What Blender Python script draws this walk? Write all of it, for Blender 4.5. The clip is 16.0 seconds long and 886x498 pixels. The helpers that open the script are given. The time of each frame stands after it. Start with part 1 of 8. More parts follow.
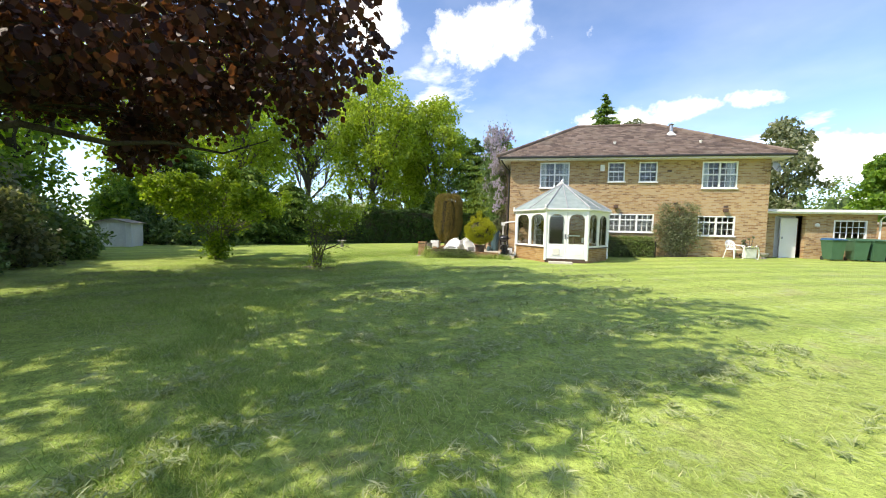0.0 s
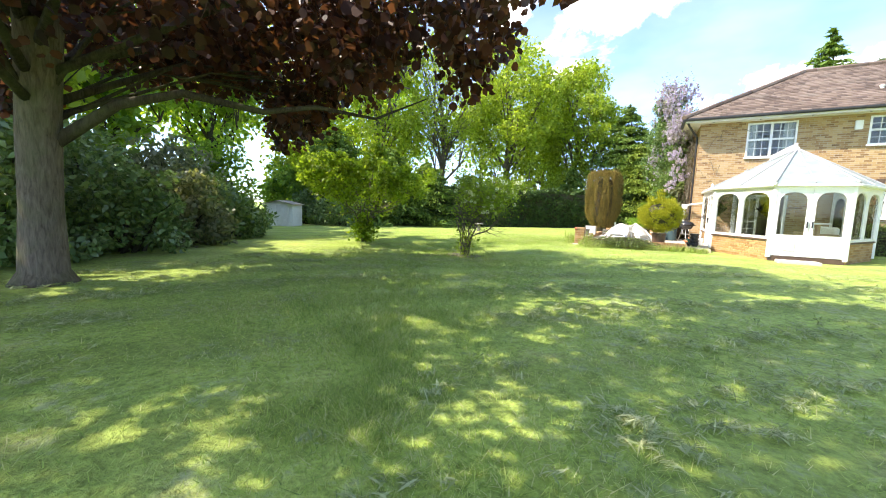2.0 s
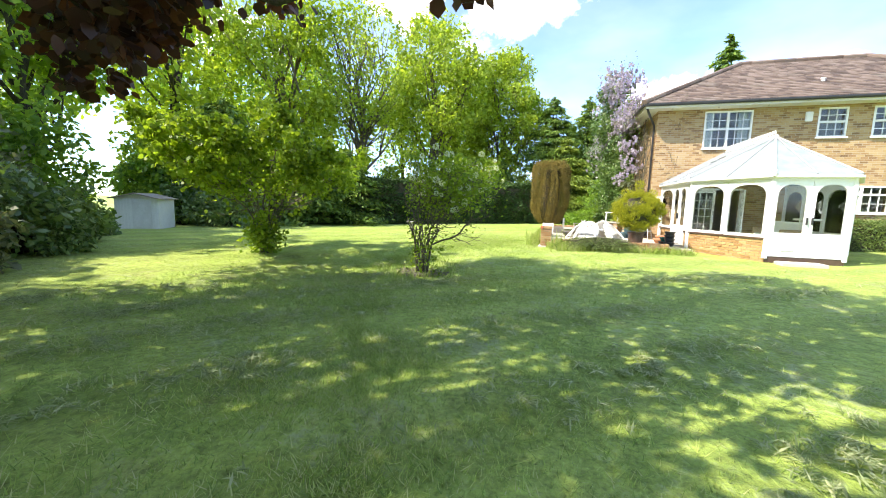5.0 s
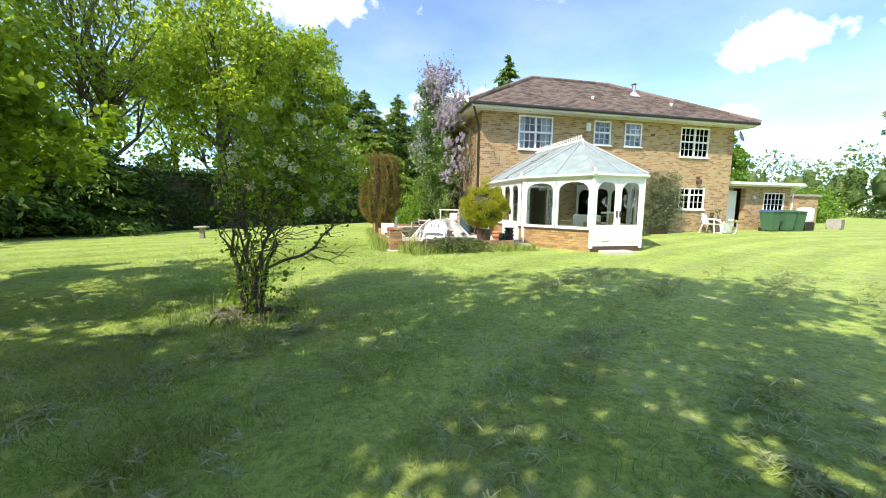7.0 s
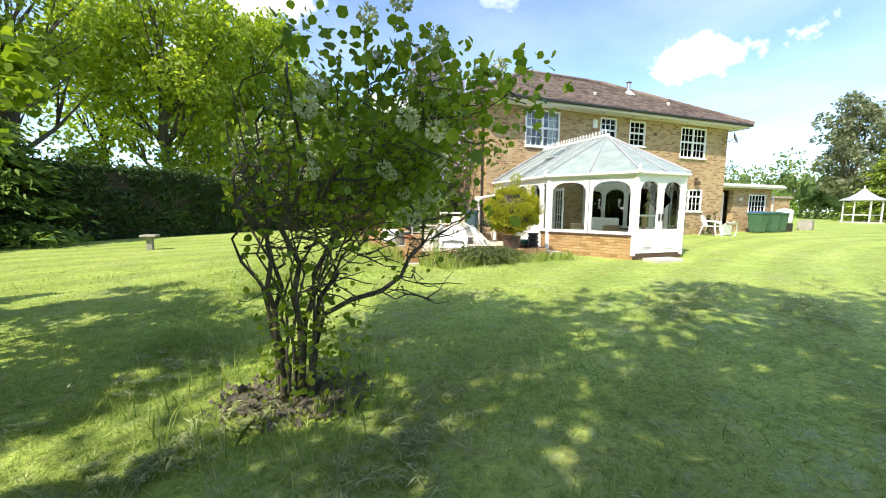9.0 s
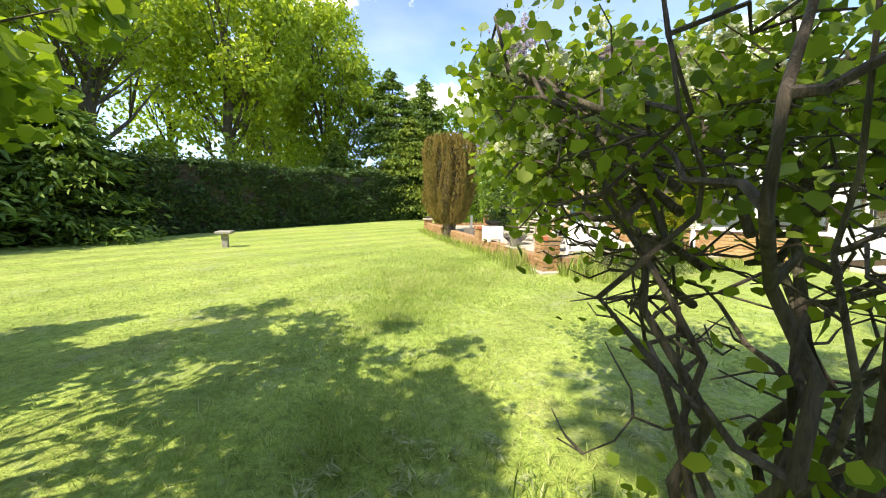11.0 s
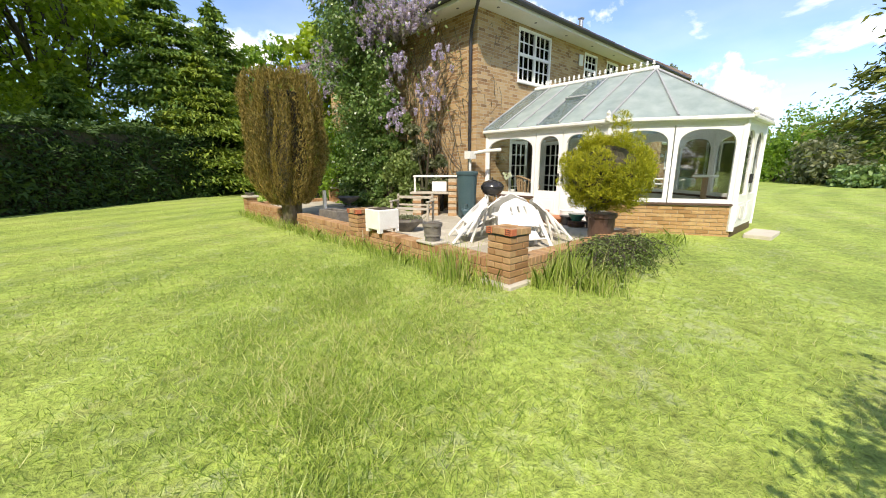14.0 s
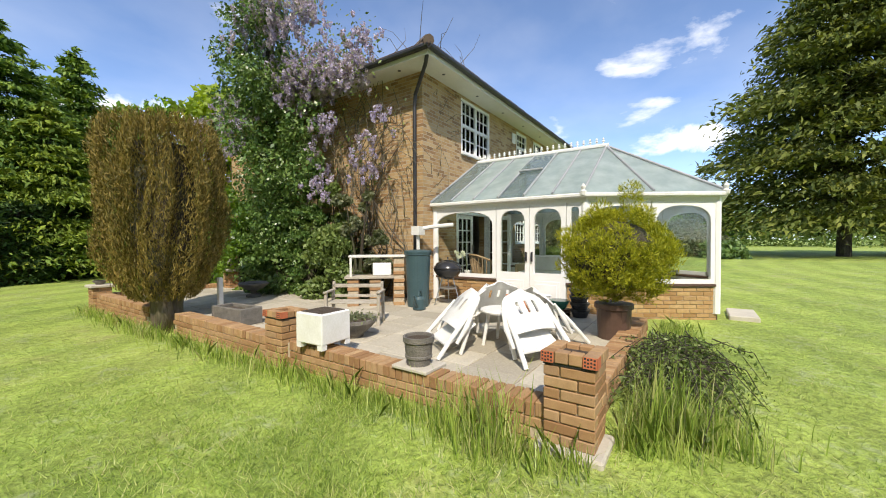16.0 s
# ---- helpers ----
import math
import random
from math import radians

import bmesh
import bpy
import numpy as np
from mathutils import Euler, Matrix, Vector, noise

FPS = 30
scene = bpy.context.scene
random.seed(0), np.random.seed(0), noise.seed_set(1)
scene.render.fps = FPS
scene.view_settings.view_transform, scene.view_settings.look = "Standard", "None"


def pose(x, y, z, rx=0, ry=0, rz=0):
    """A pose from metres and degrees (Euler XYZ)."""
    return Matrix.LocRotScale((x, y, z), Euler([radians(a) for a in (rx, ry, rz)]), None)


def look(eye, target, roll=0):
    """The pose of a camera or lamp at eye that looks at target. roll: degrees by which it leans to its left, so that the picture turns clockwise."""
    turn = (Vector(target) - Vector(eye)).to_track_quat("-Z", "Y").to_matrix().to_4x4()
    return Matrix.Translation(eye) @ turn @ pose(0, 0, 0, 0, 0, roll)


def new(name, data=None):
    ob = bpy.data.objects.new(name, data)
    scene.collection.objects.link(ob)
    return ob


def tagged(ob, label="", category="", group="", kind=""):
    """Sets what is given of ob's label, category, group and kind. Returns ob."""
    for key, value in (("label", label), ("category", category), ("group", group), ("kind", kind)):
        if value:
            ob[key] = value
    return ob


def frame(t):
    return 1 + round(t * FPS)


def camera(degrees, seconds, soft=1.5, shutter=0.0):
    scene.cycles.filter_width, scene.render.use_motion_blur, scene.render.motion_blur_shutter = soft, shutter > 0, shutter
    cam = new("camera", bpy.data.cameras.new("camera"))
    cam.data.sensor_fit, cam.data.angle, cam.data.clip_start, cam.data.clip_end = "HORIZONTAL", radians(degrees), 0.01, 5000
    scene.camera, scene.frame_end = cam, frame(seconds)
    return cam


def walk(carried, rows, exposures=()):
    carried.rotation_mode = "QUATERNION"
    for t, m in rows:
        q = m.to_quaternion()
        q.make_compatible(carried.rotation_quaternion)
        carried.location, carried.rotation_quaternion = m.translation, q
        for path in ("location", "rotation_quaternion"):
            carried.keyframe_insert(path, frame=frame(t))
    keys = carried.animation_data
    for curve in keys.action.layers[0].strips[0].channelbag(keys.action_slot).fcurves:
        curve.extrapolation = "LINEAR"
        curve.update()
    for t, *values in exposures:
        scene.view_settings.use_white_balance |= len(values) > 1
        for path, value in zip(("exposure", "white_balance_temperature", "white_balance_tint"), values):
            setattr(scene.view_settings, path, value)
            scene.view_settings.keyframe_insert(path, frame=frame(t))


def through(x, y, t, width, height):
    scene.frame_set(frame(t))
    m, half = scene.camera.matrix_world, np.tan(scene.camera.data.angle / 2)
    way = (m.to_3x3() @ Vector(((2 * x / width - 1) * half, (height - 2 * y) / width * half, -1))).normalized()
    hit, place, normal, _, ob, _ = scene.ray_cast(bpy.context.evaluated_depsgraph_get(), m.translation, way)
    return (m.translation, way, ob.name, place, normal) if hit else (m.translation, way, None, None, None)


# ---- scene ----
cam = camera(99.6, 16.0, 1.0)
PATH = [
    (0, (-0.284, -21.022, 1.333), (-0.656, -19.06, 1.217), 1.3),
    (0.5, (-0.775, -20.615, 1.327), (-1.258, -18.678, 1.199), 1.5),
    (1, (-1.245, -20.215, 1.311), (-1.979, -18.36, 1.165), 1.7),
    (1.5, (-1.659, -19.778, 1.296), (-2.489, -17.971, 1.079), 1.7),
    (2, (-2.006, -19.324, 1.281), (-2.975, -17.589, 1.058), 1.6),
    (2.5, (-2.346, -18.867, 1.263), (-3.326, -17.14, 1.027), 1.6),
    (3, (-2.698, -18.407, 1.256), (-3.688, -16.685, 1.018), 1.8),
    (3.2, (-2.846, -18.224, 1.256), (-3.837, -16.503, 1.018), 1.9),
    (5.3, (-4.51, -16.29, 1.283), (-4.921, -14.347, 1.048), 1.3),
    (5.5, (-4.641, -16.09, 1.284), (-4.934, -14.126, 1.052), 1.2),
    (6, (-4.919, -15.553, 1.282), (-4.686, -13.58, 1.049), 0.8),
    (6.5, (-5.24, -15.038, 1.277), (-4.871, -13.086, 1.047), 0.7),
    (7, (-5.492, -14.497, 1.264), (-5.04, -12.563, 1.032), 0.7),
    (7.5, (-5.781, -13.934, 1.26), (-5.268, -12.014, 1.038), 0.6),
    (8, (-6.043, -13.382, 1.234), (-5.408, -11.497, 1.024), 0.5),
    (8.2, (-6.16, -13.167, 1.229), (-5.477, -11.299, 1.02), 0.5),
    (10.5, (-7.601, -10.683, 1.273), (-7.025, -8.783, 1.036), 0.3),
    (11, (-7.818, -10.136, 1.268), (-7.337, -8.213, 1.006), 0.3),
    (11.5, (-7.933, -9.594, 1.247), (-7.472, -7.676, 0.917), 0.3),
    (12, (-8.055, -9.025, 1.233), (-7.599, -7.107, 0.897), 0.0),
    (12.5, (-8.081, -8.462, 1.2), (-7.599, -6.558, 0.823), -0.0),
    (13, (-8.054, -7.885, 1.222), (-7.515, -6.002, 0.821), -0.0),
    (13.5, (-7.91, -7.378, 1.261), (-6.868, -5.728, 0.825), -0.1),
    (14, (-7.731, -6.832, 1.301), (-6.44, -5.366, 0.873), -0.1),
    (14.5, (-7.594, -6.32, 1.323), (-6.27, -4.874, 0.927), -0.0),
    (15, (-7.398, -5.835, 1.373), (-5.967, -4.477, 1.042), -0.2),
    (15.5, (-7.211, -5.36, 1.404), (-5.678, -4.084, 1.251), -0.3),
    (16, (-7.023, -4.883, 1.379), (-5.369, -3.759, 1.335), -0.2),
]
walk(cam, [(t, look(eye, target, roll)) for t, eye, target, roll in PATH],
     [(0.0, 1.55, 7200, 11), (1.0, 1.95, 7200, 11), (2.5, 2.4, 7200, 12), (5.5, 2.2, 7000, 10), (7.0, 1.78, 6900, 9), (8.0, 1.75, 6900, 9), (10.5, 2.0, 7400, 13), (12.0, 1.78, 7400, 12), (13.0, 1.68, 7300, 12), (14.0, 1.46, 7300, 12), (16.0, 1.22, 7100, 11)])

# ---- world, sun, exposure ----
SUN_EL, SUN_AZ = 47.0, (-0.83, -0.56)
world = bpy.data.worlds.new("world")
scene.world = world
world.use_nodes = True


def build_sky():
    nt = world.node_tree
    nt.nodes.clear()
    N, L = nt.nodes.new, nt.links.new
    out, bg = N("ShaderNodeOutputWorld"), N("ShaderNodeBackground")
    sky = N("ShaderNodeTexSky")
    sky.sky_type, sky.sun_disc = "NISHITA", False
    sky.sun_elevation = radians(SUN_EL)
    sky.sun_rotation = math.atan2(SUN_AZ[0], SUN_AZ[1])
    sky.air_density, sky.dust_density, sky.ozone_density = 0.62, 0.5, 4.0
    geo = N("ShaderNodeTexCoord")
    sep = N("ShaderNodeSeparateXYZ")
    L(geo.outputs["Generated"], sep.inputs[0])
    # clouds lie on a flat layer: divide the direction by its height
    zc = N("ShaderNodeMath"); zc.operation = "ADD"; zc.inputs[1].default_value = 0.16
    L(sep.outputs["Z"], zc.inputs[0])
    zm = N("ShaderNodeMath"); zm.operation = "MAXIMUM"; zm.inputs[1].default_value = 0.1
    L(zc.outputs[0], zm.inputs[0])
    comb = N("ShaderNodeCombineXYZ")
    for k in "XY":
        d = N("ShaderNodeMath"); d.operation = "DIVIDE"
        L(sep.outputs[k], d.inputs[0]); L(zm.outputs[0], d.inputs[1]); L(d.outputs[0], comb.inputs[k])
    big = N("ShaderNodeTexNoise"); big.inputs["Scale"].default_value = 1.25; big.inputs["Detail"].default_value = 13
    big.inputs["Roughness"].default_value = 0.56; big.inputs["Distortion"].default_value = 0.25
    mp = N("ShaderNodeMapping"); mp.inputs["Location"].default_value = CLOUD_SHIFT
    L(comb.outputs[0], mp.inputs[0]); L(mp.outputs[0], big.inputs["Vector"])
    ramp = N("ShaderNodeValToRGB")
    ramp.color_ramp.elements[0].position, ramp.color_ramp.elements[1].position = 0.60, 0.70
    ramp.color_ramp.elements[0].color, ramp.color_ramp.elements[1].color = (0, 0, 0, 1), (1, 1, 1, 1)
    L(big.outputs["Fac"], ramp.inputs[0])
    veil = N("ShaderNodeTexNoise"); veil.inputs["Scale"].default_value = 1.6; veil.inputs["Detail"].default_value = 6
    L(comb.outputs[0], veil.inputs["Vector"])
    vr = N("ShaderNodeMapRange"); vr.inputs[1].default_value, vr.inputs[2].default_value = 0.4, 0.8
    vr.inputs[3].default_value, vr.inputs[4].default_value = 0.0, 0.16
    L(veil.outputs["Fac"], vr.inputs[0])
    mx = N("ShaderNodeMath"); mx.operation = "MAXIMUM"
    L(ramp.outputs[0], mx.inputs[0]); L(vr.outputs[0], mx.inputs[1])
    # single heaped clouds: bearing, height, half width and half height, in degrees
    billow = N("ShaderNodeTexNoise"); billow.inputs["Scale"].default_value = 9.0; billow.inputs["Detail"].default_value = 9
    billow.inputs["Roughness"].default_value = 0.6
    L(geo.outputs["Generated"], billow.inputs["Vector"])
    for az, el, w, h in CLOUDS:
        a, e = radians(az), radians(el)
        put = N("ShaderNodeMapping"); put.vector_type = "TEXTURE"
        put.inputs["Location"].default_value = (math.sin(a) * math.cos(e), math.cos(a) * math.cos(e), math.sin(e))
        put.inputs["Rotation"].default_value = (0, 0, -a)
        put.inputs["Scale"].default_value = (math.tan(radians(w)), 1.0, math.tan(radians(h)))
        L(geo.outputs["Generated"], put.inputs[0])
        ln = N("ShaderNodeVectorMath"); ln.operation = "LENGTH"
        L(put.outputs[0], ln.inputs[0])
        edge = N("ShaderNodeMath"); edge.operation = "MULTIPLY_ADD"
        edge.inputs[1].default_value = 3.6
        L(billow.outputs["Fac"], edge.inputs[0])
        inv = N("ShaderNodeMath"); inv.operation = "SUBTRACT"; inv.inputs[0].default_value = -0.95
        L(ln.outputs["Value"], inv.inputs[1]); L(inv.outputs[0], edge.inputs[2])
        soft = N("ShaderNodeMapRange"); soft.inputs[1].default_value, soft.inputs[2].default_value = 0.0, 0.55
        L(edge.outputs[0], soft.inputs[0])
        m2 = N("ShaderNodeMath"); m2.operation = "MAXIMUM"
        L(mx.outputs[0], m2.inputs[0]); L(soft.outputs[0], m2.inputs[1])
        mx = m2
    # no cloud below the skyline
    low = N("ShaderNodeMapRange"); low.inputs[1].default_value, low.inputs[2].default_value = 0.0, 0.06
    L(sep.outputs["Z"], low.inputs[0])
    mm = N("ShaderNodeMath"); mm.operation = "MULTIPLY"
    L(mx.outputs[0], mm.inputs[0]); L(low.outputs[0], mm.inputs[1])
    mix = N("ShaderNodeMixRGB"); mix.inputs[2].default_value = (4.9, 5.1, 5.4, 1)
    L(mm.outputs[0], mix.inputs[0]); L(sky.outputs[0], mix.inputs[1]); L(mix.outputs[0], bg.inputs[0])
    bg.inputs[1].default_value = 0.13
    L(bg.outputs[0], out.inputs[0])


CLOUD_SHIFT = (3.1, 1.7, 0.0)
CLOUDS = ((-4.5, 25.8, 10, 3.8), (-21.5, 27.0, 6, 5), (23.0, 15.5, 6, 1.9), (36.5, 8.5, 7, 2.6), (55.5, 18.0, 7.5, 2.5), (50.0, 10.8, 4, 1.5),
          (90.0, 13.0, 4.5, 1.8), (77.0, 8.0, 6, 3.5), (12.0, 13.5, 7, 3), (-48.0, 20.0, 9, 4), (130.0, 22.0, 10, 4), (-110.0, 30.0, 12, 5), (180.0, 25.0, 12, 5))
build_sky()
sun = new("sun", bpy.data.lights.new("sun", "SUN"))
sun.data.energy, sun.data.angle, sun.data.color = 2.05, radians(0.6), (1.0, 0.95, 0.86)
_c = math.cos(radians(SUN_EL))
sun.matrix_world = look((SUN_AZ[0] * _c * 50, SUN_AZ[1] * _c * 50, math.sin(radians(SUN_EL)) * 50), (0, 0, 0))

# ---- helpers for meshes ----


def mesh_of(name, bm):
    me = bpy.data.meshes.new(name)
    bm.normal_update()
    bm.to_mesh(me)
    bm.free()
    return me


def obj(name, bm, mat, smooth=False):
    me = mesh_of(name, bm)
    for m in mat if isinstance(mat, (list, tuple)) else (mat,):
        me.materials.append(m)
    if smooth:
        me.polygons.foreach_set("use_smooth", [True] * len(me.polygons))
    return new(name, me)


def part(name, bm, mat, parent, label="", smooth=False):
    ob = obj(name, bm, mat, smooth)
    ob.parent = parent
    if label:
        tagged(ob, label)
    return ob


def thing(name, m, label, category, group="", kind=""):
    ob = new(name)
    ob.empty_display_size = 0.2
    ob.matrix_basis = m
    return tagged(ob, label, category, group, kind)


def box(bm, x0, x1, y0, y1, z0, z1, m=None, bevel=0.0):
    r = bmesh.ops.create_cube(bm, size=1.0)
    vs = r["verts"]
    for v in vs:
        v.co = Vector(((x0 + x1) / 2 + v.co.x * (x1 - x0), (y0 + y1) / 2 + v.co.y * (y1 - y0), (z0 + z1) / 2 + v.co.z * (z1 - z0)))
    if bevel:
        es = list({e for v in vs for e in v.link_edges})
        o = bmesh.ops.bevel(bm, geom=es, offset=bevel, segments=1, affect="EDGES")
        vs = list({v for v in o["verts"]} | {v for v in vs if v.is_valid})
    if m is not None:
        bmesh.ops.transform(bm, matrix=m, verts=[v for v in vs if v.is_valid])
    return bm


def bx(x0, x1, y0, y1, z0, z1, m=None, bevel=0.0):
    return box(bmesh.new(), x0, x1, y0, y1, z0, z1, m, bevel)


def lathe(bm, prof, seg=20, m=None):
    """Turns a profile of (radius, height) about z."""
    rings = []
    for r, z in prof:
        rings.append([bm.verts.new((r * math.cos(2 * math.pi * k / seg), r * math.sin(2 * math.pi * k / seg), z)) for k in range(seg)])
    for a, b in zip(rings, rings[1:]):
        for k in range(seg):
            bm.faces.new((a[k], a[(k + 1) % seg], b[(k + 1) % seg], b[k]))
    for ring, flip in ((rings[0], True), (rings[-1], False)):
        if prof[0 if flip else -1][0] > 1e-4:
            bm.faces.new(ring[::-1] if flip else ring)
    if m is not None:
        bmesh.ops.transform(bm, matrix=m, verts=[v for r in rings for v in r])
    return bm


def tube(bm, pts, radii, seg=7):
    pts = [Vector(p) for p in pts]
    rings, ref = [], Vector((0.3, 0.2, 1.0))
    for i, p in enumerate(pts):
        d = (pts[min(i + 1, len(pts) - 1)] - pts[max(i - 1, 0)]).normalized()
        u = d.cross(ref)
        if u.length < 0.05:
            u = d.cross(Vector((1, 0, 0)))
        u.normalize()
        w = d.cross(u)
        r = radii[i] if isinstance(radii, (list, tuple)) else radii
        rings.append([bm.verts.new(p + (u * math.cos(2 * math.pi * k / seg) + w * math.sin(2 * math.pi * k / seg)) * r) for k in range(seg)])
    for a, b in zip(rings, rings[1:]):
        for k in range(seg):
            bm.faces.new((a[k], a[(k + 1) % seg], b[(k + 1) % seg], b[k]))
    bm.faces.new(rings[0][::-1])
    bm.faces.new(rings[-1])
    return bm


def prism(bm, poly, z0, z1):
    a = [bm.verts.new((x, y, z0)) for x, y in poly]
    b = [bm.verts.new((x, y, z1)) for x, y in poly]
    n = len(poly)
    for k in range(n):
        bm.faces.new((a[k], a[(k + 1) % n], b[(k + 1) % n], b[k]))
    bm.faces.new(a[::-1])
    bm.faces.new(b)
    return bm


def panel(bm, pts, thick):
    """A flat sheet through the corner points, given a thickness."""
    pts = [Vector(p) for p in pts]
    n = (pts[1] - pts[0]).cross(pts[2] - pts[0]).normalized() * thick
    a = [bm.verts.new(p) for p in pts]
    b = [bm.verts.new(p - n) for p in pts]
    k = len(pts)
    for i in range(k):
        bm.faces.new((a[i], b[i], b[(i + 1) % k], a[(i + 1) % k]))
    bm.faces.new(a)
    bm.faces.new(b[::-1])
    return bm


def smooth01(t):
    t = np.clip(t, 0.0, 1.0)
    return t * t * (3 - 2 * t)


def ground(x, y):
    """Height of the lawn: it dips round the snowball bush, falls a little beside the patio and rises towards the far end of the house."""
    dip = 0.14 * np.exp(-((x + 7.2) / 4.0) ** 2 - ((y + 9.6) / 2.8) ** 2)
    return 0.16 * smooth01((x - 2) / 10) - 0.13 * smooth01((y + 4) / 8) * smooth01((1 - x) / 4) - dip


# ---- materials ----


class Mat:
    def __init__(self, name):
        self.m = bpy.data.materials.new(name)
        self.m.use_nodes = True
        self.nt = self.m.node_tree
        self.b = self.nt.nodes["Principled BSDF"]
        self.co = None

    def n(self, kind, **inputs):
        node = self.nt.nodes.new(kind)
        for k, v in inputs.items():
            node.inputs[k.replace("_", " ")].default_value = v
        return node

    def l(self, a, b):
        self.nt.links.new(a, b)

    def coords(self, local=False):
        g = self.n("ShaderNodeNewGeometry") if not local else self.n("ShaderNodeTexCoord")
        return g.outputs["Object" if local else "Position"]

    def noise(self, scale, detail=4, rough=0.55, vec=None, dist=0.0):
        t = self.n("ShaderNodeTexNoise", Scale=scale, Detail=detail, Roughness=rough, Distortion=dist)
        self.l(vec or self.coords(), t.inputs["Vector"])
        return t.outputs["Fac"]

    def ramp(self, fac, *stops):
        r = self.n("ShaderNodeValToRGB")
        e = r.color_ramp.elements
        while len(e) < len(stops):
            e.new(0.5)
        for el, (p, c) in zip(e, stops):
            el.position = p
            el.color = (*c, 1) if not isinstance(c, (int, float)) else (c, c, c, 1)
        self.l(fac, r.inputs[0])
        return r.outputs[0]

    def mix(self, fac, a, b, mode="MIX"):
        x = self.n("ShaderNodeMixRGB")
        x.blend_type = mode
        for k, v in ((0, fac), (1, a), (2, b)):
            if isinstance(v, (int, float)):
                x.inputs[k].default_value = v
            elif isinstance(v, tuple):
                x.inputs[k].default_value = (*v, 1)
            else:
                self.l(v, x.inputs[k])
        return x.outputs[0]

    def bump(self, h, strength=0.3, dist=0.02):
        bmp = self.n("ShaderNodeBump", Strength=strength, Distance=dist)
        self.l(h, bmp.inputs["Height"])
        self.l(bmp.outputs[0], self.b.inputs["Normal"])

    def done(self, color=None, rough=0.7, metal=0.0, spec=0.5):
        if color is not None:
            if isinstance(color, tuple):
                self.b.inputs["Base Color"].default_value = (*color, 1)
            else:
                self.l(color, self.b.inputs["Base Color"])
        if isinstance(rough, (int, float)):
            self.b.inputs["Roughness"].default_value = rough
        else:
            self.l(rough, self.b.inputs["Roughness"])
        self.b.inputs["Metallic"].default_value = metal
        self.b.inputs["Specular IOR Level"].default_value = spec
        return self.m


def plain(name, a, b, scale=6, rough=0.6, bump=0.1, dist=0.01, metal=0.0, spec=0.5):
    """Two shades mottled at two scales, with fine relief."""
    k = Mat(name)
    n1, n2 = k.noise(scale), k.noise(scale * 9, 3)
    f = k.mix(0.4, n1, n2)
    c = k.ramp(f, (0.3, a), (0.7, b))
    if bump:
        k.bump(n2, bump, dist)
    return k.done(c, rough, metal, spec)


def piece_mat(name, stops, scale=14, rough=0.85, bump=0.5, dist=0.006, spec=0.3):
    """For separate pieces: each takes a shade of its own, plus grain and stains."""
    k = Mat(name)
    info = k.n("ShaderNodeObjectInfo")
    n1, n2 = k.noise(scale), k.noise(scale * 8, 3)
    base = k.ramp(info.outputs["Random"], *stops)
    c = k.mix(k.ramp(n1, (0.35, 0.0), (0.75, 0.55)), base, stops[0][1])
    c = k.mix(0.35, c, k.mix(1.0, c, k.ramp(n2, (0.3, 0.45), (0.7, 1.0)), "MULTIPLY"))
    k.bump(k.mix(0.5, n1, n2), bump, dist)
    return k.done(c, rough, 0, spec)


def brick_wall_mat(name, axis):
    """Coursed brickwork of 225 by 75 mm with recessed joints; axis is the one that the wall runs along."""
    k = Mat(name)
    sep = k.n("ShaderNodeSeparateXYZ")
    k.l(k.coords(), sep.inputs[0])
    cmb = k.n("ShaderNodeCombineXYZ")
    k.l(sep.outputs[axis], cmb.inputs["X"])
    k.l(sep.outputs["Z"], cmb.inputs["Y"])
    t = k.n("ShaderNodeTexBrick", Scale=1.0, Mortar_Size=0.006, Mortar_Smooth=0.2, Bias=0.0, Brick_Width=0.225, Row_Height=0.075)
    t.offset, t.squash = 0.5, 1.0
    t.inputs["Color1"].default_value, t.inputs["Color2"].default_value = (0, 0, 0, 1), (1, 1, 1, 1)
    t.inputs["Mortar"].default_value = (0.5, 0.5, 0.5, 1)
    k.l(cmb.outputs[0], t.inputs["Vector"])
    big, fine, mid = k.noise(0.45, 4), k.noise(55, 3), k.noise(5, 5)
    tone = k.mix(0.55, t.outputs["Color"], k.mix(0.5, big, mid))
    c = k.ramp(tone, (0.16, (0.14, 0.085, 0.05)), (0.34, (0.36, 0.215, 0.105)), (0.5, (0.47, 0.31, 0.15)), (0.66, (0.52, 0.37, 0.20)), (0.85, (0.42, 0.31, 0.19)))
    c = k.mix(0.35, c, k.mix(1.0, c, k.ramp(fine, (0.3, 0.5), (0.7, 1.0)), "MULTIPLY"))
    c = k.mix(t.outputs["Fac"], c, (0.44, 0.38, 0.29))
    h = k.mix(t.outputs["Fac"], k.mix(0.6, (0.8, 0.8, 0.8), fine), (0.0, 0.0, 0.0))
    k.bump(h, 0.7, 0.012)
    return k.done(c, 0.9, 0, 0.25)


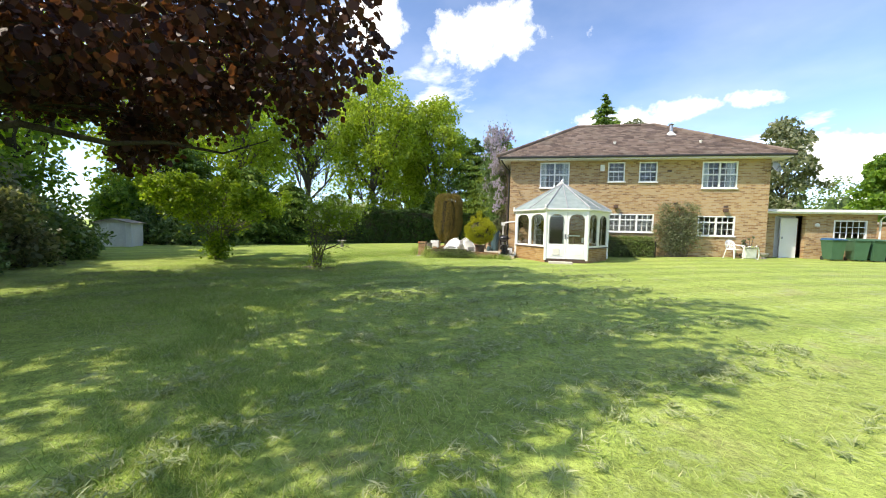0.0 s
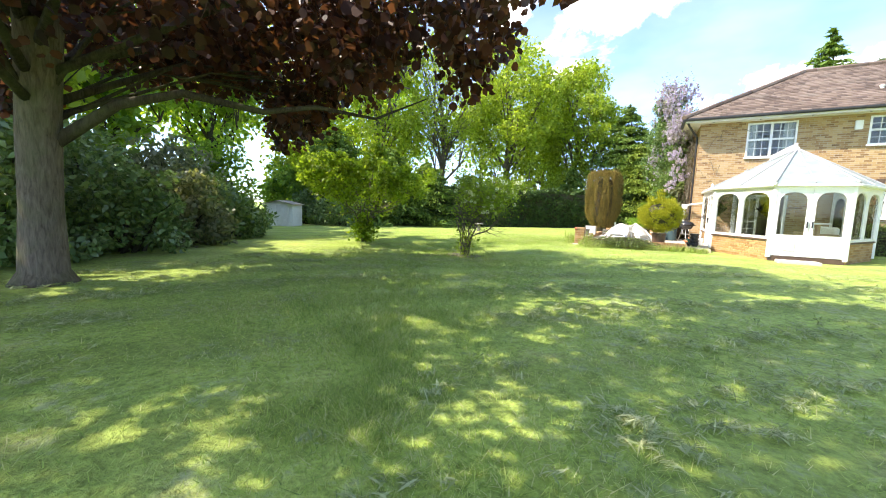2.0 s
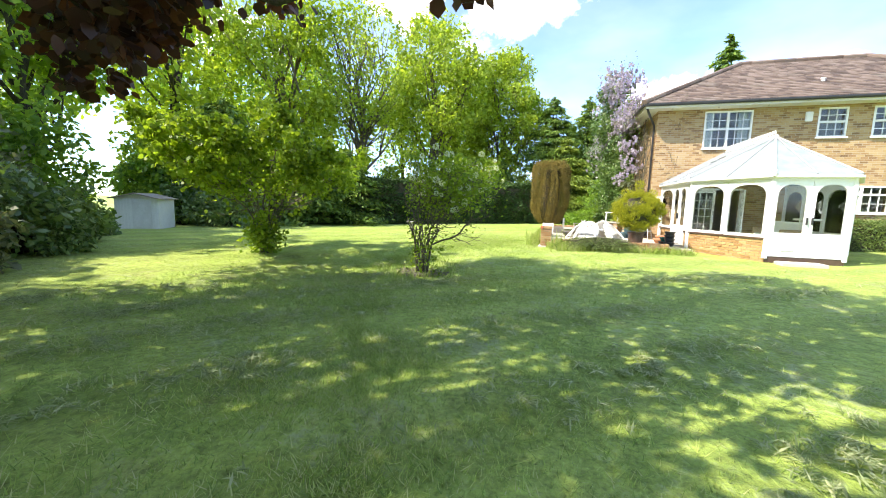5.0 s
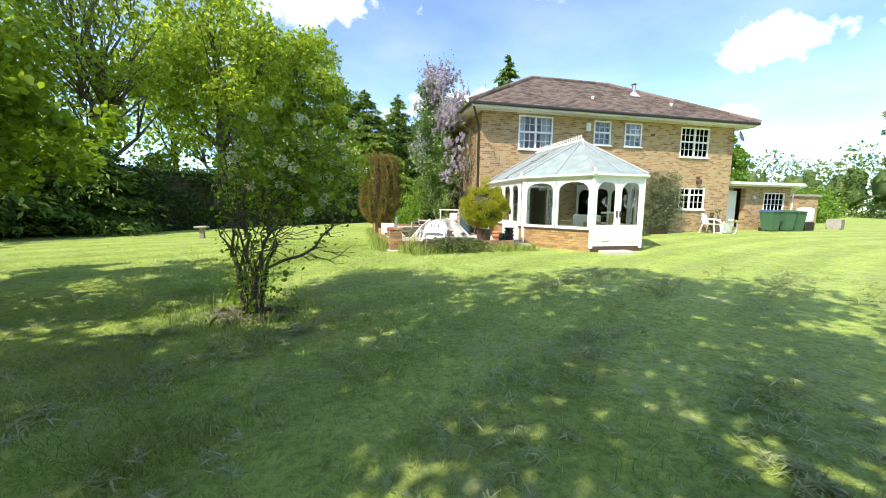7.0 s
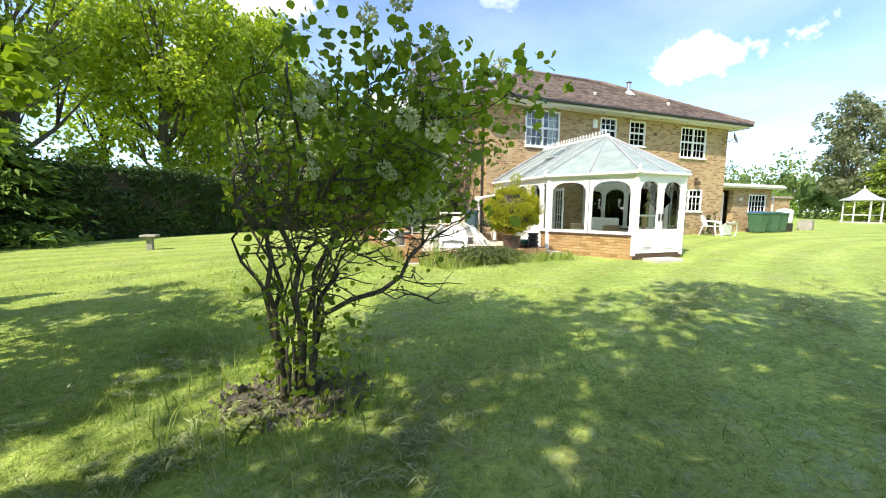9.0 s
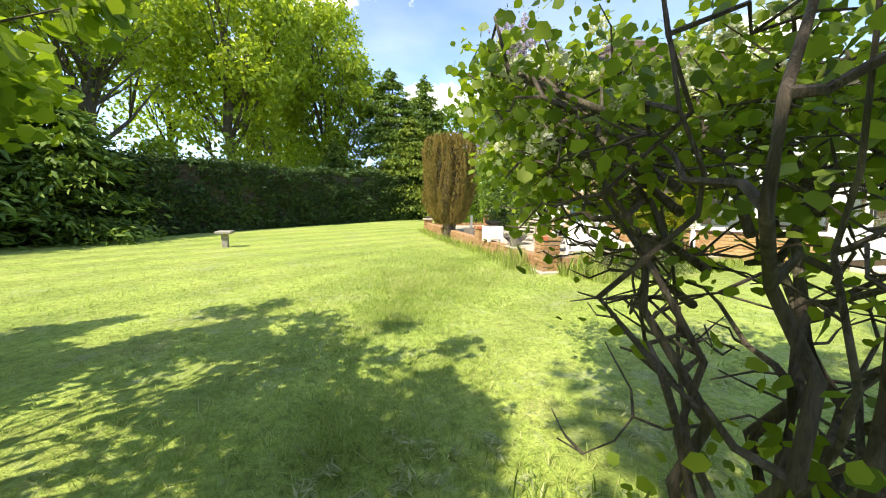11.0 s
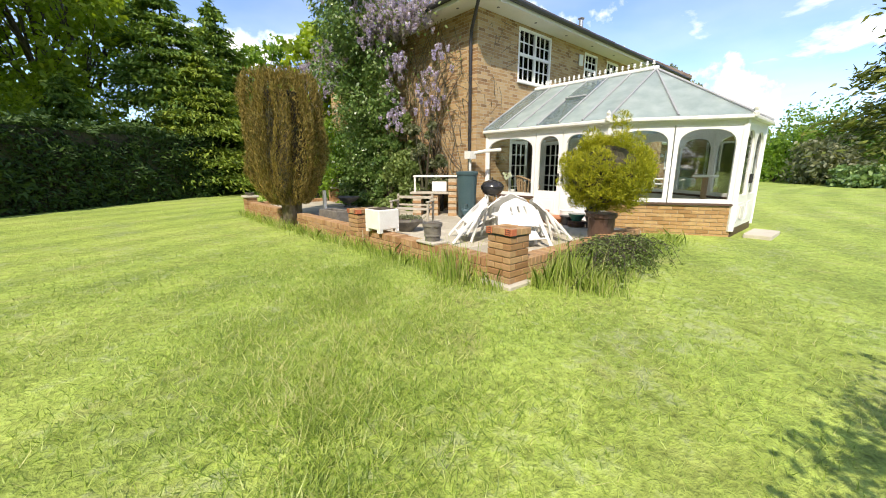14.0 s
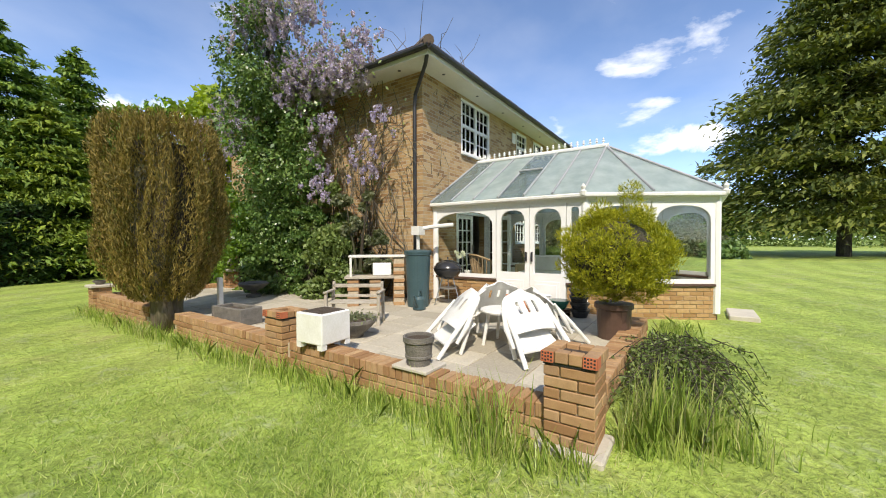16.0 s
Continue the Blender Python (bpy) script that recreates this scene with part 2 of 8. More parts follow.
def leaf_mat(name, stops, rough=0.45, through=0.35, gloss=0.5):
    """Foliage: each leaf has its own shade; part of the light passes through."""
    k = Mat(name)
    geo = k.n("ShaderNodeNewGeometry")
    n1 = k.noise(0.7, 3)
    f = k.mix(0.45, geo.outputs["Random Per Island"], n1)
    c = k.ramp(f, *stops)
    k.done(c, rough, 0, gloss)
    tr = k.n("ShaderNodeBsdfTranslucent")
    warm = k.mix(1.0, c, (1.25, 1.2, 0.5), "MULTIPLY")
    k.l(warm, tr.inputs["Color"])
    mx = k.n("ShaderNodeMixShader", Fac=through)
    k.l(k.b.outputs[0], mx.inputs[1])
    k.l(tr.outputs[0], mx.inputs[2])
    k.l(mx.outputs[0], k.nt.nodes["Material Output"].inputs["Surface"])
    return k.m


def blade_mat(name, stops):
    """Grass: shades vary from blade to blade, from tuft to tuft and over the lawn."""
    k = Mat(name)
    geo = k.n("ShaderNodeNewGeometry")
    tuft = k.mix(0.5, k.noise(5.5, 4, 0.6), k.noise(0.6, 4))
    c = k.ramp(k.mix(0.35, tuft, geo.outputs["Random Per Island"]), *stops)
    k.done(c, 0.42, 0, 0.5)
    tr = k.n("ShaderNodeBsdfTranslucent")
    k.l(c, tr.inputs["Color"])
    mx = k.n("ShaderNodeMixShader", Fac=0.4)
    k.l(k.b.outputs[0], mx.inputs[1])
    k.l(tr.outputs[0], mx.inputs[2])
    k.l(mx.outputs[0], k.nt.nodes["Material Output"].inputs["Surface"])
    return k.m


def bark_mat(name, a, b, scale=5):
    k = Mat(name)
    mp = k.n("ShaderNodeMapping", Scale=(1, 1, 0.18))
    k.l(k.coords(), mp.inputs[0])
    n1 = k.noise(scale * 5, 6, 0.65, mp.outputs[0], 0.6)
    n2 = k.noise(scale * 0.5, 3)
    c = k.mix(k.ramp(n2, (0.45, 0.0), (0.7, 0.45)), k.ramp(n1, (0.3, a), (0.65, b)), (0.12, 0.14, 0.06))
    k.bump(n1, 0.8, 0.03)
    return k.done(c, 0.9, 0, 0.2)


def glass_mat(name, tint=(0.96, 0.98, 0.97), haze=0.0):
    k = Mat(name)
    nt = k.nt
    fr = k.n("ShaderNodeFresnel", IOR=1.5)
    tr, gl = k.n("ShaderNodeBsdfTransparent"), k.n("ShaderNodeBsdfGlossy", Roughness=0.02)
    tr.inputs[0].default_value = (*tint, 1)
    mx = k.n("ShaderNodeMixShader")
    k.l(fr.outputs[0], mx.inputs[0]); k.l(tr.outputs[0], mx.inputs[1]); k.l(gl.outputs[0], mx.inputs[2])
    last = mx.outputs[0]
    if haze:
        df, tl = k.n("ShaderNodeBsdfDiffuse"), k.n("ShaderNodeBsdfTranslucent")
        streak = k.ramp(k.noise(3.5, 5), (0.35, (0.50, 0.59, 0.59)), (0.7, (0.66, 0.74, 0.73)))
        k.l(streak, df.inputs[0]); k.l(streak, tl.inputs[0])
        m1 = k.n("ShaderNodeMixShader", Fac=0.55)
        k.l(df.outputs[0], m1.inputs[1]); k.l(tl.outputs[0], m1.inputs[2])
        m2 = k.n("ShaderNodeMixShader", Fac=haze)
        k.l(last, m2.inputs[1]); k.l(m1.outputs[0], m2.inputs[2])
        last = m2.outputs[0]
    k.l(last, nt.nodes["Material Output"].inputs["Surface"])
    return k.m


def lawn_mat():
    k = Mat("lawn_turf")
    pos = k.coords()
    n1, n2, n3, n4 = k.noise(0.22, 4), k.noise(1.6, 5, 0.6), k.noise(22, 4, 0.7), k.noise(0.55, 5, 0.65, None, 0.5)
    c = k.ramp(k.mix(0.5, n1, n2), (0.32, (0.23, 0.33, 0.068)), (0.5, (0.345, 0.445, 0.093)), (0.68, (0.44, 0.515, 0.135)))
    dry = k.ramp(k.mix(0.5, n4, n2), (0.56, 0.0), (0.66, 0.6))
    c = k.mix(dry, c, (0.37, 0.34, 0.16))
    n5 = k.noise(7.5, 6, 0.7)
    clip = k.ramp(k.mix(0.6, k.noise(1.1, 4, 0.6), n5), (0.53, 0.0), (0.61, 0.6))
    c = k.mix(clip, c, (0.30, 0.33, 0.19))
    c = k.mix(0.85, c, k.mix(1.0, c, k.ramp(k.mix(0.5, n3, n5), (0.32, 0.3), (0.58, 1.25)), "MULTIPLY"))
    # mower stripes sweep in wide arcs
    rad = k.n("ShaderNodeVectorMath")
    rad.operation = "DISTANCE"
    k.l(pos, rad.inputs[0])
    rad.inputs[1].default_value = (16.0, -34.0, 0.0)
    sn = k.n("ShaderNodeMath"); sn.operation = "MULTIPLY"; sn.inputs[1].default_value = 4.6
    k.l(rad.outputs["Value"], sn.inputs[0])
    si = k.n("ShaderNodeMath"); si.operation = "SINE"
    k.l(sn.outputs[0], si.inputs[0])
    st = k.n("ShaderNodeMapRange")
    st.inputs[1].default_value, st.inputs[2].default_value, st.inputs[3].default_value, st.inputs[4].default_value = -0.5, 0.5, 0.9, 1.07
    k.l(si.outputs[0], st.inputs[0])
    c = k.mix(1.0, c, st.outputs[0], "MULTIPLY")
    k.bump(k.mix(0.5, n5, n3), 1.0, 0.06)
    return k.done(c, 0.75, 0, 0.25)


def roof_mat():
    k = Mat("clay_roof_tile")
    geo = k.n("ShaderNodeNewGeometry")
    n1, n2 = k.noise(1.1, 4), k.noise(30, 4)
    f = k.mix(0.4, geo.outputs["Random Per Island"], n1)
    c = k.ramp(f, (0.25, (0.095, 0.070, 0.058)), (0.5, (0.155, 0.112, 0.090)), (0.75, (0.21, 0.160, 0.132)))
    c = k.mix(k.ramp(n1, (0.55, 0.0), (0.75, 0.5)), c, (0.17, 0.155, 0.13))
    k.bump(n2, 0.4, 0.01)
    return k.done(c, 0.85, 0, 0.3)


M = {}
M["lawn"] = lawn_mat()
M["brick_x"] = brick_wall_mat("buff_brickwork_front", "X")
M["brick_y"] = brick_wall_mat("buff_brickwork_side", "Y")
M["white"] = plain("white_upvc", (0.78, 0.78, 0.76), (0.84, 0.84, 0.83), 3, 0.35, 0.03)
M["white_dirty"] = plain("weathered_white_paint", (0.60, 0.59, 0.54), (0.80, 0.80, 0.77), 4, 0.5, 0.15)
M["soffit"] = plain("painted_soffit", (0.66, 0.64, 0.57), (0.74, 0.72, 0.66), 2, 0.55, 0.05)
M["black"] = plain("black_plastic", (0.015, 0.015, 0.017), (0.04, 0.04, 0.042), 8, 0.4, 0.1)
M["roof"] = roof_mat()
M["glass"] = glass_mat("window_glass", (0.9, 0.93, 0.92))
M["polycarb"] = glass_mat("roof_glazing", (0.86, 0.93, 0.91), 0.72)
M["polycarb_clear"] = glass_mat("roof_vent_glazing", (0.55, 0.66, 0.68), 0.25)
M["dark_room"] = plain("dim_room_plaster", (0.5, 0.48, 0.44), (0.6, 0.58, 0.54), 1.5, 0.9, 0.05)
M["curtain"] = plain("pale_curtain", (0.66, 0.66, 0.62), (0.8, 0.8, 0.77), 9, 0.9, 0.2)
M["sill_brown"] = plain("brown_stained_sill", (0.07, 0.04, 0.028), (0.12, 0.07, 0.05), 9, 0.5, 0.1)
M["red_brick"] = piece_mat("red_brick", ((0.0, (0.31, 0.17, 0.08)), (0.35, (0.45, 0.27, 0.135)), (0.7, (0.52, 0.34, 0.18)), (1.0, (0.39, 0.25, 0.145))))
M["buff_brick"] = piece_mat("buff_brick", ((0.0, (0.33, 0.19, 0.08)), (0.4, (0.50, 0.31, 0.14)), (0.75, (0.55, 0.38, 0.19)), (1.0, (0.42, 0.27, 0.13))))
M["red_face"] = plain("raw_red_brick_end", (0.48, 0.13, 0.06), (0.58, 0.18, 0.09), 14, 0.85, 0.4)
M["mortar"] = plain("mortar", (0.40, 0.33, 0.24), (0.54, 0.46, 0.34), 20, 0.95, 0.5)
M["slab"] = piece_mat("paving_slab", ((0.0, (0.40, 0.36, 0.28)), (0.5, (0.54, 0.49, 0.39)), (1.0, (0.62, 0.57, 0.46))), 5, 0.85, 0.4)
M["stone"] = plain("weathered_stone", (0.22, 0.20, 0.17), (0.42, 0.40, 0.34), 7, 0.9, 0.6, 0.02)
M["stone_dark"] = plain("dark_lichen_stone", (0.10, 0.095, 0.085), (0.24, 0.22, 0.19), 9, 0.9, 0.6, 0.02)
M["concrete"] = plain("pale_concrete", (0.45, 0.41, 0.34), (0.58, 0.54, 0.46), 6, 0.9, 0.4)
M["barrel"] = plain("blue_green_plastic", (0.035, 0.075, 0.085), (0.055, 0.10, 0.11), 4, 0.45, 0.08)
M["terracotta"] = plain("terracotta", (0.42, 0.17, 0.08), (0.52, 0.24, 0.13), 9, 0.85, 0.2)
M["green_glaze"] = plain("green_glaze", (0.03, 0.16, 0.12), (0.06, 0.24, 0.18), 9, 0.2, 0.05)
M["oldwood"] = plain("weathered_wood", (0.30, 0.26, 0.20), (0.52, 0.48, 0.40), 8, 0.85, 0.5)
M["blackpaint"] = plain("black_enamel", (0.02, 0.02, 0.022), (0.035, 0.035, 0.037), 6, 0.22, 0.03)
M["steel"] = plain("dull_steel", (0.42, 0.42, 0.42), (0.6, 0.6, 0.6), 10, 0.35, 0.05, 0.01, 0.9)
M["resin"] = plain("sun_bleached_resin", (0.70, 0.69, 0.64), (0.86, 0.86, 0.84), 5, 0.4, 0.08)
M["wicker"] = plain("wicker", (0.26, 0.17, 0.09), (0.46, 0.33, 0.2), 40, 0.7, 0.5)
M["soil"] = plain("dry_soil", (0.07, 0.05, 0.035), (0.13, 0.1, 0.07), 20, 0.95, 0.8, 0.03)
M["bin_green"] = plain("green_bin_plastic", (0.045, 0.115, 0.06), (0.065, 0.15, 0.085), 4, 0.45, 0.05)
M["bin_blue"] = plain("blue_lid_plastic", (0.03, 0.10, 0.22), (0.04, 0.13, 0.28), 4, 0.4, 0.05)
M["shed"] = plain("pale_shed_paint", (0.70, 0.70, 0.65), (0.84, 0.84, 0.80), 2, 0.6, 0.2)
M["felt"] = plain("worn_roof_felt", (0.28, 0.24, 0.19), (0.42, 0.36, 0.28), 6, 0.95, 0.4)
M["clippings"] = leaf_mat("drying_grass_clippings", ((0.2, (0.20, 0.26, 0.11)), (0.5, (0.36, 0.42, 0.20)), (0.8, (0.54, 0.57, 0.33))), 0.75, 0.3, 0.15)
M["chippings"] = plain("stone_chippings", (0.16, 0.13, 0.10), (0.42, 0.38, 0.32), 30, 0.95, 1.0, 0.04)
M["flower_white"] = leaf_mat("white_petals", ((0.2, (0.62, 0.68, 0.52)), (0.8, (0.80, 0.82, 0.72))), 0.6, 0.3, 0.2)
M["wisteria"] = leaf_mat("wisteria_petals", ((0.2, (0.36, 0.31, 0.56)), (0.5, (0.52, 0.46, 0.70)), (0.8, (0.72, 0.66, 0.83))), 0.6, 0.35, 0.2)
M["oak_leaf"] = leaf_mat("young_oak_leaves", ((0.2, (0.19, 0.28, 0.035)), (0.5, (0.33, 0.44, 0.055)), (0.8, (0.46, 0.56, 0.09))), 0.5, 0.62)
M["wood_leaf"] = leaf_mat("woodland_leaves", ((0.2, (0.103, 0.207, 0.037)), (0.5, (0.186, 0.330, 0.050)), (0.8, (0.309, 0.454, 0.073))), 0.5, 0.58)
# far woods: greens paled to carry the haze of distance
M["hazed_leaf"] = leaf_mat("hazed_distant_leaves", ((0.2, (0.10, 0.165, 0.055)), (0.5, (0.16, 0.24, 0.075)), (0.8, (0.25, 0.325, 0.11))), 0.6, 0.4, 0.2)
M["cedar_leaf"] = leaf_mat("cedar_sprays", ((0.2, (0.055, 0.08, 0.017)), (0.5, (0.11, 0.14, 0.026)), (0.8, (0.21, 0.23, 0.045))), 0.6, 0.2, 0.3)
M["laurel_leaf"] = leaf_mat("glossy_evergreen_leaves", ((0.2, (0.080, 0.160, 0.050)), (0.5, (0.16, 0.265, 0.085)), (0.8, (0.29, 0.39, 0.15))), 0.3, 0.25, 0.7)
M["hedge_leaf"] = leaf_mat("dark_conifer_sprays", ((0.2, (0.029, 0.064, 0.021)), (0.5, (0.053, 0.105, 0.029)), (0.8, (0.096, 0.166, 0.039))), 0.6, 0.12, 0.3)
M["conifer_leaf"] = leaf_mat("conifer_sprays", ((0.2, (0.075, 0.15, 0.035)), (0.5, (0.14, 0.24, 0.048)), (0.8, (0.25, 0.35, 0.062))), 0.6, 0.28, 0.3)
M["cypress_yellow"] = leaf_mat("yellow_green_cypress", ((0.2, (0.10, 0.16, 0.025)), (0.5, (0.19, 0.27, 0.036)), (0.8, (0.31, 0.38, 0.056))), 0.6, 0.2, 0.3)
M["yew_leaf"] = leaf_mat("bronzed_yew_sprays", ((0.15, (0.07, 0.065, 0.018)), (0.45, (0.19, 0.155, 0.040)), (0.8, (0.36, 0.26, 0.072))), 0.6, 0.15, 0.3)
M["gold_leaf"] = leaf_mat("golden_conifer_sprays", ((0.15, (0.16, 0.20, 0.019)), (0.5, (0.36, 0.38, 0.026)), (0.85, (0.58, 0.54, 0.040))), 0.6, 0.3, 0.3)
M["maple_leaf"] = leaf_mat("copper_maple_leaves", ((0.2, (0.036, 0.018, 0.021)), (0.55, (0.085, 0.033, 0.031)), (0.75, (0.145, 0.055, 0.036)), (0.95, (0.22, 0.125, 0.05))), 0.4, 0.52, 0.5)
M["viburnum_leaf"] = leaf_mat("viburnum_leaves", ((0.2, (0.115, 0.20, 0.024)), (0.5, (0.21, 0.33, 0.038)), (0.8, (0.34, 0.45, 0.065))), 0.45, 0.6)
M["shrub_leaf"] = leaf_mat("garden_shrub_leaves", ((0.2, (0.090, 0.146, 0.035)), (0.5, (0.163, 0.235, 0.065)), (0.8, (0.277, 0.358, 0.114))), 0.5, 0.3)
M["ivy_leaf"] = leaf_mat("ivy_leaves", ((0.2, (0.049, 0.114, 0.026)), (0.5, (0.106, 0.195, 0.045)), (0.85, (0.227, 0.325, 0.090))), 0.35, 0.2, 0.6)
M["grey_leaf"] = leaf_mat("grey_green_leaves", ((0.2, (0.09, 0.125, 0.062)), (0.5, (0.18, 0.21, 0.12)), (0.85, (0.34, 0.35, 0.22))), 0.55, 0.4)
M["blade"] = blade_mat("grass_blades", ((0.33, (0.18, 0.28, 0.048)), (0.45, (0.31, 0.44, 0.075)), (0.57, (0.46, 0.57, 0.13)), (0.69, (0.62, 0.60, 0.29))))
M["bark"] = bark_mat("brown_bark", (0.08, 0.063, 0.046), (0.22, 0.18, 0.14))
M["bark_dark"] = bark_mat("dark_bark", (0.03, 0.024, 0.018), (0.09, 0.075, 0.058))
M["twig"] = bark_mat("grey_brown_twigs", (0.07, 0.058, 0.045), (0.20, 0.17, 0.13), 9)
M["red_flower"] = leaf_mat("pink_petals", ((0.2, (0.35, 0.04, 0.05)), (0.8, (0.55, 0.12, 0.12))), 0.6, 0.3, 0.2)
M["sky_grey"] = plain("grey_gazebo_roof", (0.30, 0.31, 0.32), (0.42, 0.43, 0.44), 3, 0.6, 0.1)

# ---- ground ----


def build_ground():
    def axis(lo, hi, step):
        near = list(np.arange(lo, hi + 0.01, step))
        far = [step * 1.6 ** k for k in range(1, 17)]
        out, d = [], 0.0
        for f in far:
            d += f
            out.append(d)
        return [lo - d for d in reversed(out)] + near + [hi + d for d in out]
    xs, ys = axis(-30, 40, 1.0), axis(-30, 30, 1.0)
    verts = [(x, y, ground(x, y) + 0.02 * noise.noise(Vector((x * 0.35, y * 0.35, 0)))) for y in ys for x in xs]
    w = len(xs)
    faces = [(j * w + i, j * w + i + 1, (j + 1) * w + i + 1, (j + 1) * w + i) for j in range(len(ys) - 1) for i in range(w - 1)]
    me = bpy.data.meshes.new("ground")
    me.from_pydata(verts, [], faces)
    me.materials.append(M["lawn"])
    me.polygons.foreach_set("use_smooth", [True] * len(me.polygons))
    return tagged(new("ground", me), "wide mown lawn with faint mower stripes and dry clippings", "lawn", kind="structure")


build_ground()

# ---- house ----
HX0, HX1, HD, HZ = -0.6, 11.85, 8.0, 5.0
OPEN_FRONT = {
    "window_1": (0.97, 2.49, 3.57, 4.92), "window_2": (4.41, 5.24, 3.90, 4.91), "window_3": (5.92, 6.79, 3.89, 4.91),
    "window_4": (8.85, 10.43, 3.57, 4.90), "window_5": (8.78, 10.45, 1.20, 2.20), "window_6": (4.30, 6.73, 1.30, 2.25),
    "door_1": (0.75, 2.45, 0.16, 2.10),
}


def wall_with_openings(bm, u0, u1, z0, z1, t0, t1, openings):
    """One closed wall mesh along x from t0 to t1 deep, with rectangular holes through it."""
    us = sorted({u0, u1, *[v for o in openings for v in o[:2]]})
    zs = sorted({z0, z1, *[v for o in openings for v in o[2:]]})
    made = {}

    def v(i, j, t):
        if (i, j, t) not in made:
            made[i, j, t] = bm.verts.new((us[i], t, zs[j]))
        return made[i, j, t]

    def solid(i, j):
        if not (0 <= i < len(us) - 1 and 0 <= j < len(zs) - 1):
            return False
        x, z = (us[i] + us[i + 1]) / 2, (zs[j] + zs[j + 1]) / 2
        return not any(o[0] < x < o[1] and o[2] < z < o[3] for o in openings)

    for i in range(len(us) - 1):
        for j in range(len(zs) - 1):
            if not solid(i, j):
                continue
            bm.faces.new((v(i, j, t0), v(i + 1, j, t0), v(i + 1, j + 1, t0), v(i, j + 1, t0)))
            bm.faces.new((v(i, j, t1), v(i, j + 1, t1), v(i + 1, j + 1, t1), v(i + 1, j, t1)))
            for di, dj, p, q in ((-1, 0, (i, j), (i, j + 1)), (1, 0, (i + 1, j + 1), (i + 1, j)), (0, -1, (i + 1, j), (i, j)), (0, 1, (i, j + 1), (i + 1, j + 1))):
                if not solid(i + di, j + dj):
                    bm.faces.new((v(*p, t0), v(*q, t0), v(*q, t1), v(*p, t1)))
    return bm


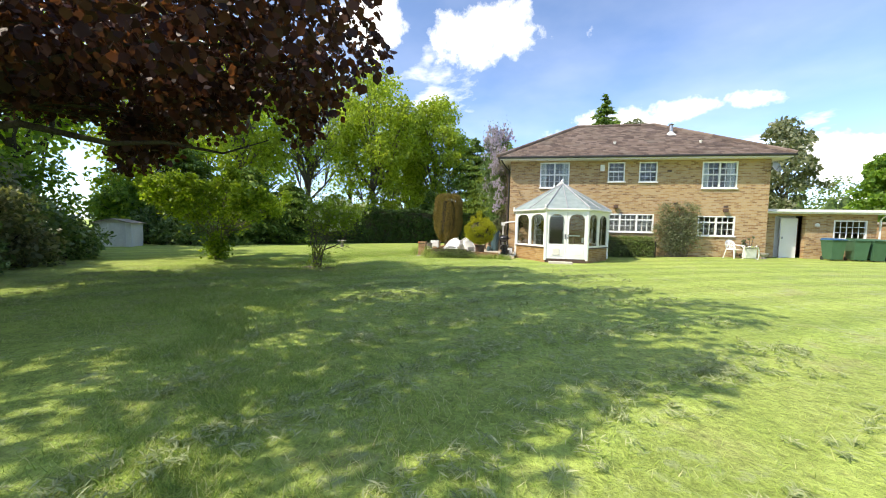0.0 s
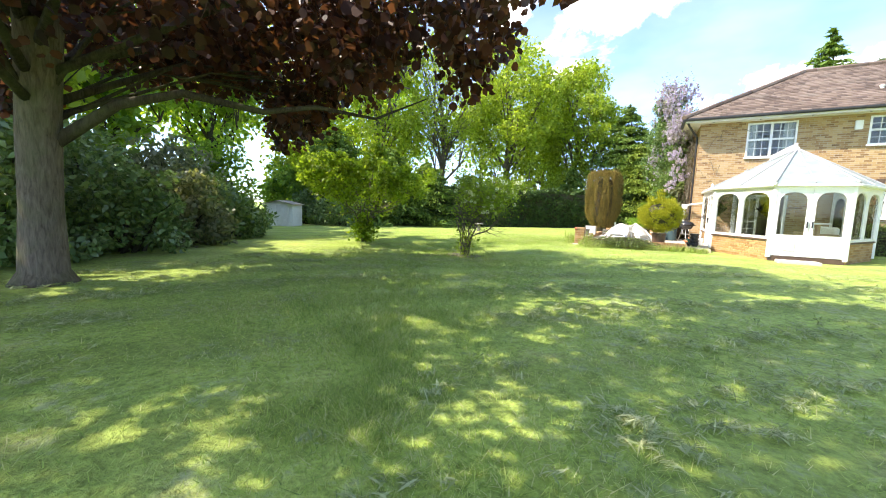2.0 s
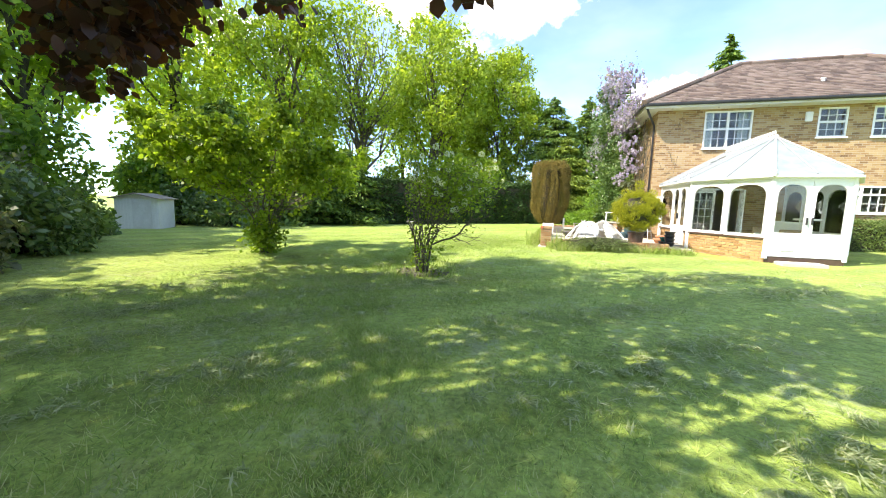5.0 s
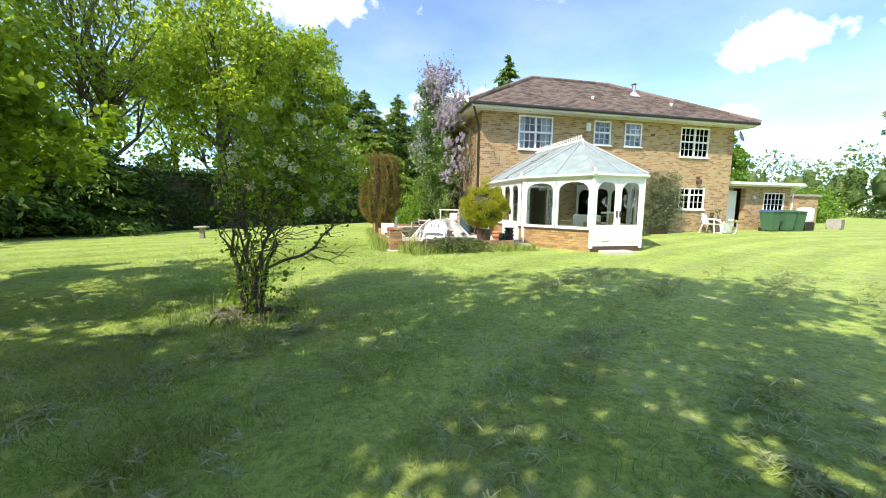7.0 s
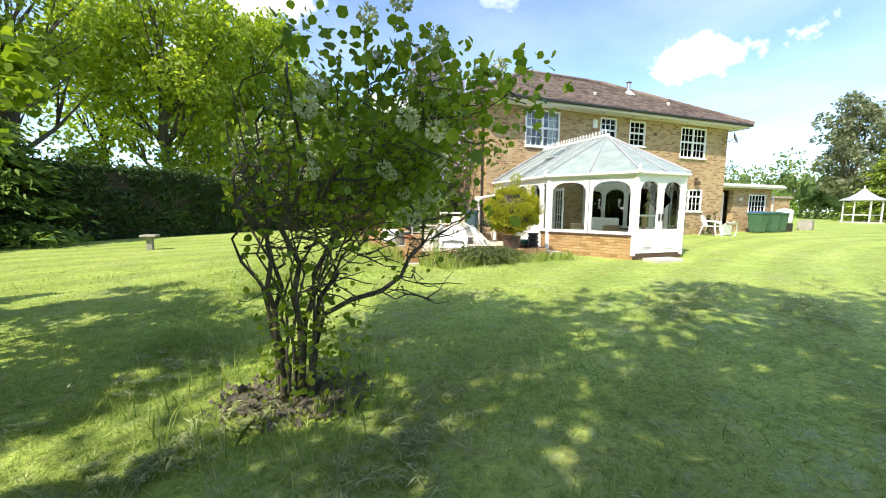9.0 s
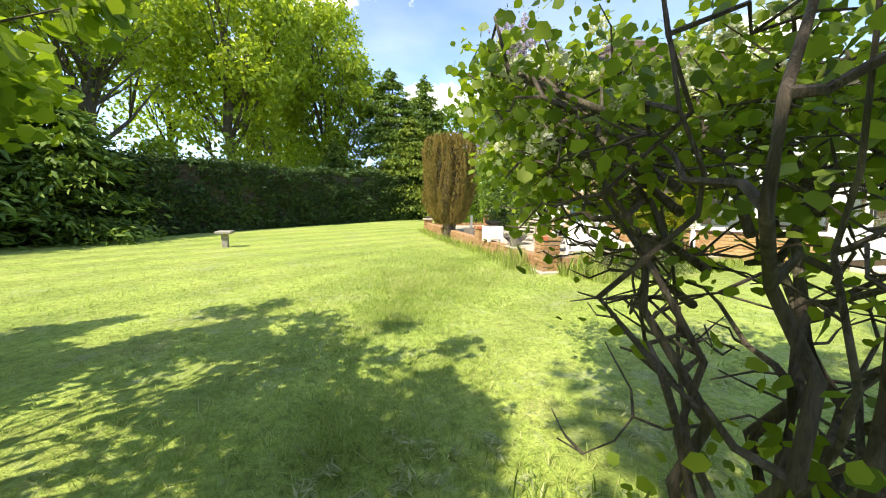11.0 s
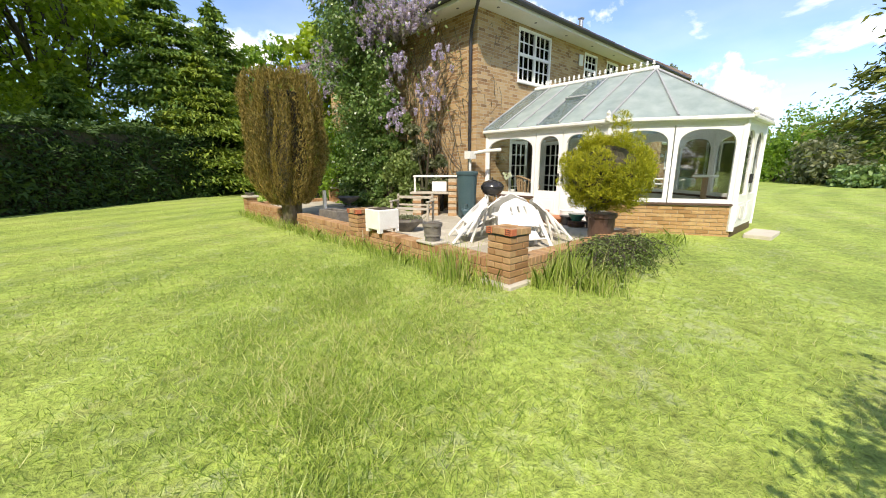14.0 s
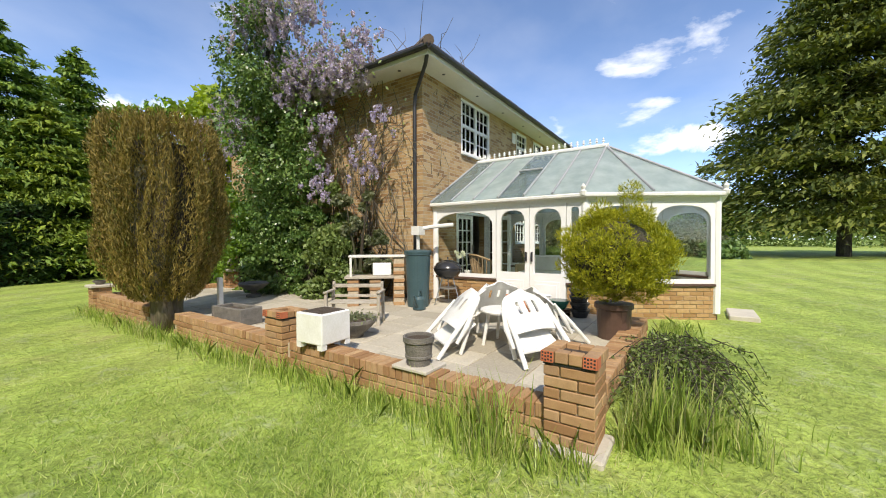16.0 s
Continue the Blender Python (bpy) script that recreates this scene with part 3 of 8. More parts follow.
def build_house():
    house = thing("house", pose(0, 0, 0), "two-storey buff brick house with hipped clay tile roof", "house")
    bm = wall_with_openings(bmesh.new(), HX0, HX1, -0.3, HZ, 0.0, 0.3, list(OPEN_FRONT.values()))
    part("wall_front", bm, M["brick_x"], house, "mottled buff brick front wall")
    part("wall_side", bx(HX0, HX0 + 0.3, 0.302, HD, -0.3, HZ), M["brick_y"], house)
    part("wall_side", bx(HX1 - 0.3, HX1, 0.302, HD, -0.3, HZ), M["brick_y"], house)
    part("wall_back", bx(HX0 + 0.302, HX1 - 0.302, HD - 0.3, HD, -0.3, HZ), M["brick_x"], house)
    part("upper_floor", bx(HX0 + 0.302, HX1 - 0.302, 0.302, HD - 0.302, 2.5, 2.75), M["dark_room"], house)
    part("room_wall", bx(HX0 + 0.302, HX1 - 0.302, 3.2, 3.3, -0.2, 2.498), M["dark_room"], house)
    part("room_wall", bx(HX0 + 0.302, HX1 - 0.302, 3.2, 3.3, 2.752, 4.99), M["dark_room"], house)
    part("room_floor", bx(HX0 + 0.302, HX1 - 0.302, 0.302, 3.198, -0.2, 0.12), M["dark_room"], house)
    for x in (3.3, 7.6):
        part("partition", bx(x, x + 0.1, 0.31, 3.19, 0.13, 2.49), M["dark_room"], house)
        part("partition", bx(x, x + 0.1, 0.31, 3.19, 2.76, 4.98), M["dark_room"], house)
    ov = 0.55
    bm = bmesh.new()
    box(bm, HX0 - ov, HX1 + ov, -ov, HD + ov, HZ, HZ + 0.03)
    part("soffit", bm, M["soffit"], house, "white-painted wide soffit")
    # small round vents in the soffit
    for k in range(9):
        part("soffit_vent", lathe(bmesh.new(), ((0.0, HZ - 0.006), (0.035, HZ - 0.006), (0.035, HZ + 0.002)), 10, Matrix.Translation((HX0 + 0.4 + k * 1.5, -0.28, 0))), M["black"], house)
    for k in range(5):
        part("soffit_vent", lathe(bmesh.new(), ((0.0, HZ - 0.006), (0.035, HZ - 0.006), (0.035, HZ + 0.002)), 10, Matrix.Translation((HX0 - 0.28, 0.4 + k * 1.5, 0))), M["black"], house)
    for a, b, c, d in ((HX0 - ov, HX1 + ov, -ov - 0.02, -ov), (HX0 - ov, HX1 + ov, HD + ov, HD + ov + 0.02), (HX0 - ov - 0.02, HX0 - ov, -ov, HD + ov), (HX1 + ov, HX1 + ov + 0.02, -ov, HD + ov)):
        part("fascia", bx(a, b, c, d, HZ - 0.02, HZ + 0.15), M["soffit"], house)
    g = ov + 0.075
    for p, q in (((HX0 - g, -g), (HX1 + g, -g)), ((HX0 - g, -g), (HX0 - g, HD + g)), ((HX1 + g, -g), (HX1 + g, HD + g)), ((HX0 - g, HD + g), (HX1 + g, HD + g))):
        part("gutter", tube(bmesh.new(), [(*p, HZ + 0.105), (*q, HZ + 0.105)], 0.06, 10), M["black"], house, "black half-round gutter")
    # tiled roof: four slopes of overlapping courses
    ex0, ex1, ey0, ey1, ez = HX0 - ov - 0.1, HX1 + ov + 0.1, -ov - 0.1, HD + ov + 0.1, HZ + 0.14
    half = (ey1 - ey0) / 2
    rise, rows = 2.62, 26
    ry = (ey0 + ey1) / 2
    rng = random.Random(4)

    def slope(name, a, b, inward, length):
        verts, faces = [], []
        n = Vector((inward[0], inward[1], 0))
        along = (Vector(b) - Vector(a)).normalized()
        for r in range(rows):
            f0, f1 = r / rows, (r + 1.25) / rows
            s0, s1 = half * f0, min(half * f0 + half * 1.15 / rows, half)
            lo, hi = s0, length - s0
            u = lo + rng.uniform(-0.2, 0.0)
            while u < hi:
                w = 0.27
                ua, ub = max(u, lo) + 0.004, min(u + w, hi) - 0.004
                if ub - ua > 0.03:
                    lift = 0.03 + rng.uniform(0, 0.012)
                    i = len(verts)
                    for uu, s, zz in ((ua, s0, -0.015), (ub, s0, -0.015), (ua, s0, lift), (ub, s0, lift)):
                        p = Vector(a) + along * uu + n * s
                        verts.append((p.x, p.y, ez + rise * s / half + zz))
                    for uu in (ub, ua):
                        un = min(max(uu, s1), length - s1)
                        p = Vector(a) + along * un + n * s1
                        verts.append((p.x, p.y, ez + rise * s1 / half + 0.012))
                    faces += [(i, i + 1, i + 3, i + 2), (i + 2, i + 3, i + 4, i + 5)]
                u += w
        me = bpy.data.meshes.new(name)
        me.from_pydata(verts, [], faces)
        me.materials.append(M["roof"])
        ob = new(name, me)
        ob.parent = house
        tagged(ob, "weathered brown clay tiles", kind="stuff")

    slope("roof", (ex0, ey0, 0), (ex1, ey0, 0), (0, 1), ex1 - ex0)
    slope("roof", (ex0, ey1, 0), (ex0, ey0, 0), (1, 0), ey1 - ey0)
    slope("roof", (ex1, ey0, 0), (ex1, ey1, 0), (-1, 0), ey1 - ey0)
    slope("roof", (ex1, ey1, 0), (ex0, ey1, 0), (0, -1), ex1 - ex0)
    # boarding under the tiles closes the roof
    bm = bmesh.new()
    c = [bm.verts.new(p) for p in ((ex0, ey0, ez - 0.03), (ex1, ey0, ez - 0.03), (ex1, ey1, ez - 0.03), (ex0, ey1, ez - 0.03))]
    r0, r1 = bm.verts.new((ex0 + half, ry, ez + rise - 0.05)), bm.verts.new((ex1 - half, ry, ez + rise - 0.05))
    for f in ((c[0], c[1], r1, r0), (c[1], c[2], r1), (c[2], c[3], r0, r1), (c[3], c[0], r0)):
        bm.faces.new(f)
    part("roof_deck", bm, M["black"], house)
    R0, R1, top = Vector((ex0 + half, ry, ez + rise)), Vector((ex1 - half, ry, ez + rise)), ez + rise
    for p, q in ((R0, R1), ((ex0, ey0, ez), R0), ((ex0, ey1, ez), R0), ((ex1, ey0, ez), R1), ((ex1, ey1, ez), R1)):
        p, q = Vector(p), Vector(q)
        n = max(2, int((q - p).length / 0.4))
        bm = bmesh.new()
        for k in range(n):
            a, b = p.lerp(q, k / n), p.lerp(q, (k + 0.97) / n)
            tube(bm, [a + Vector((0, 0, 0.03)), b + Vector((0, 0, 0.05))], [0.11, 0.10], 8)
        ob = part("ridge_tiles", bm, M["roof"], house)
    # flue and roof vents
    fl = part("flue", tube(bmesh.new(), [(8.17, 2.4, 6.4), (8.17, 2.4, 7.33)], 0.085, 14), M["steel"], house, "steel flue pipe")
    part("flue_cap", lathe(bmesh.new(), ((0.13, 7.36), (0.14, 7.38), (0.03, 7.44)), 14, Matrix.Translation((8.17, 2.4, 0))), M["steel"], fl)
    part("flue_skirt", lathe(bmesh.new(), ((0.34, 6.72), (0.22, 6.86), (0.1, 6.98)), 16, Matrix.Translation((8.17, 2.4, 0))), M["white_dirty"], fl)
    for x in (4.9, 9.1):
        part("roof_vent", lathe(bmesh.new(), ((0.06, 5.75), (0.055, 6.1), (0.075, 6.12), (0.075, 6.17)), 12, Matrix.Translation((x, 0.95, 0))), M["soffit"], house)
    # downpipe at the corner
    bm = bmesh.new()
    tube(bm, [(HX0 - 0.5, -0.5, HZ + 0.02), (HX0 - 0.42, -0.4, HZ - 0.12), (HX0 - 0.09, 0.12, HZ - 0.5), (HX0 - 0.07, 0.16, HZ - 0.75), (HX0 - 0.07, 0.16, 0.2)], 0.04, 10)
    part("downpipe", bm, M["black"], house, "dark brown plastic downpipe")
    bm = bmesh.new()
    tube(bm, [(HX0 - 0.3, -0.1, 1.55), (HX0 - 0.3, -0.1, 0.4)], 0.035, 8)
    tube(bm, [(HX0 - 0.3, -0.1, 1.62), (HX0 - 0.05, -0.35, 1.68), (-0.28, -0.55, 1.72)], 0.045, 8)
    box(bm, HX0 - 0.4, HX0 - 0.2, -0.2, 0.0, 1.5, 1.68)
    part("waste_pipe", bm, M["white_dirty"], house, "white waste pipe with hopper")
    # alarm box, vents and lamps on the front
    part("alarm_box", bx(4.02, 4.24, -0.06, -0.002, 4.45, 4.78, bevel=0.02), M["white"], house, "white alarm box")
    for x, z in ((7.25, 4.4), (7.6, 2.75), (9.9, 2.62)):
        part("air_vent", bx(x, x + 0.2, -0.02, -0.002, z, z + 0.1), M["sill_brown"], house)
    for x, z in ((4.85, 2.62), (7.95, 2.55), (9.95, 2.48)):
        bm = bx(x - 0.05, x + 0.05, -0.04, -0.002, z - 0.08, z + 0.08)
        box(bm, x - 0.1, x + 0.1, -0.2, -0.06, z - 0.09, z + 0.07, Matrix.Rotation(0.0, 4, "X"), 0.015)
        part("flood_lamp", bm, M["sill_brown"], house, "dark wall-mounted flood lamp")
    return house


house = build_house()


def sash_window(name, o, lights, label, curtain=True, transom=False):
    """A white Georgian-bar window; lights: sashes side by side, each 3 by 2 panes above and below."""
    x0, x1, z0, z1 = o
    w, h = x1 - x0, z1 - z0
    win = thing(name, pose(x0, 0.0, z0), label, "window", kind="structure")
    f = 0.06
    bm = bmesh.new()
    for a, b, c, d in ((0, w, 0, f), (0, w, h - f, h), (0, f, f, h - f), (w - f, w, f, h - f)):
        box(bm, a, b, -0.012, 0.09, c, d)
    lw = w / lights
    for k in range(1, lights):
        box(bm, k * lw - 0.04, k * lw + 0.04, -0.008, 0.085, f, h - f)
    split = h * (0.52 if not transom else 0.68)
    box(bm, f, w - f, -0.004, 0.08, split - 0.035, split + 0.035)
    part("window_frame", bm, M["white"], win)
    part("window_sill", bx(-0.04, w + 0.04, -0.075, -0.013, -0.045, 0.012, bevel=0.008), M["white"], win)
    for k in range(lights):
        a = k * lw + (f if k == 0 else 0.04)
        b = (k + 1) * lw - (f if k == lights - 1 else 0.04)
        for c, d, rows in ((f, split - 0.035, 2), (split + 0.035, h - f, 1 if transom else 2)):
            bm = bmesh.new()
            for i in (1, 2):
                x = a + (b - a) * i / 3
                box(bm, x - 0.011, x + 0.011, 0.02, 0.06, c, d)
            for i in range(1, rows):
                z = c + (d - c) * i / rows
                box(bm, a, b, 0.022, 0.058, z - 0.011, z + 0.011)
            if bm.verts:
                part("glazing_bars", bm, M["white"], win)
            p = part("pane", bx(a, b, 0.038, 0.042, c, d), M["glass"], win)
            p.visible_shadow = False
    if curtain:
        for a, b in ((0.02, 0.24 * w), (0.76 * w, w - 0.02)):
            bm = bmesh.new()
            n = 26
            lo = [bm.verts.new((a + (b - a) * i / n, 0.2 + 0.03 * math.sin(i * 1.9), 0.02)) for i in range(n + 1)]
            hi = [bm.verts.new((a + (b - a) * i / n, 0.2 + 0.02 * math.sin(i * 1.9), h)) for i in range(n + 1)]
            for i in range(n):
                bm.faces.new((lo[i], lo[i + 1], hi[i + 1], hi[i]))
            part("curtain", bm, M["curtain"], win, "pale drawn-back curtain", True)
    return win


sash_window("window_1", OPEN_FRONT["window_1"], 2, "white Georgian-bar bedroom window with pale curtains")
sash_window("window_2", OPEN_FRONT["window_2"], 1, "small white Georgian-bar window", False)
sash_window("window_3", OPEN_FRONT["window_3"], 1, "small white Georgian-bar window", False)
sash_window("window_4", OPEN_FRONT["window_4"], 2, "white Georgian-bar bedroom window with pale curtains")
sash_window("window_5", OPEN_FRONT["window_5"], 2, "white ground-floor window with louvre blinds behind", False, True)
sash_window("window_6", OPEN_FRONT["window_6"], 3, "long white kitchen window above a clipped hedge", False, True)


def blinds(o, slats):
    x0, x1, z0, z1 = o
    b = thing("window_blind", pose(x0, 0.16, z0), "white slatted blind hanging inside the window", "blind")
    h = (z1 - z0) * 0.66
    for k in range(slats):
        z = 0.05 + (h - 0.05) * k / slats
        part("slat", bx(0.07, x1 - x0 - 0.07, -0.012, 0.012, z, z + 0.004, Matrix.Translation((0, 0, 0))), M["white"], b)
    part("headrail", bx(0.06, x1 - x0 - 0.06, -0.02, 0.02, h, h + 0.04), M["white"], b)


blinds(OPEN_FRONT["window_5"], 14)
blinds(OPEN_FRONT["window_6"], 14)


def french_door(x0, x1, z0, z1):
    d = thing("door_1", pose(x0, 0.0, z0), "white multi-pane French doors, one leaf standing open", "door", kind="structure")
    w, h = x1 - x0, z1 - z0
    bm = bmesh.new()
    for a, b, c, e in ((0, 0.06, 0, h), (w - 0.06, w, 0, h), (0.06, w - 0.06, h - 0.06, h)):
        box(bm, a, b, -0.01, 0.1, c, e)
    part("door_frame", bm, M["white"], d)
    lw = (w - 0.12) / 2

    def leaf(m, lab):
        bm = bmesh.new()
        for a, b, c, e in ((0, 0.08, 0, h - 0.07), (lw - 0.08, lw, 0, h - 0.07), (0.08, lw - 0.08, 0, 0.3), (0.08, lw - 0.08, h - 0.17, h - 0.07)):
            box(bm, a, b, 0, 0.045, c, e, m)
        for i in (1, 2):
            x = 0.08 + (lw - 0.16) * i / 3
            box(bm, x - 0.012, x + 0.012, 0.004, 0.04, 0.3, h - 0.17, m)
        for i in range(1, 5):
            z = 0.3 + (h - 0.47) * i / 5
            box(bm, 0.08, lw - 0.08, 0.005, 0.039, z - 0.012, z + 0.012, m)
        lf = part("door_leaf", bm, M["white"], d, lab)
        g = part("pane", bx(0.08, lw - 0.08, 0.02, 0.024, 0.3, h - 0.17, m), M["glass"], lf)
        g.visible_shadow = False
        part("handle", bx(lw - 0.06, lw - 0.03, -0.04, -0.002, 0.95, 1.1, m), M["steel"], lf)

    leaf(Matrix.Translation((0.06, 0.02, 0)), "closed leaf")
    leaf(Matrix.Translation((w - 0.06, 0.0, 0)) @ Matrix.Rotation(radians(-105), 4, "Z") @ Matrix.Translation((0, 0, 0)), "open leaf")


french_door(*OPEN_FRONT["door_1"])

# ---- conservatory ----
CP = [(-0.2, -0.002), (-0.2, -3.25), (0.98, -5.16), (2.6, -5.16), (3.78, -3.25), (3.78, -0.002)]
CS, CE = 0.62, 2.06   # sill height, underside of the eaves beam
cons = thing("conservatory", pose(0, 0, 0), "white Victorian conservatory with faceted glazed roof on a low brick base", "conservatory")


def facet_matrix(a, b):
    a, b = Vector((*a, 0)), Vector((*b, 0))
    u = (b - a).normalized()
    n = Vector((u.y, -u.x, 0))
    m = Matrix.Identity(4)
    for i in range(3):
        m[i][0], m[i][1], m[i][2], m[i][3] = u[i], -n[i], (0, 0, 1)[i], a[i]
    return m, (b - a).length


def arch_frame(bm, x0, x1, z0, z1, edge, m, d0=-0.03, d1=0.03, arch=True):
    """A frame with a round-headed opening, between x0..x1 and z0..z1; returns the opening's outline."""
    a, b, lo = x0 + edge, x1 - edge, z0 + edge
    hi = z1 - edge * 1.1
    r = (b - a) / 2
    rz = min(r, 0.3) if arch else 0.02
    inner = [(a, lo), (a, (lo + hi - rz) / 2)]
    n = 12
    for k in range(n + 1):
        t = math.pi - math.pi * k / n
        e = 0.8
        cx, sx = math.cos(t), math.sin(t)
        inner.append((a + r + r * math.copysign(abs(cx) ** e, cx), hi - rz + rz * abs(sx) ** e))
    inner += [(b, (lo + hi - rz) / 2), (b, lo)]
    outer = [(x0, z0), (x0, (lo + hi - rz) / 2)]
    for k in range(n + 1):
        f = k / n
        if f < 0.25:
            outer.append((x0, hi - rz + (z1 - hi + rz) * f / 0.25))
        elif f <= 0.75:
            outer.append((x0 + (x1 - x0) * (f - 0.25) / 0.5, z1))
        else:
            outer.append((x1, z1 - (z1 - hi + rz) * (f - 0.75) / 0.25))
    outer += [(x1, (lo + hi - rz) / 2), (x1, z0)]
    N = len(inner)
    loops = []
    for pts, d in ((inner, d0), (outer, d0), (outer, d1), (inner, d1)):
        loops.append([bm.verts.new(m @ Vector((x, d, z))) for x, z in pts])
    for p, q in ((0, 1), (1, 2), (2, 3), (3, 0)):
        for k in range(N):
            j = (k + 1) % N
            bm.faces.new((loops[p][k], loops[p][j], loops[q][j], loops[q][k]))
    return inner


def pane_of(outline, m, parent, mat="glass"):
    bm = bmesh.new()
    panel(bm, [m @ Vector((x, 0.002, z)) for x, z in outline], 0.006)
    p = part("pane", bm, M[mat], parent)
    p.visible_shadow = False
    return p


def cons_facet(i, bays, base=True):
    m, L = facet_matrix(CP[i], CP[i + 1])
    if base:
        part("base_wall", bx(0.01, L - 0.01, 0.0, 0.1, -0.15, CS - 0.05, m), M["mortar"], cons)
        part("inner_base", bx(0.01, L - 0.01, 0.102, 0.12, -0.1, CS - 0.05, m), M["dark_room"], cons)
        part("sill", bx(-0.02, L + 0.02, -0.05, 0.13, CS - 0.048, CS - 0.005, m, 0.006), M["sill_brown"], cons, "dark brown sill")
    return m, L


def cons_window(m, x0, x1, z0=CS, z1=CE, label="", arch=True):
    bm = bmesh.new()
    out = arch_frame(bm, x0, x1, z0, z1, 0.075, m, arch=arch)
    w = part("window", bm, M["white"], cons, label)
    pane_of(out, m, w)
    return w


def cons_door(m, x0, x1, label, flap=False, handle=None):
    bm = bmesh.new()
    z0 = 0.16
    mid = 0.68
    out = arch_frame(bm, x0, x1, mid, CE, 0.085, m, -0.035, 0.025)
    box(bm, x0, x1, -0.035, 0.025, z0, mid, m)
    for a, b in (((x0 + 0.1), (x1 - 0.1)),):
        box(bm, a, b, -0.045, -0.034, z0 + 0.1, mid - 0.06, m, 0.004)
        box(bm, a + 0.06, b - 0.06, -0.052, -0.044, z0 + 0.16, mid - 0.12, m, 0.004)
    d = part("door", bm, M["white"], cons, label)
    pane_of(out, m, d)
    if flap:
        part("cat_flap", bx((x0 + x1) / 2 - 0.13, (x0 + x1) / 2 + 0.13, -0.07, -0.052, z0 + 0.15, z0 + 0.41, m, 0.01), M["soffit"], d, "plastic cat flap")
    hx = x1 - 0.05 if handle == "r" else x0 + 0.05
    part("handle", bx(hx - 0.015, hx + 0.015, -0.075, -0.036, 0.98, 1.16, m, 0.004), M["black"], d)


def build_conservatory():
    # left side: a wide window on brick, then a pair of doors, then a window
    m, L = cons_facet(0, 0, False)
    part("base_wall", bx(0.3, 1.52, 0.0, 0.1, -0.15, CS - 0.05, m), M["mortar"], cons)
    part("base_wall", bx(2.95, L - 0.01, 0.0, 0.1, -0.15, CS - 0.05, m), M["mortar"], cons)
    part("sill", bx(0.0, 1.55, -0.05, 0.13, CS - 0.048, CS - 0.005, m, 0.006), M["sill_brown"], cons, "dark brown sill")
    part("sill", bx(2.93, L, -0.05, 0.13, CS - 0.048, CS - 0.005, m, 0.006), M["sill_brown"], cons)
    cons_window(m, 0.03, 1.54, label="wide round-cornered side window")
    cons_door(m, 1.56, 2.24, "glazed door with a white lower panel", handle="r")
    cons_door(m, 2.25, 2.93, "glazed door with a white lower panel")
    cons_window(m, 2.94, L - 0.02)
    part("door_step", bx(1.5, 3.0, -0.3, -0.002, -0.1, 0.15, m), M["concrete"], cons)
    for i in (1, 3):
        m, L = cons_facet(i, 2)
        h = L / 2
        cons_window(m, 0.04, h - 0.01, label="round-headed window")
        cons_window(m, h + 0.01, L - 0.04, label="round-headed window")
    m, L = cons_facet(2, 0, False)
    cons_door(m, 0.03, L / 2 - 0.005, "glazed door with a white lower panel and cat flap", True, "r")
    cons_door(m, L / 2 + 0.005, L - 0.03, "glazed door with a white lower panel")
    part("threshold", bx(0.0, L, -0.02, 0.1, -0.1, 0.155, m), M["sill_brown"], cons)
    m, L = cons_facet(4, 3)
    for k in range(3):
        cons_window(m, 0.05 + k * (L - 0.08) / 3, 0.05 + (k + 1) * (L - 0.08) / 3 - 0.02, label="round-headed window")
    # posts, beam, gutter
    for k, (x, y) in enumerate(CP):
        part("post", tube(bmesh.new(), [(x, y + (-0.05 if k in (0, 5) else 0), 0.1), (x, y + (-0.05 if k in (0, 5) else 0), CE + 0.06)], 0.062, 8), M["white"], cons)
    for i in range(5):
        m, L = facet_matrix(CP[i], CP[i + 1])
        part("eaves_beam", bx(-0.02, L + 0.02, -0.05, 0.05, CE, CE + 0.13, m), M["white"], cons)
        part("gutter", bx(-0.06, L + 0.06, -0.15, -0.052, CE + 0.06, CE + 0.14, m, 0.02), M["white_dirty"], cons, "white moulded gutter")
    c = Vector((1.79, -3.22, 0))

    def out(p, d=0.13):
        v = Vector((p[0], p[1], 0))
        if p[1] > -0.1:
            return Vector((p[0] + (-d if p[0] < 1 else d), -0.003, CE + 0.15))
        n = (v - c)
        return v + n.normalized() * d + Vector((0, 0, CE + 0.15))

    E = [out(p) for p in CP]
    A, B = Vector((1.79, -3.22, 3.42)), Vector((1.79, -0.003, 3.42))

    def glaze(pts, mat="polycarb"):
        p = part("roof_pane", panel(bmesh.new(), pts, 0.02), M[mat], cons)
        return p

    def bar(p, q, r=0.022):
        d = Vector((0, 0, 0.018))
        part("glazing_bar", tube(bmesh.new(), [p + d, q + d], r, 6), M["sky_grey"], cons)

    n = 6
    for side in (0, 1):
        lo0, lo1 = (E[0], E[1]) if side == 0 else (E[5], E[4])
        for k in range(n):
            a, b = lo0.lerp(lo1, k / n), lo0.lerp(lo1, (k + 1) / n)
            p, q = B.lerp(A, k / n), B.lerp(A, (k + 1) / n)
            quad = [a, b, q, p] if side == 0 else [b, a, p, q]
            if k == 3 and side == 0:
                m0, m1 = a.lerp(p, 0.52), b.lerp(q, 0.52)
                glaze([a, b, m1, m0], "polycarb_clear")
                up = Vector((0, 0, 0.05))
                glaze([m0 + up, m1 + up, q + up * 0.6, p + up * 0.6], "polycarb_clear")
                bar(m0 + up, m1 + up, 0.02)
            else:
                glaze(quad, "polycarb_clear" if k == 0 else "polycarb")
            bar(b, q)
        bar(lo0, B)
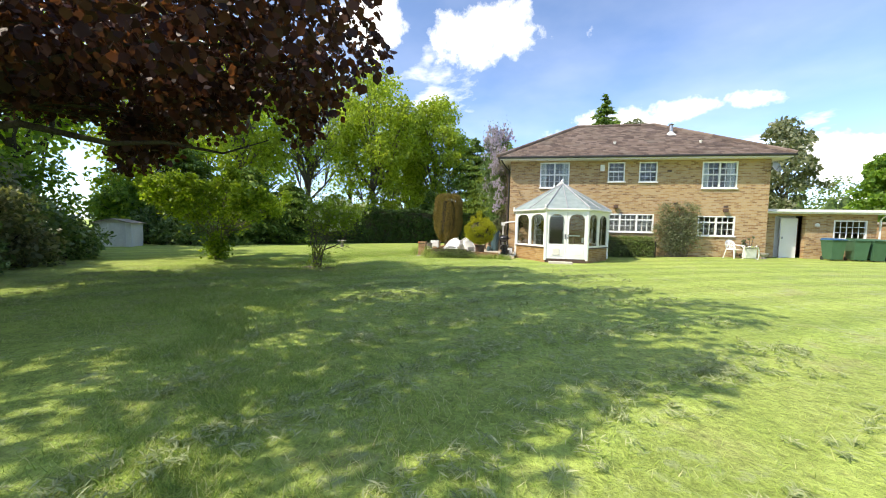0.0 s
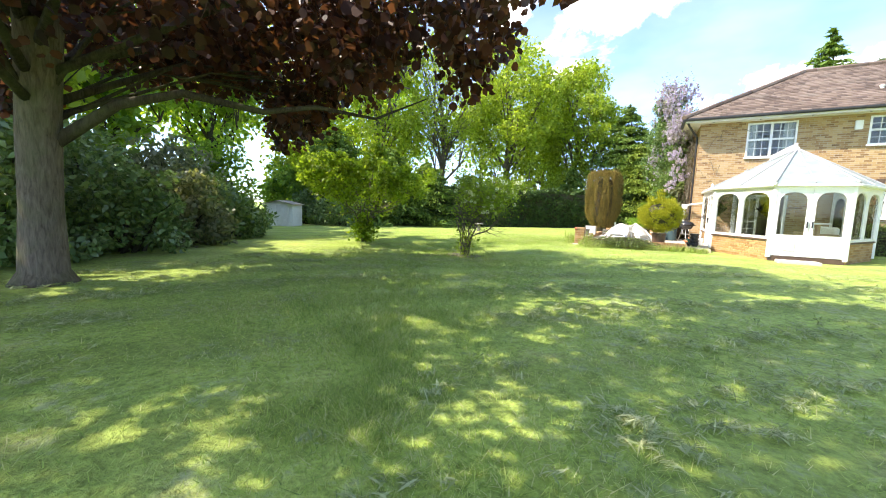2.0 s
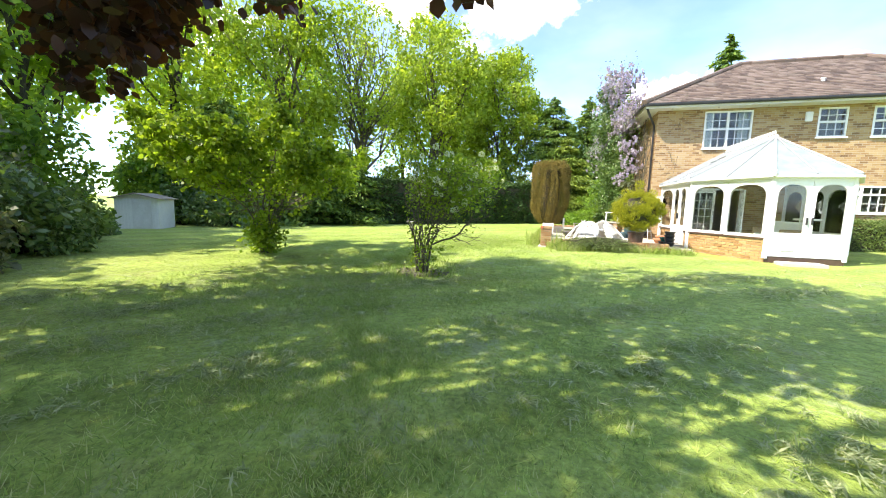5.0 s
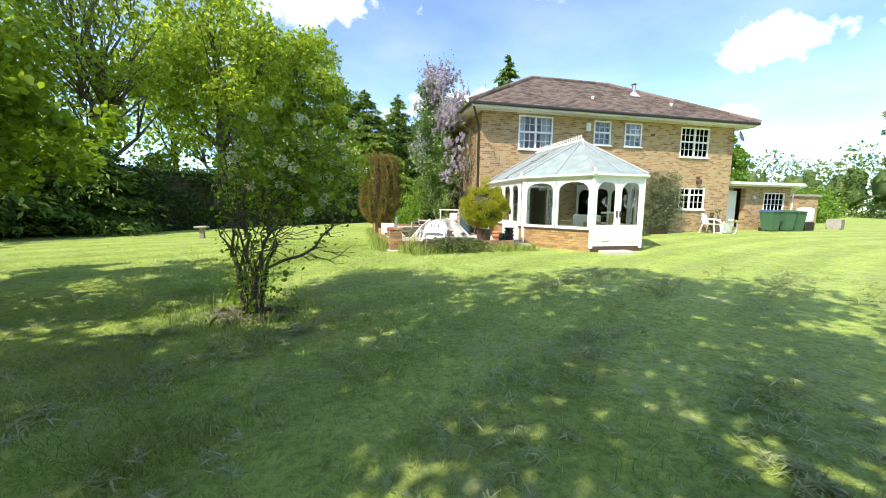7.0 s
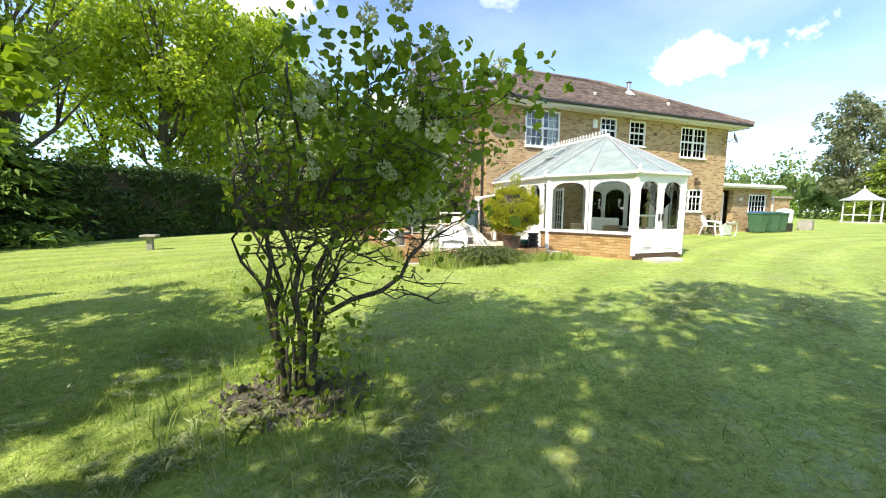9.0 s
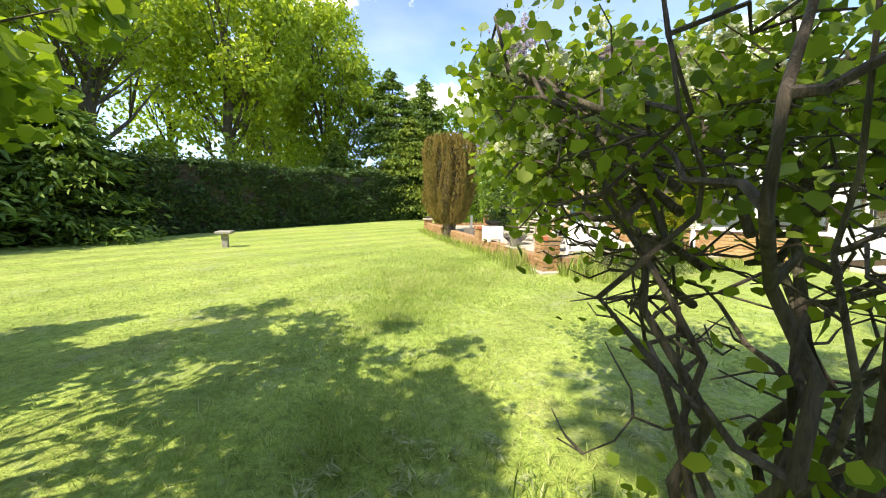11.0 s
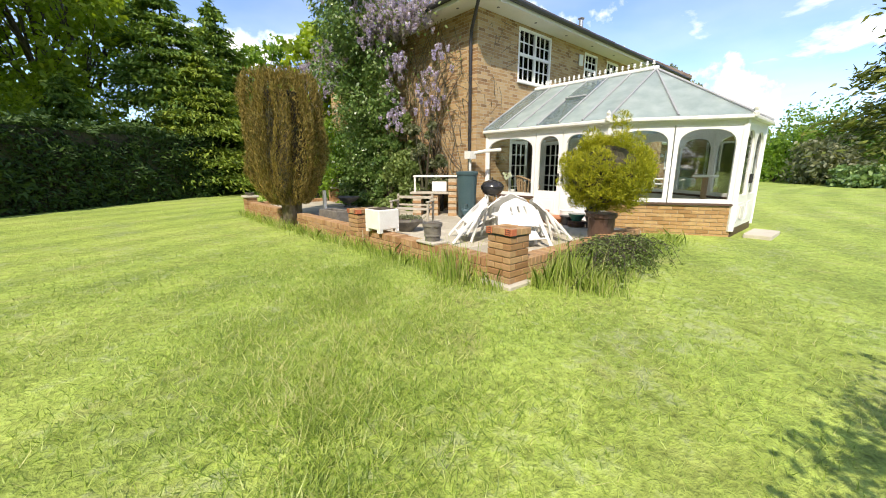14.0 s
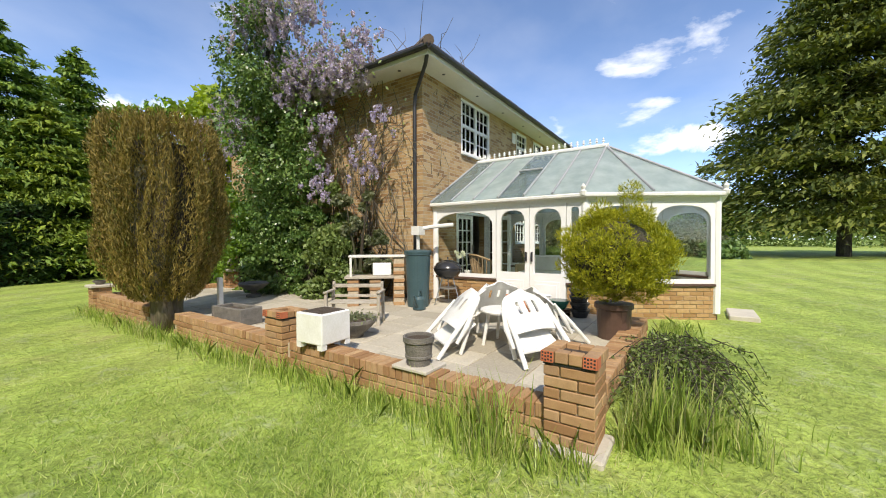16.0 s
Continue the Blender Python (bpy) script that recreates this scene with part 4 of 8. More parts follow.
    for a, b in ((E[1], E[2]), (E[2], E[3]), (E[3], E[4])):
        mid = (a + b) / 2
        glaze([a, mid, A])
        glaze([mid, b, A])
        bar(mid, A)
        bar(b, A, 0.03)
    part("ridge_cap", tube(bmesh.new(), [B + Vector((0, 0, 0.03)), A + Vector((0, -0.05, 0.03))], 0.05, 8), M["white"], cons)
    for k in range(23):
        y = -0.1 - k * 0.139
        bm = lathe(bmesh.new(), ((0.012, 3.47), (0.012, 3.53), (0.035, 3.545), (0.035, 3.56), (0.012, 3.575), (0.03, 3.60), (0.012, 3.625)), 6, Matrix.Translation((1.79, y, 0)))
        part("crest_finial", bm, M["white"], cons)
    for p in (E[1], E[2]):
        part("corner_finial", lathe(bmesh.new(), ((0.05, CE + 0.1), (0.06, CE + 0.16), (0.03, CE + 0.19), (0.045, CE + 0.24), (0.005, CE + 0.3)), 8, Matrix.Translation((p.x, p.y, 0))), M["white_dirty"], cons)
    poly = [(x * 0.98 + 0.03, y * 0.985) for x, y in CP]
    part("floor_slab", prism(bmesh.new(), poly, -0.1, 0.12), M["concrete"], cons, "pale tiled floor")


build_conservatory()


def base_bricks():
    """Courses of separate bricks on the low base walls that the walk passes."""
    meshes = []
    for L in (0.215, 0.1025):
        bm = bx(-L / 2, L / 2, -0.014, 0.04, -0.0325, 0.0325, bevel=0.004)
        me = mesh_of("brick", bm)
        me.materials.append(M["buff_brick"])
        meshes.append((L, me))
    rng = random.Random(9)
    for i, u0, u1 in ((0, 0.3, 1.52), (1, 0.0, None), (3, 0.0, None), (0, 2.95, None)):
        m, L = facet_matrix(CP[i], CP[i + 1])
        u1 = u1 or L
        for r in range(8):
            z = -0.01 + 0.0375 + r * 0.075 - 0.035
            if z + 0.033 > CS - 0.05:
                break
            u = u0
            first = 0.1025 if r % 2 else 0.215
            w = first
            while u < u1 - 0.03:
                ww = min(w, u1 - u)
                Lb, me = meshes[0] if ww > 0.15 else meshes[1]
                ob = new("brick", me)
                ob.parent = cons
                ob.matrix_basis = m @ Matrix.Translation((u + ww / 2, rng.uniform(-0.002, 0.002), z)) @ Matrix.Diagonal((ww / Lb, 1, 1, 1))
                u += ww + 0.01
                w = 0.215


def interior_things():
    # wicker chair by the side window
    ch = thing("wicker_chair", pose(0.42, -1.0, 0.12, 0, 0, 60), "round-backed brown wicker armchair inside the conservatory", "chair")
    part("seat", lathe(bmesh.new(), ((0.05, 0.0), (0.28, 0.0), (0.32, 0.38), (0.33, 0.42), (0.1, 0.43)), 18), M["wicker"], ch)
    bm = bmesh.new()
    for k in range(15):
        a = radians(-100 + k * 200 / 14)
        h = 0.95 - 0.25 * (abs(k - 7) / 7) ** 2
        tube(bm, [(0.3 * math.sin(a), 0.3 * math.cos(a), 0.4), (0.38 * math.sin(a), 0.38 * math.cos(a), h)], 0.014, 5)
    part("backrest", bm, M["wicker"], ch)
    bm = bmesh.new()
    tube(bm, [(0.38 * math.sin(radians(-100 + k * 10)), 0.38 * math.cos(radians(-100 + k * 10)), 0.95 - 0.25 * (abs(k - 10) / 10) ** 2) for k in range(21)], 0.025, 6)
    part("back_rim", bm, M["wicker"], ch)
    # scratching tower
    ct = thing("cat_tower", pose(2.2, -4.35, 0.12), "beige carpeted cat scratching tower with platforms", "cat tower")
    part("base_board", bx(-0.25, 0.25, -0.25, 0.25, 0, 0.4, bevel=0.02), M["curtain"], ct)
    part("pole", tube(bmesh.new(), [(0, 0, 0.4), (0, 0, 0.95)], 0.06, 10), M["wicker"], ct)
    part("platform", bx(-0.22, 0.22, -0.2, 0.2, 0.95, 1.0, bevel=0.015), M["curtain"], ct)
    # white orchid pot on the sill
    op = thing("orchid", pose(0.0, -0.75, CS), "white orchid in a pot on the window sill", "plant")
    part("pot", lathe(bmesh.new(), ((0.05, 0), (0.07, 0.12), (0.06, 0.12), (0.05, 0.1)), 12), M["white"], op)
    bm = bmesh.new()
    tube(bm, [(0, 0, 0.1), (0.02, 0.05, 0.35), (0.0, 0.16, 0.5), (0, 0.3, 0.52)], 0.006, 5)
    part("stem", bm, M["shrub_leaf"], op)
    bm = bmesh.new()
    rg = random.Random(3)
    for k in range(9):
        c = Vector((rg.uniform(-0.03, 0.03), 0.08 + 0.028 * k, 0.45 + 0.06 * math.sin(k)))
        for j in range(5):
            a = j * 1.257 + k
            d = Vector((0.3, math.cos(a), math.sin(a)))
            s = d.cross(Vector((1, 0, 0))).normalized()
            vs = [bm.verts.new(c), bm.verts.new(c + d * 0.03 + s * 0.02), bm.verts.new(c + d * 0.05), bm.verts.new(c + d * 0.03 - s * 0.02)]
            bm.faces.new(vs)
    part("flowers", bm, M["flower_white"], op)
    sf = thing("settee", pose(2.9, -1.6, 0.12), "cushioned white cane settee inside the conservatory", "sofa")
    part("seat", bx(-0.35, 0.35, -0.8, 0.8, 0.12, 0.42, bevel=0.05), M["curtain"], sf)
    part("backrest", bx(0.2, 0.4, -0.8, 0.8, 0.4, 0.85, bevel=0.05), M["curtain"], sf)
    for y in (-0.86, 0.78):
        part("armrest", bx(-0.35, 0.4, y, y + 0.08, 0.1, 0.62, bevel=0.03), M["wicker"], sf)


interior_things()


def front_details():
    step = thing("door_slab", pose(1.55, -5.55, ground(1.55, -5.5)), "pale stone slab below the conservatory doors", "step")
    part("slab", bx(-0.45, 0.45, -0.22, 0.2, -0.05, 0.07, bevel=0.015), M["concrete"], step)
    dish = thing("satellite_dish", pose(11.7, -0.16, 4.55), "grey satellite dish on a wall bracket", "satellite dish")
    bm = lathe(bmesh.new(), ((0.02, 0.0), (0.15, 0.02), (0.27, 0.08), (0.275, 0.085), (0.15, 0.035), (0.02, 0.015)), 22)
    bmesh.ops.transform(bm, matrix=Matrix.Translation((0.15, -0.12, 0.0)) @ Matrix.Rotation(radians(70), 4, "X") @ Matrix.Rotation(radians(25), 4, "Y"), verts=bm.verts)
    part("reflector", bm, M["sky_grey"], dish, smooth=True)
    bm = tube(bmesh.new(), [(0, 0.158, -0.15), (0.05, 0.0, -0.12), (0.14, -0.1, 0.0)], 0.018, 6)
    tube(bm, [(0.14, -0.14, -0.2), (0.16, -0.42, 0.02)], 0.01, 5)
    part("bracket", bm, M["black"], dish)


front_details()

# ---- annexe, bins, store ----


def build_annexe():
    g = 0.14
    an = thing("annexe", pose(0, 0, 0), "single-storey flat-roofed brick outbuilding beside the house", "outbuilding")
    ops = [(12.75, 14.1, g, 2.32), (15.3, 16.7, 1.17, 2.12)]
    part("wall_front", wall_with_openings(bmesh.new(), HX1 + 0.002, 17.1, -0.2, 2.42, 0.95, 1.2, ops), M["brick_x"], an)
    part("wall_side", bx(16.85, 17.1, 1.202, 6, -0.2, 2.42), M["brick_y"], an)
    part("wall_back", bx(HX1 + 0.002, 16.848, 5.75, 6, -0.2, 2.42), M["brick_x"], an)
    part("floor_slab", bx(HX1 + 0.01, 16.84, 1.21, 5.74, -0.1, g), M["concrete"], an)
    part("roof", bx(HX1 + 0.002, 17.4, 0.55, 6.2, 2.421, 2.6), M["felt"], an)
    part("fascia", bx(HX1 + 0.002, 17.42, 0.52, 0.548, 2.4, 2.62), M["white_dirty"], an, "white painted fascia")
    part("gutter", tube(bmesh.new(), [(HX1 + 0.1, 0.47, 2.5), (17.4, 0.47, 2.5)], 0.05, 8), M["white_dirty"], an)
    part("downpipe", tube(bmesh.new(), [(17.2, 0.5, 2.45), (17.2, 0.9, 2.2), (17.2, 0.9, 0.1)], 0.04, 8), M["white_dirty"], an)
    part("lobby_wall", bx(12.77, 14.08, 1.62, 1.67, g + 0.002, 2.41), M["white_dirty"], an)
    d = part("door", bx(0, 0.8, 0, 0.045, 0, 2.05, pose(13.2, 1.26, g + 0.01, 0, 0, 6), 0.004), M["white"], an, "white door standing ajar")
    part("handle", bx(0.06, 0.1, -0.06, -0.001, 0.98, 1.1, pose(13.2, 1.26, g + 0.01, 0, 0, 6)), M["steel"], d)
    part("wall_lamp", lathe(bmesh.new(), ((0.02, 1.78), (0.1, 1.8), (0.09, 1.9), (0.02, 1.97)), 10, Matrix.Translation((14.55, 0.87, 0))), M["white_dirty"], an)
    sash_window_at("window_7", (15.3, 16.7, 1.17, 2.12), 0.95)


def sash_window_at(name, o, y):
    x0, x1, z0, z1 = o
    w, h = x1 - x0, z1 - z0
    win = thing(name, pose(x0, y, z0), "white small-paned window in the outbuilding", "window", kind="structure")
    bm = bmesh.new()
    for a, b, c, d in ((0, w, 0, 0.06), (0, w, h - 0.06, h), (0, 0.06, 0.06, h - 0.06), (w - 0.06, w, 0.06, h - 0.06)):
        box(bm, a, b, -0.012, 0.09, c, d)
    part("window_frame", bm, M["white"], win)
    bm = bmesh.new()
    for i in range(1, 5):
        x = 0.06 + (w - 0.12) * i / 5
        box(bm, x - 0.012, x + 0.012, 0.02, 0.06, 0.06, h - 0.06)
    for i in (1, 2):
        z = 0.06 + (h - 0.12) * i / 3
        box(bm, 0.06, w - 0.06, 0.022, 0.058, z - 0.012, z + 0.012)
    part("glazing_bars", bm, M["white"], win)
    p = part("pane", bx(0.06, w - 0.06, 0.038, 0.042, 0.06, h - 0.06), M["glass"], win)
    p.visible_shadow = False
    part("window_sill", bx(-0.04, w + 0.04, -0.08, -0.013, -0.05, 0.01), M["white"], win)


build_annexe()


def wheelie_bin(x, y, rz, lid):
    b = thing("wheelie_bin", pose(x, y, ground(x, y), 0, 0, rz), "green plastic wheeled bin against the outbuilding wall" if lid == "bin_green" else "green plastic wheeled bin with a blue lid", "wheelie bin", "bins by the outbuilding")
    bm = bmesh.new()
    lo = [bm.verts.new(p) for p in ((-0.24, -0.24, 0.06), (0.24, -0.24, 0.06), (0.24, 0.24, 0.06), (-0.24, 0.24, 0.06))]
    hi = [bm.verts.new(p) for p in ((-0.3, -0.32, 0.98), (0.3, -0.32, 0.98), (0.3, 0.34, 0.98), (-0.3, 0.34, 0.98))]
    for k in range(4):
        bm.faces.new((lo[k], lo[(k + 1) % 4], hi[(k + 1) % 4], hi[k]))
    bm.faces.new(lo[::-1])
    bm.faces.new(hi)
    box(bm, -0.32, 0.32, -0.34, 0.36, 0.93, 0.985, None, 0.01)
    part("body", bm, M["bin_green"], b)
    bm = bmesh.new()
    a = [bm.verts.new(p) for p in ((-0.32, -0.37, 0.99), (0.32, -0.37, 0.99), (0.32, 0.34, 0.99), (-0.32, 0.34, 0.99))]
    c = [bm.verts.new(p) for p in ((-0.28, -0.3, 1.03), (0.28, -0.3, 1.03), (0.28, 0.3, 1.08), (-0.28, 0.3, 1.08))]
    for k in range(4):
        bm.faces.new((a[k], a[(k + 1) % 4], c[(k + 1) % 4], c[k]))
    bm.faces.new(c)
    bm.faces.new(a[::-1])
    part("lid", bm, M[lid], b)
    part("handle", tube(bmesh.new(), [(-0.26, 0.42, 0.97), (0.26, 0.42, 0.97)], 0.018, 6), M[lid], b)
    for s in (-0.22, 0.22):
        part("wheel", lathe(bmesh.new(), ((0.02, -0.025), (0.1, -0.025), (0.1, 0.025), (0.02, 0.025)), 14, Matrix.Translation((s, 0.28, 0.1)) @ Matrix.Rotation(radians(90), 4, "Y")), M["black"], b)


for x, y, rz, lid in ((14.75, 0.1, 4, "bin_blue"), (15.75, 0.15, -3, "bin_green"), (16.45, 0.15, 3, "bin_green")):
    wheelie_bin(x, y, rz, lid)


def yard_things():
    t = thing("water_tank", pose(17.75, 0.6, ground(17.7, 0.6)), "white translucent plastic tank on a black stand", "water tank")
    part("tank", lathe(bmesh.new(), ((0.3, 0.45), (0.36, 0.5), (0.37, 0.75), (0.355, 0.78), (0.37, 0.81), (0.36, 1.15), (0.2, 1.22), (0.08, 1.24)), 18), M["white"], t, smooth=True)
    part("stand", bx(-0.3, 0.3, -0.3, 0.3, -0.02, 0.45, bevel=0.02), M["black"], t)
    s = thing("brick_store", pose(0, 0, 0), "low brick store with a flat roof beyond the outbuilding", "outbuilding")
    part("wall", bx(19.3, 20.8, 2.0, 3.8, -0.2, 2.02), M["brick_x"], s)
    part("roof", bx(19.2, 20.9, 1.9, 3.9, 2.021, 2.14), M["felt"], s)
    r = thing("rubble_sack", pose(21.2, 1.3, ground(21, 1), 0, 0, 20) @ Matrix.Diagonal((0.75, 0.75, 0.7, 1)), "pale woven rubble sack standing beside the brick store", "sack")
    bm = bmesh.new()
    bmesh.ops.create_icosphere(bm, subdivisions=4, radius=1, matrix=Matrix.Translation((0, 0, 0.5)))
    for v in bm.verts:
        q = 1 + 0.16 * noise.noise(v.co * 2.2) + 0.07 * noise.noise(v.co * 6)
        v.co = Vector((max(-0.5, min(0.5, v.co.x * 0.75 * q)), max(-0.42, min(0.42, v.co.y * 0.65 * q)), max(0.0, min(0.82 + 0.1 * noise.noise(v.co * 3), 0.4 + (v.co.z - 0.5) * 0.75 * q))))
    part("cloth", bm, M["stone"], r, smooth=True)


yard_things()

# ---- foliage ----
WALKWAY = ((0.0, -22.5), (-2.3, -18.9), (-4.6, -16.1), (-6.1, -13.3), (-7.6, -10.7), (-8.05, -9.0), (-8.0, -7.7), (-7.6, -6.3), (-7.0, -4.9), (-6.6, -4.3))


def clear_of_walk(p, gap, zmax=2.2):
    """Which of the points keep clear of the walkway."""
    keep = np.hypot(p[:, 0] + 7.6, p[:, 1] + 10.65) > 0.95
    for a, b in zip(WALKWAY, WALKWAY[1:]):
        a, b = np.array(a), np.array(b)
        d = b - a
        t = np.clip(((p[:, :2] - a) @ d) / (d @ d), 0, 1)
        keep &= (np.linalg.norm(p[:, :2] - a - t[:, None] * d, axis=1) > gap) | (p[:, 2] > zmax)
    return keep


SHAPES = {
    # leaf outlines: along, across, lift
    "oval": ((-0.5, 0, 0), (0.0, 0.3, 0.06), (0.55, 0, 0), (0.0, -0.3, 0.06)),
    "straw": ((-0.5, 0.0, 0), (0.0, -0.06, 0.08), (0.55, 0.0, 0.02), (0.0, 0.06, 0.08)),
    "needle": ((-0.5, 0, 0), (-0.1, 0.11, 0.03), (0.7, 0.02, -0.06), (-0.1, -0.11, 0.03)),
    "spray": ((-0.5, 0, 0), (-0.1, 0.2, 0.05), (0.7, 0.04, -0.1), (-0.1, -0.2, 0.05)),
    "maple": ((-0.45, 0, 0), (-0.22, 0.38, 0.05), (0.16, 0.44, 0.05), (0.55, 0, -0.05), (0.16, -0.44, 0.05), (-0.22, -0.38, 0.05)),
}


def leaves(name, pts, size, mat, parent, shape="oval", seed=1, droop=0.3, out=None, spread=0.35, label="", flat=0.0):
    """One mesh of many small leaves at the points; out: a way for each leaf to lean to."""
    rng = np.random.default_rng(seed)
    n = len(pts)
    d = rng.normal(size=(n, 3))
    if out is not None:
        d = d * 0.6 + out
    d[:, 2] -= droop
    d /= np.linalg.norm(d, axis=1)[:, None] + 1e-9
    r = rng.normal(size=(n, 3))
    r[:, 2] += flat
    s = np.cross(d, r)
    s /= np.linalg.norm(s, axis=1)[:, None] + 1e-9
    u = np.cross(s, d)
    k = size * np.clip(rng.normal(1, spread, n), 0.45, 1.9)
    sh = SHAPES[shape]
    co = np.stack([pts + (d * a + s * b + u * c) * k[:, None] for a, b, c in sh], 1).reshape(-1, 3)
    m = len(sh)
    me = bpy.data.meshes.new(name)
    me.vertices.add(n * m)
    me.vertices.foreach_set("co", co.astype(np.float32).ravel())
    me.loops.add(n * m)
    me.loops.foreach_set("vertex_index", np.arange(n * m, dtype=np.int32))
    me.polygons.add(n)
    me.polygons.foreach_set("loop_start", np.arange(0, n * m, m, dtype=np.int32))
    me.update(calc_edges=True)
    me.materials.append(mat)
    ob = new(name, me)
    ob.parent = parent
    tagged(ob, label, kind="stuff")
    return ob


def clumped(rng, centres, radii, n, shell=0.6):
    """Points gathered in uneven clumps, thicker towards each clump's skin."""
    c = np.asarray(centres)
    r = np.asarray(radii)
    w = r ** 2
    pick = rng.choice(len(c), n, p=w / w.sum())
    d = rng.normal(size=(n, 3))
    d /= np.linalg.norm(d, axis=1)[:, None]
    rad = rng.random(n) ** (1 / 3) * (1 - shell) + shell * np.clip(rng.normal(0.85, 0.18, n), 0.2, 1.25)
    p = c[pick] + d * (rad * r[pick])[:, None] * np.array([1, 1, 0.8])
    return p, d


def tree(name, x, y, h, label, leaf, n_leaf, leaf_size, trunk_r=0.25, base=0.25, spread=0.32, clumps=60, seed=1, bark="bark", category="tree", shape="oval", lean=(0, 0), top=1.0, limbs=14, clump_r=(0.04, 0.092), skip=None, group=""):
    """A broadleaf tree: tapered trunk, limbs that fork towards the leaf clumps, uneven crown."""
    rng = np.random.default_rng(seed)
    z0 = ground(x, y)
    t = thing(name, pose(x, y, z0 - 0.05), label, category, group)
    cb, R = h * base, h * spread
    cen, rad = [], []
    while len(cen) < clumps * 1.7:
        v = rng.uniform(-1, 1, 3)
        q = np.linalg.norm(v)
        if q > 1 or q < 0.35:
            continue
        lump = 0.8 + 0.35 * noise.noise(Vector((v[0] * 1.6 + seed, v[1] * 1.6, v[2] * 1.6)))
        zz = cb + (h - cb) * (0.5 + 0.5 * v[2] * top)
        taper = 1.0 - 0.25 * max(0, v[2])
        cen.append((v[0] * R * lump * taper + lean[0] * zz / h, v[1] * R * lump * taper + lean[1] * zz / h, zz * (0.93 + 0.1 * lump)))
        rad.append(h * rng.uniform(*clump_r))
    cen, rad = np.array(cen), np.array(rad)
    bm = bmesh.new()
    top_p = Vector((lean[0] * 0.9, lean[1] * 0.9, h * 0.88))
    pts = []
    for k in range(9):
        f = k / 8
        wob = 0.03 * h * f
        pts.append(Vector((top_p.x * f + wob * math.sin(k * 1.7 + seed), top_p.y * f + wob * math.cos(k * 2.3 + seed), top_p.z * f)))
    tube(bm, pts, [trunk_r * (1.35 if k == 0 else 1) * (1 - 0.9 * k / 8) + 0.012 for k in range(9)], 10)
    part("trunk", bm, M[bark], t, smooth=True)
    bm = bmesh.new()
    order = rng.permutation(len(cen))[:limbs]
    for i in order:
        c = Vector(cen[i])
        f = min(0.85, max(base * 0.6, (c.z / h) * 0.7 - 0.05))
        k = f * 8
        a = pts[int(k)].lerp(pts[min(8, int(k) + 1)], k - int(k))
        mid = a.lerp(c, 0.5) + Vector((rng.normal(0, 0.03) * h, rng.normal(0, 0.03) * h, -0.02 * h + rng.normal(0, 0.02) * h))
        r0 = trunk_r * (1 - 0.85 * f) * 0.55
        tube(bm, [a, a.lerp(mid, 0.55), mid, mid.lerp(c, 0.5), c], [r0, r0 * 0.8, r0 * 0.6, r0 * 0.38, r0 * 0.15 + 0.006], 6)
        near = np.argsort(np.linalg.norm(cen - np.array(c), axis=1))[1:4]
        for j in near:
            e = Vector(cen[j])
            tube(bm, [mid, mid.lerp(e, 0.5) + Vector((0, 0, 0.02 * h)), e], [r0 * 0.4, r0 * 0.25, 0.008], 5)
    part("branchwork", bm, M[bark], t, smooth=True)
    p, d = clumped(rng, cen, rad, n_leaf)
    if skip is not None:
        k = skip(p + np.array([x, y, z0]))
        p, d = p[k], d[k]
    leaves("crown", p, leaf_size, M[leaf], t, shape, seed, 0.35, d * 0.5)
    return t


def mound(name, x, y, rx, ry, h, label, leaf, n, size, seed=1, category="shrub", stems=9, shape="oval", bark="bark_dark", z0=None, low=0.05, flowers=None, rz=0.0, core=True):
    """A leafy shrub: many stems from the base, clumps over an uneven mound."""
    rng = np.random.default_rng(seed)
    z = ground(x, y) if z0 is None else z0
    t = thing(name, pose(x, y, z - 0.03, 0, 0, rz), label, category)
    cen, rad = [], []
    m = max(14, int(22 * (rx + ry)))
    while len(cen) < m:
        v = rng.uniform(-1, 1, 3)
        v[2] = abs(v[2])
        q = np.linalg.norm(v)
        if q > 1 or q < 0.5:
            continue
        lump = 0.85 + 0.4 * noise.noise(Vector((v[0] * 2 + seed, v[1] * 2, v[2] * 2)))
        cen.append((v[0] * rx * lump, v[1] * ry * lump, h * (low + (1 - low) * v[2] * lump)))
        rad.append(min(rx, ry, h) * rng.uniform(0.2, 0.36))
    cen, rad = np.array(cen), np.array(rad)
    bm = bmesh.new()
    for k in range(stems):
        c = Vector(cen[k % len(cen)])
        b = Vector((rng.normal(0, 0.12) * rx, rng.normal(0, 0.12) * ry, 0))
        md = b.lerp(c, 0.5) + Vector((0, 0, 0.12 * h))
        tube(bm, [b, md, c], [0.03 + 0.008 * h, 0.018 + 0.004 * h, 0.006], 5)
    part("stem_cluster", bm, M[bark], t)
    p, d = clumped(rng, cen, rad, n, 0.7)
    k = p[:, 2] > 0.02
    leaves("foliage", p[k], size, M[leaf], t, shape, seed, 0.2, d[k] * 0.6)
    if flowers:
        mat, nf, fs = flowers
        p, d = clumped(rng, cen, rad * 1.08, nf, 1.0)
        leaves("blossom", p[p[:, 2] > 0.2], fs, M[mat], t, "oval", seed + 1, 0.0, d[p[:, 2] > 0.2])
    return t


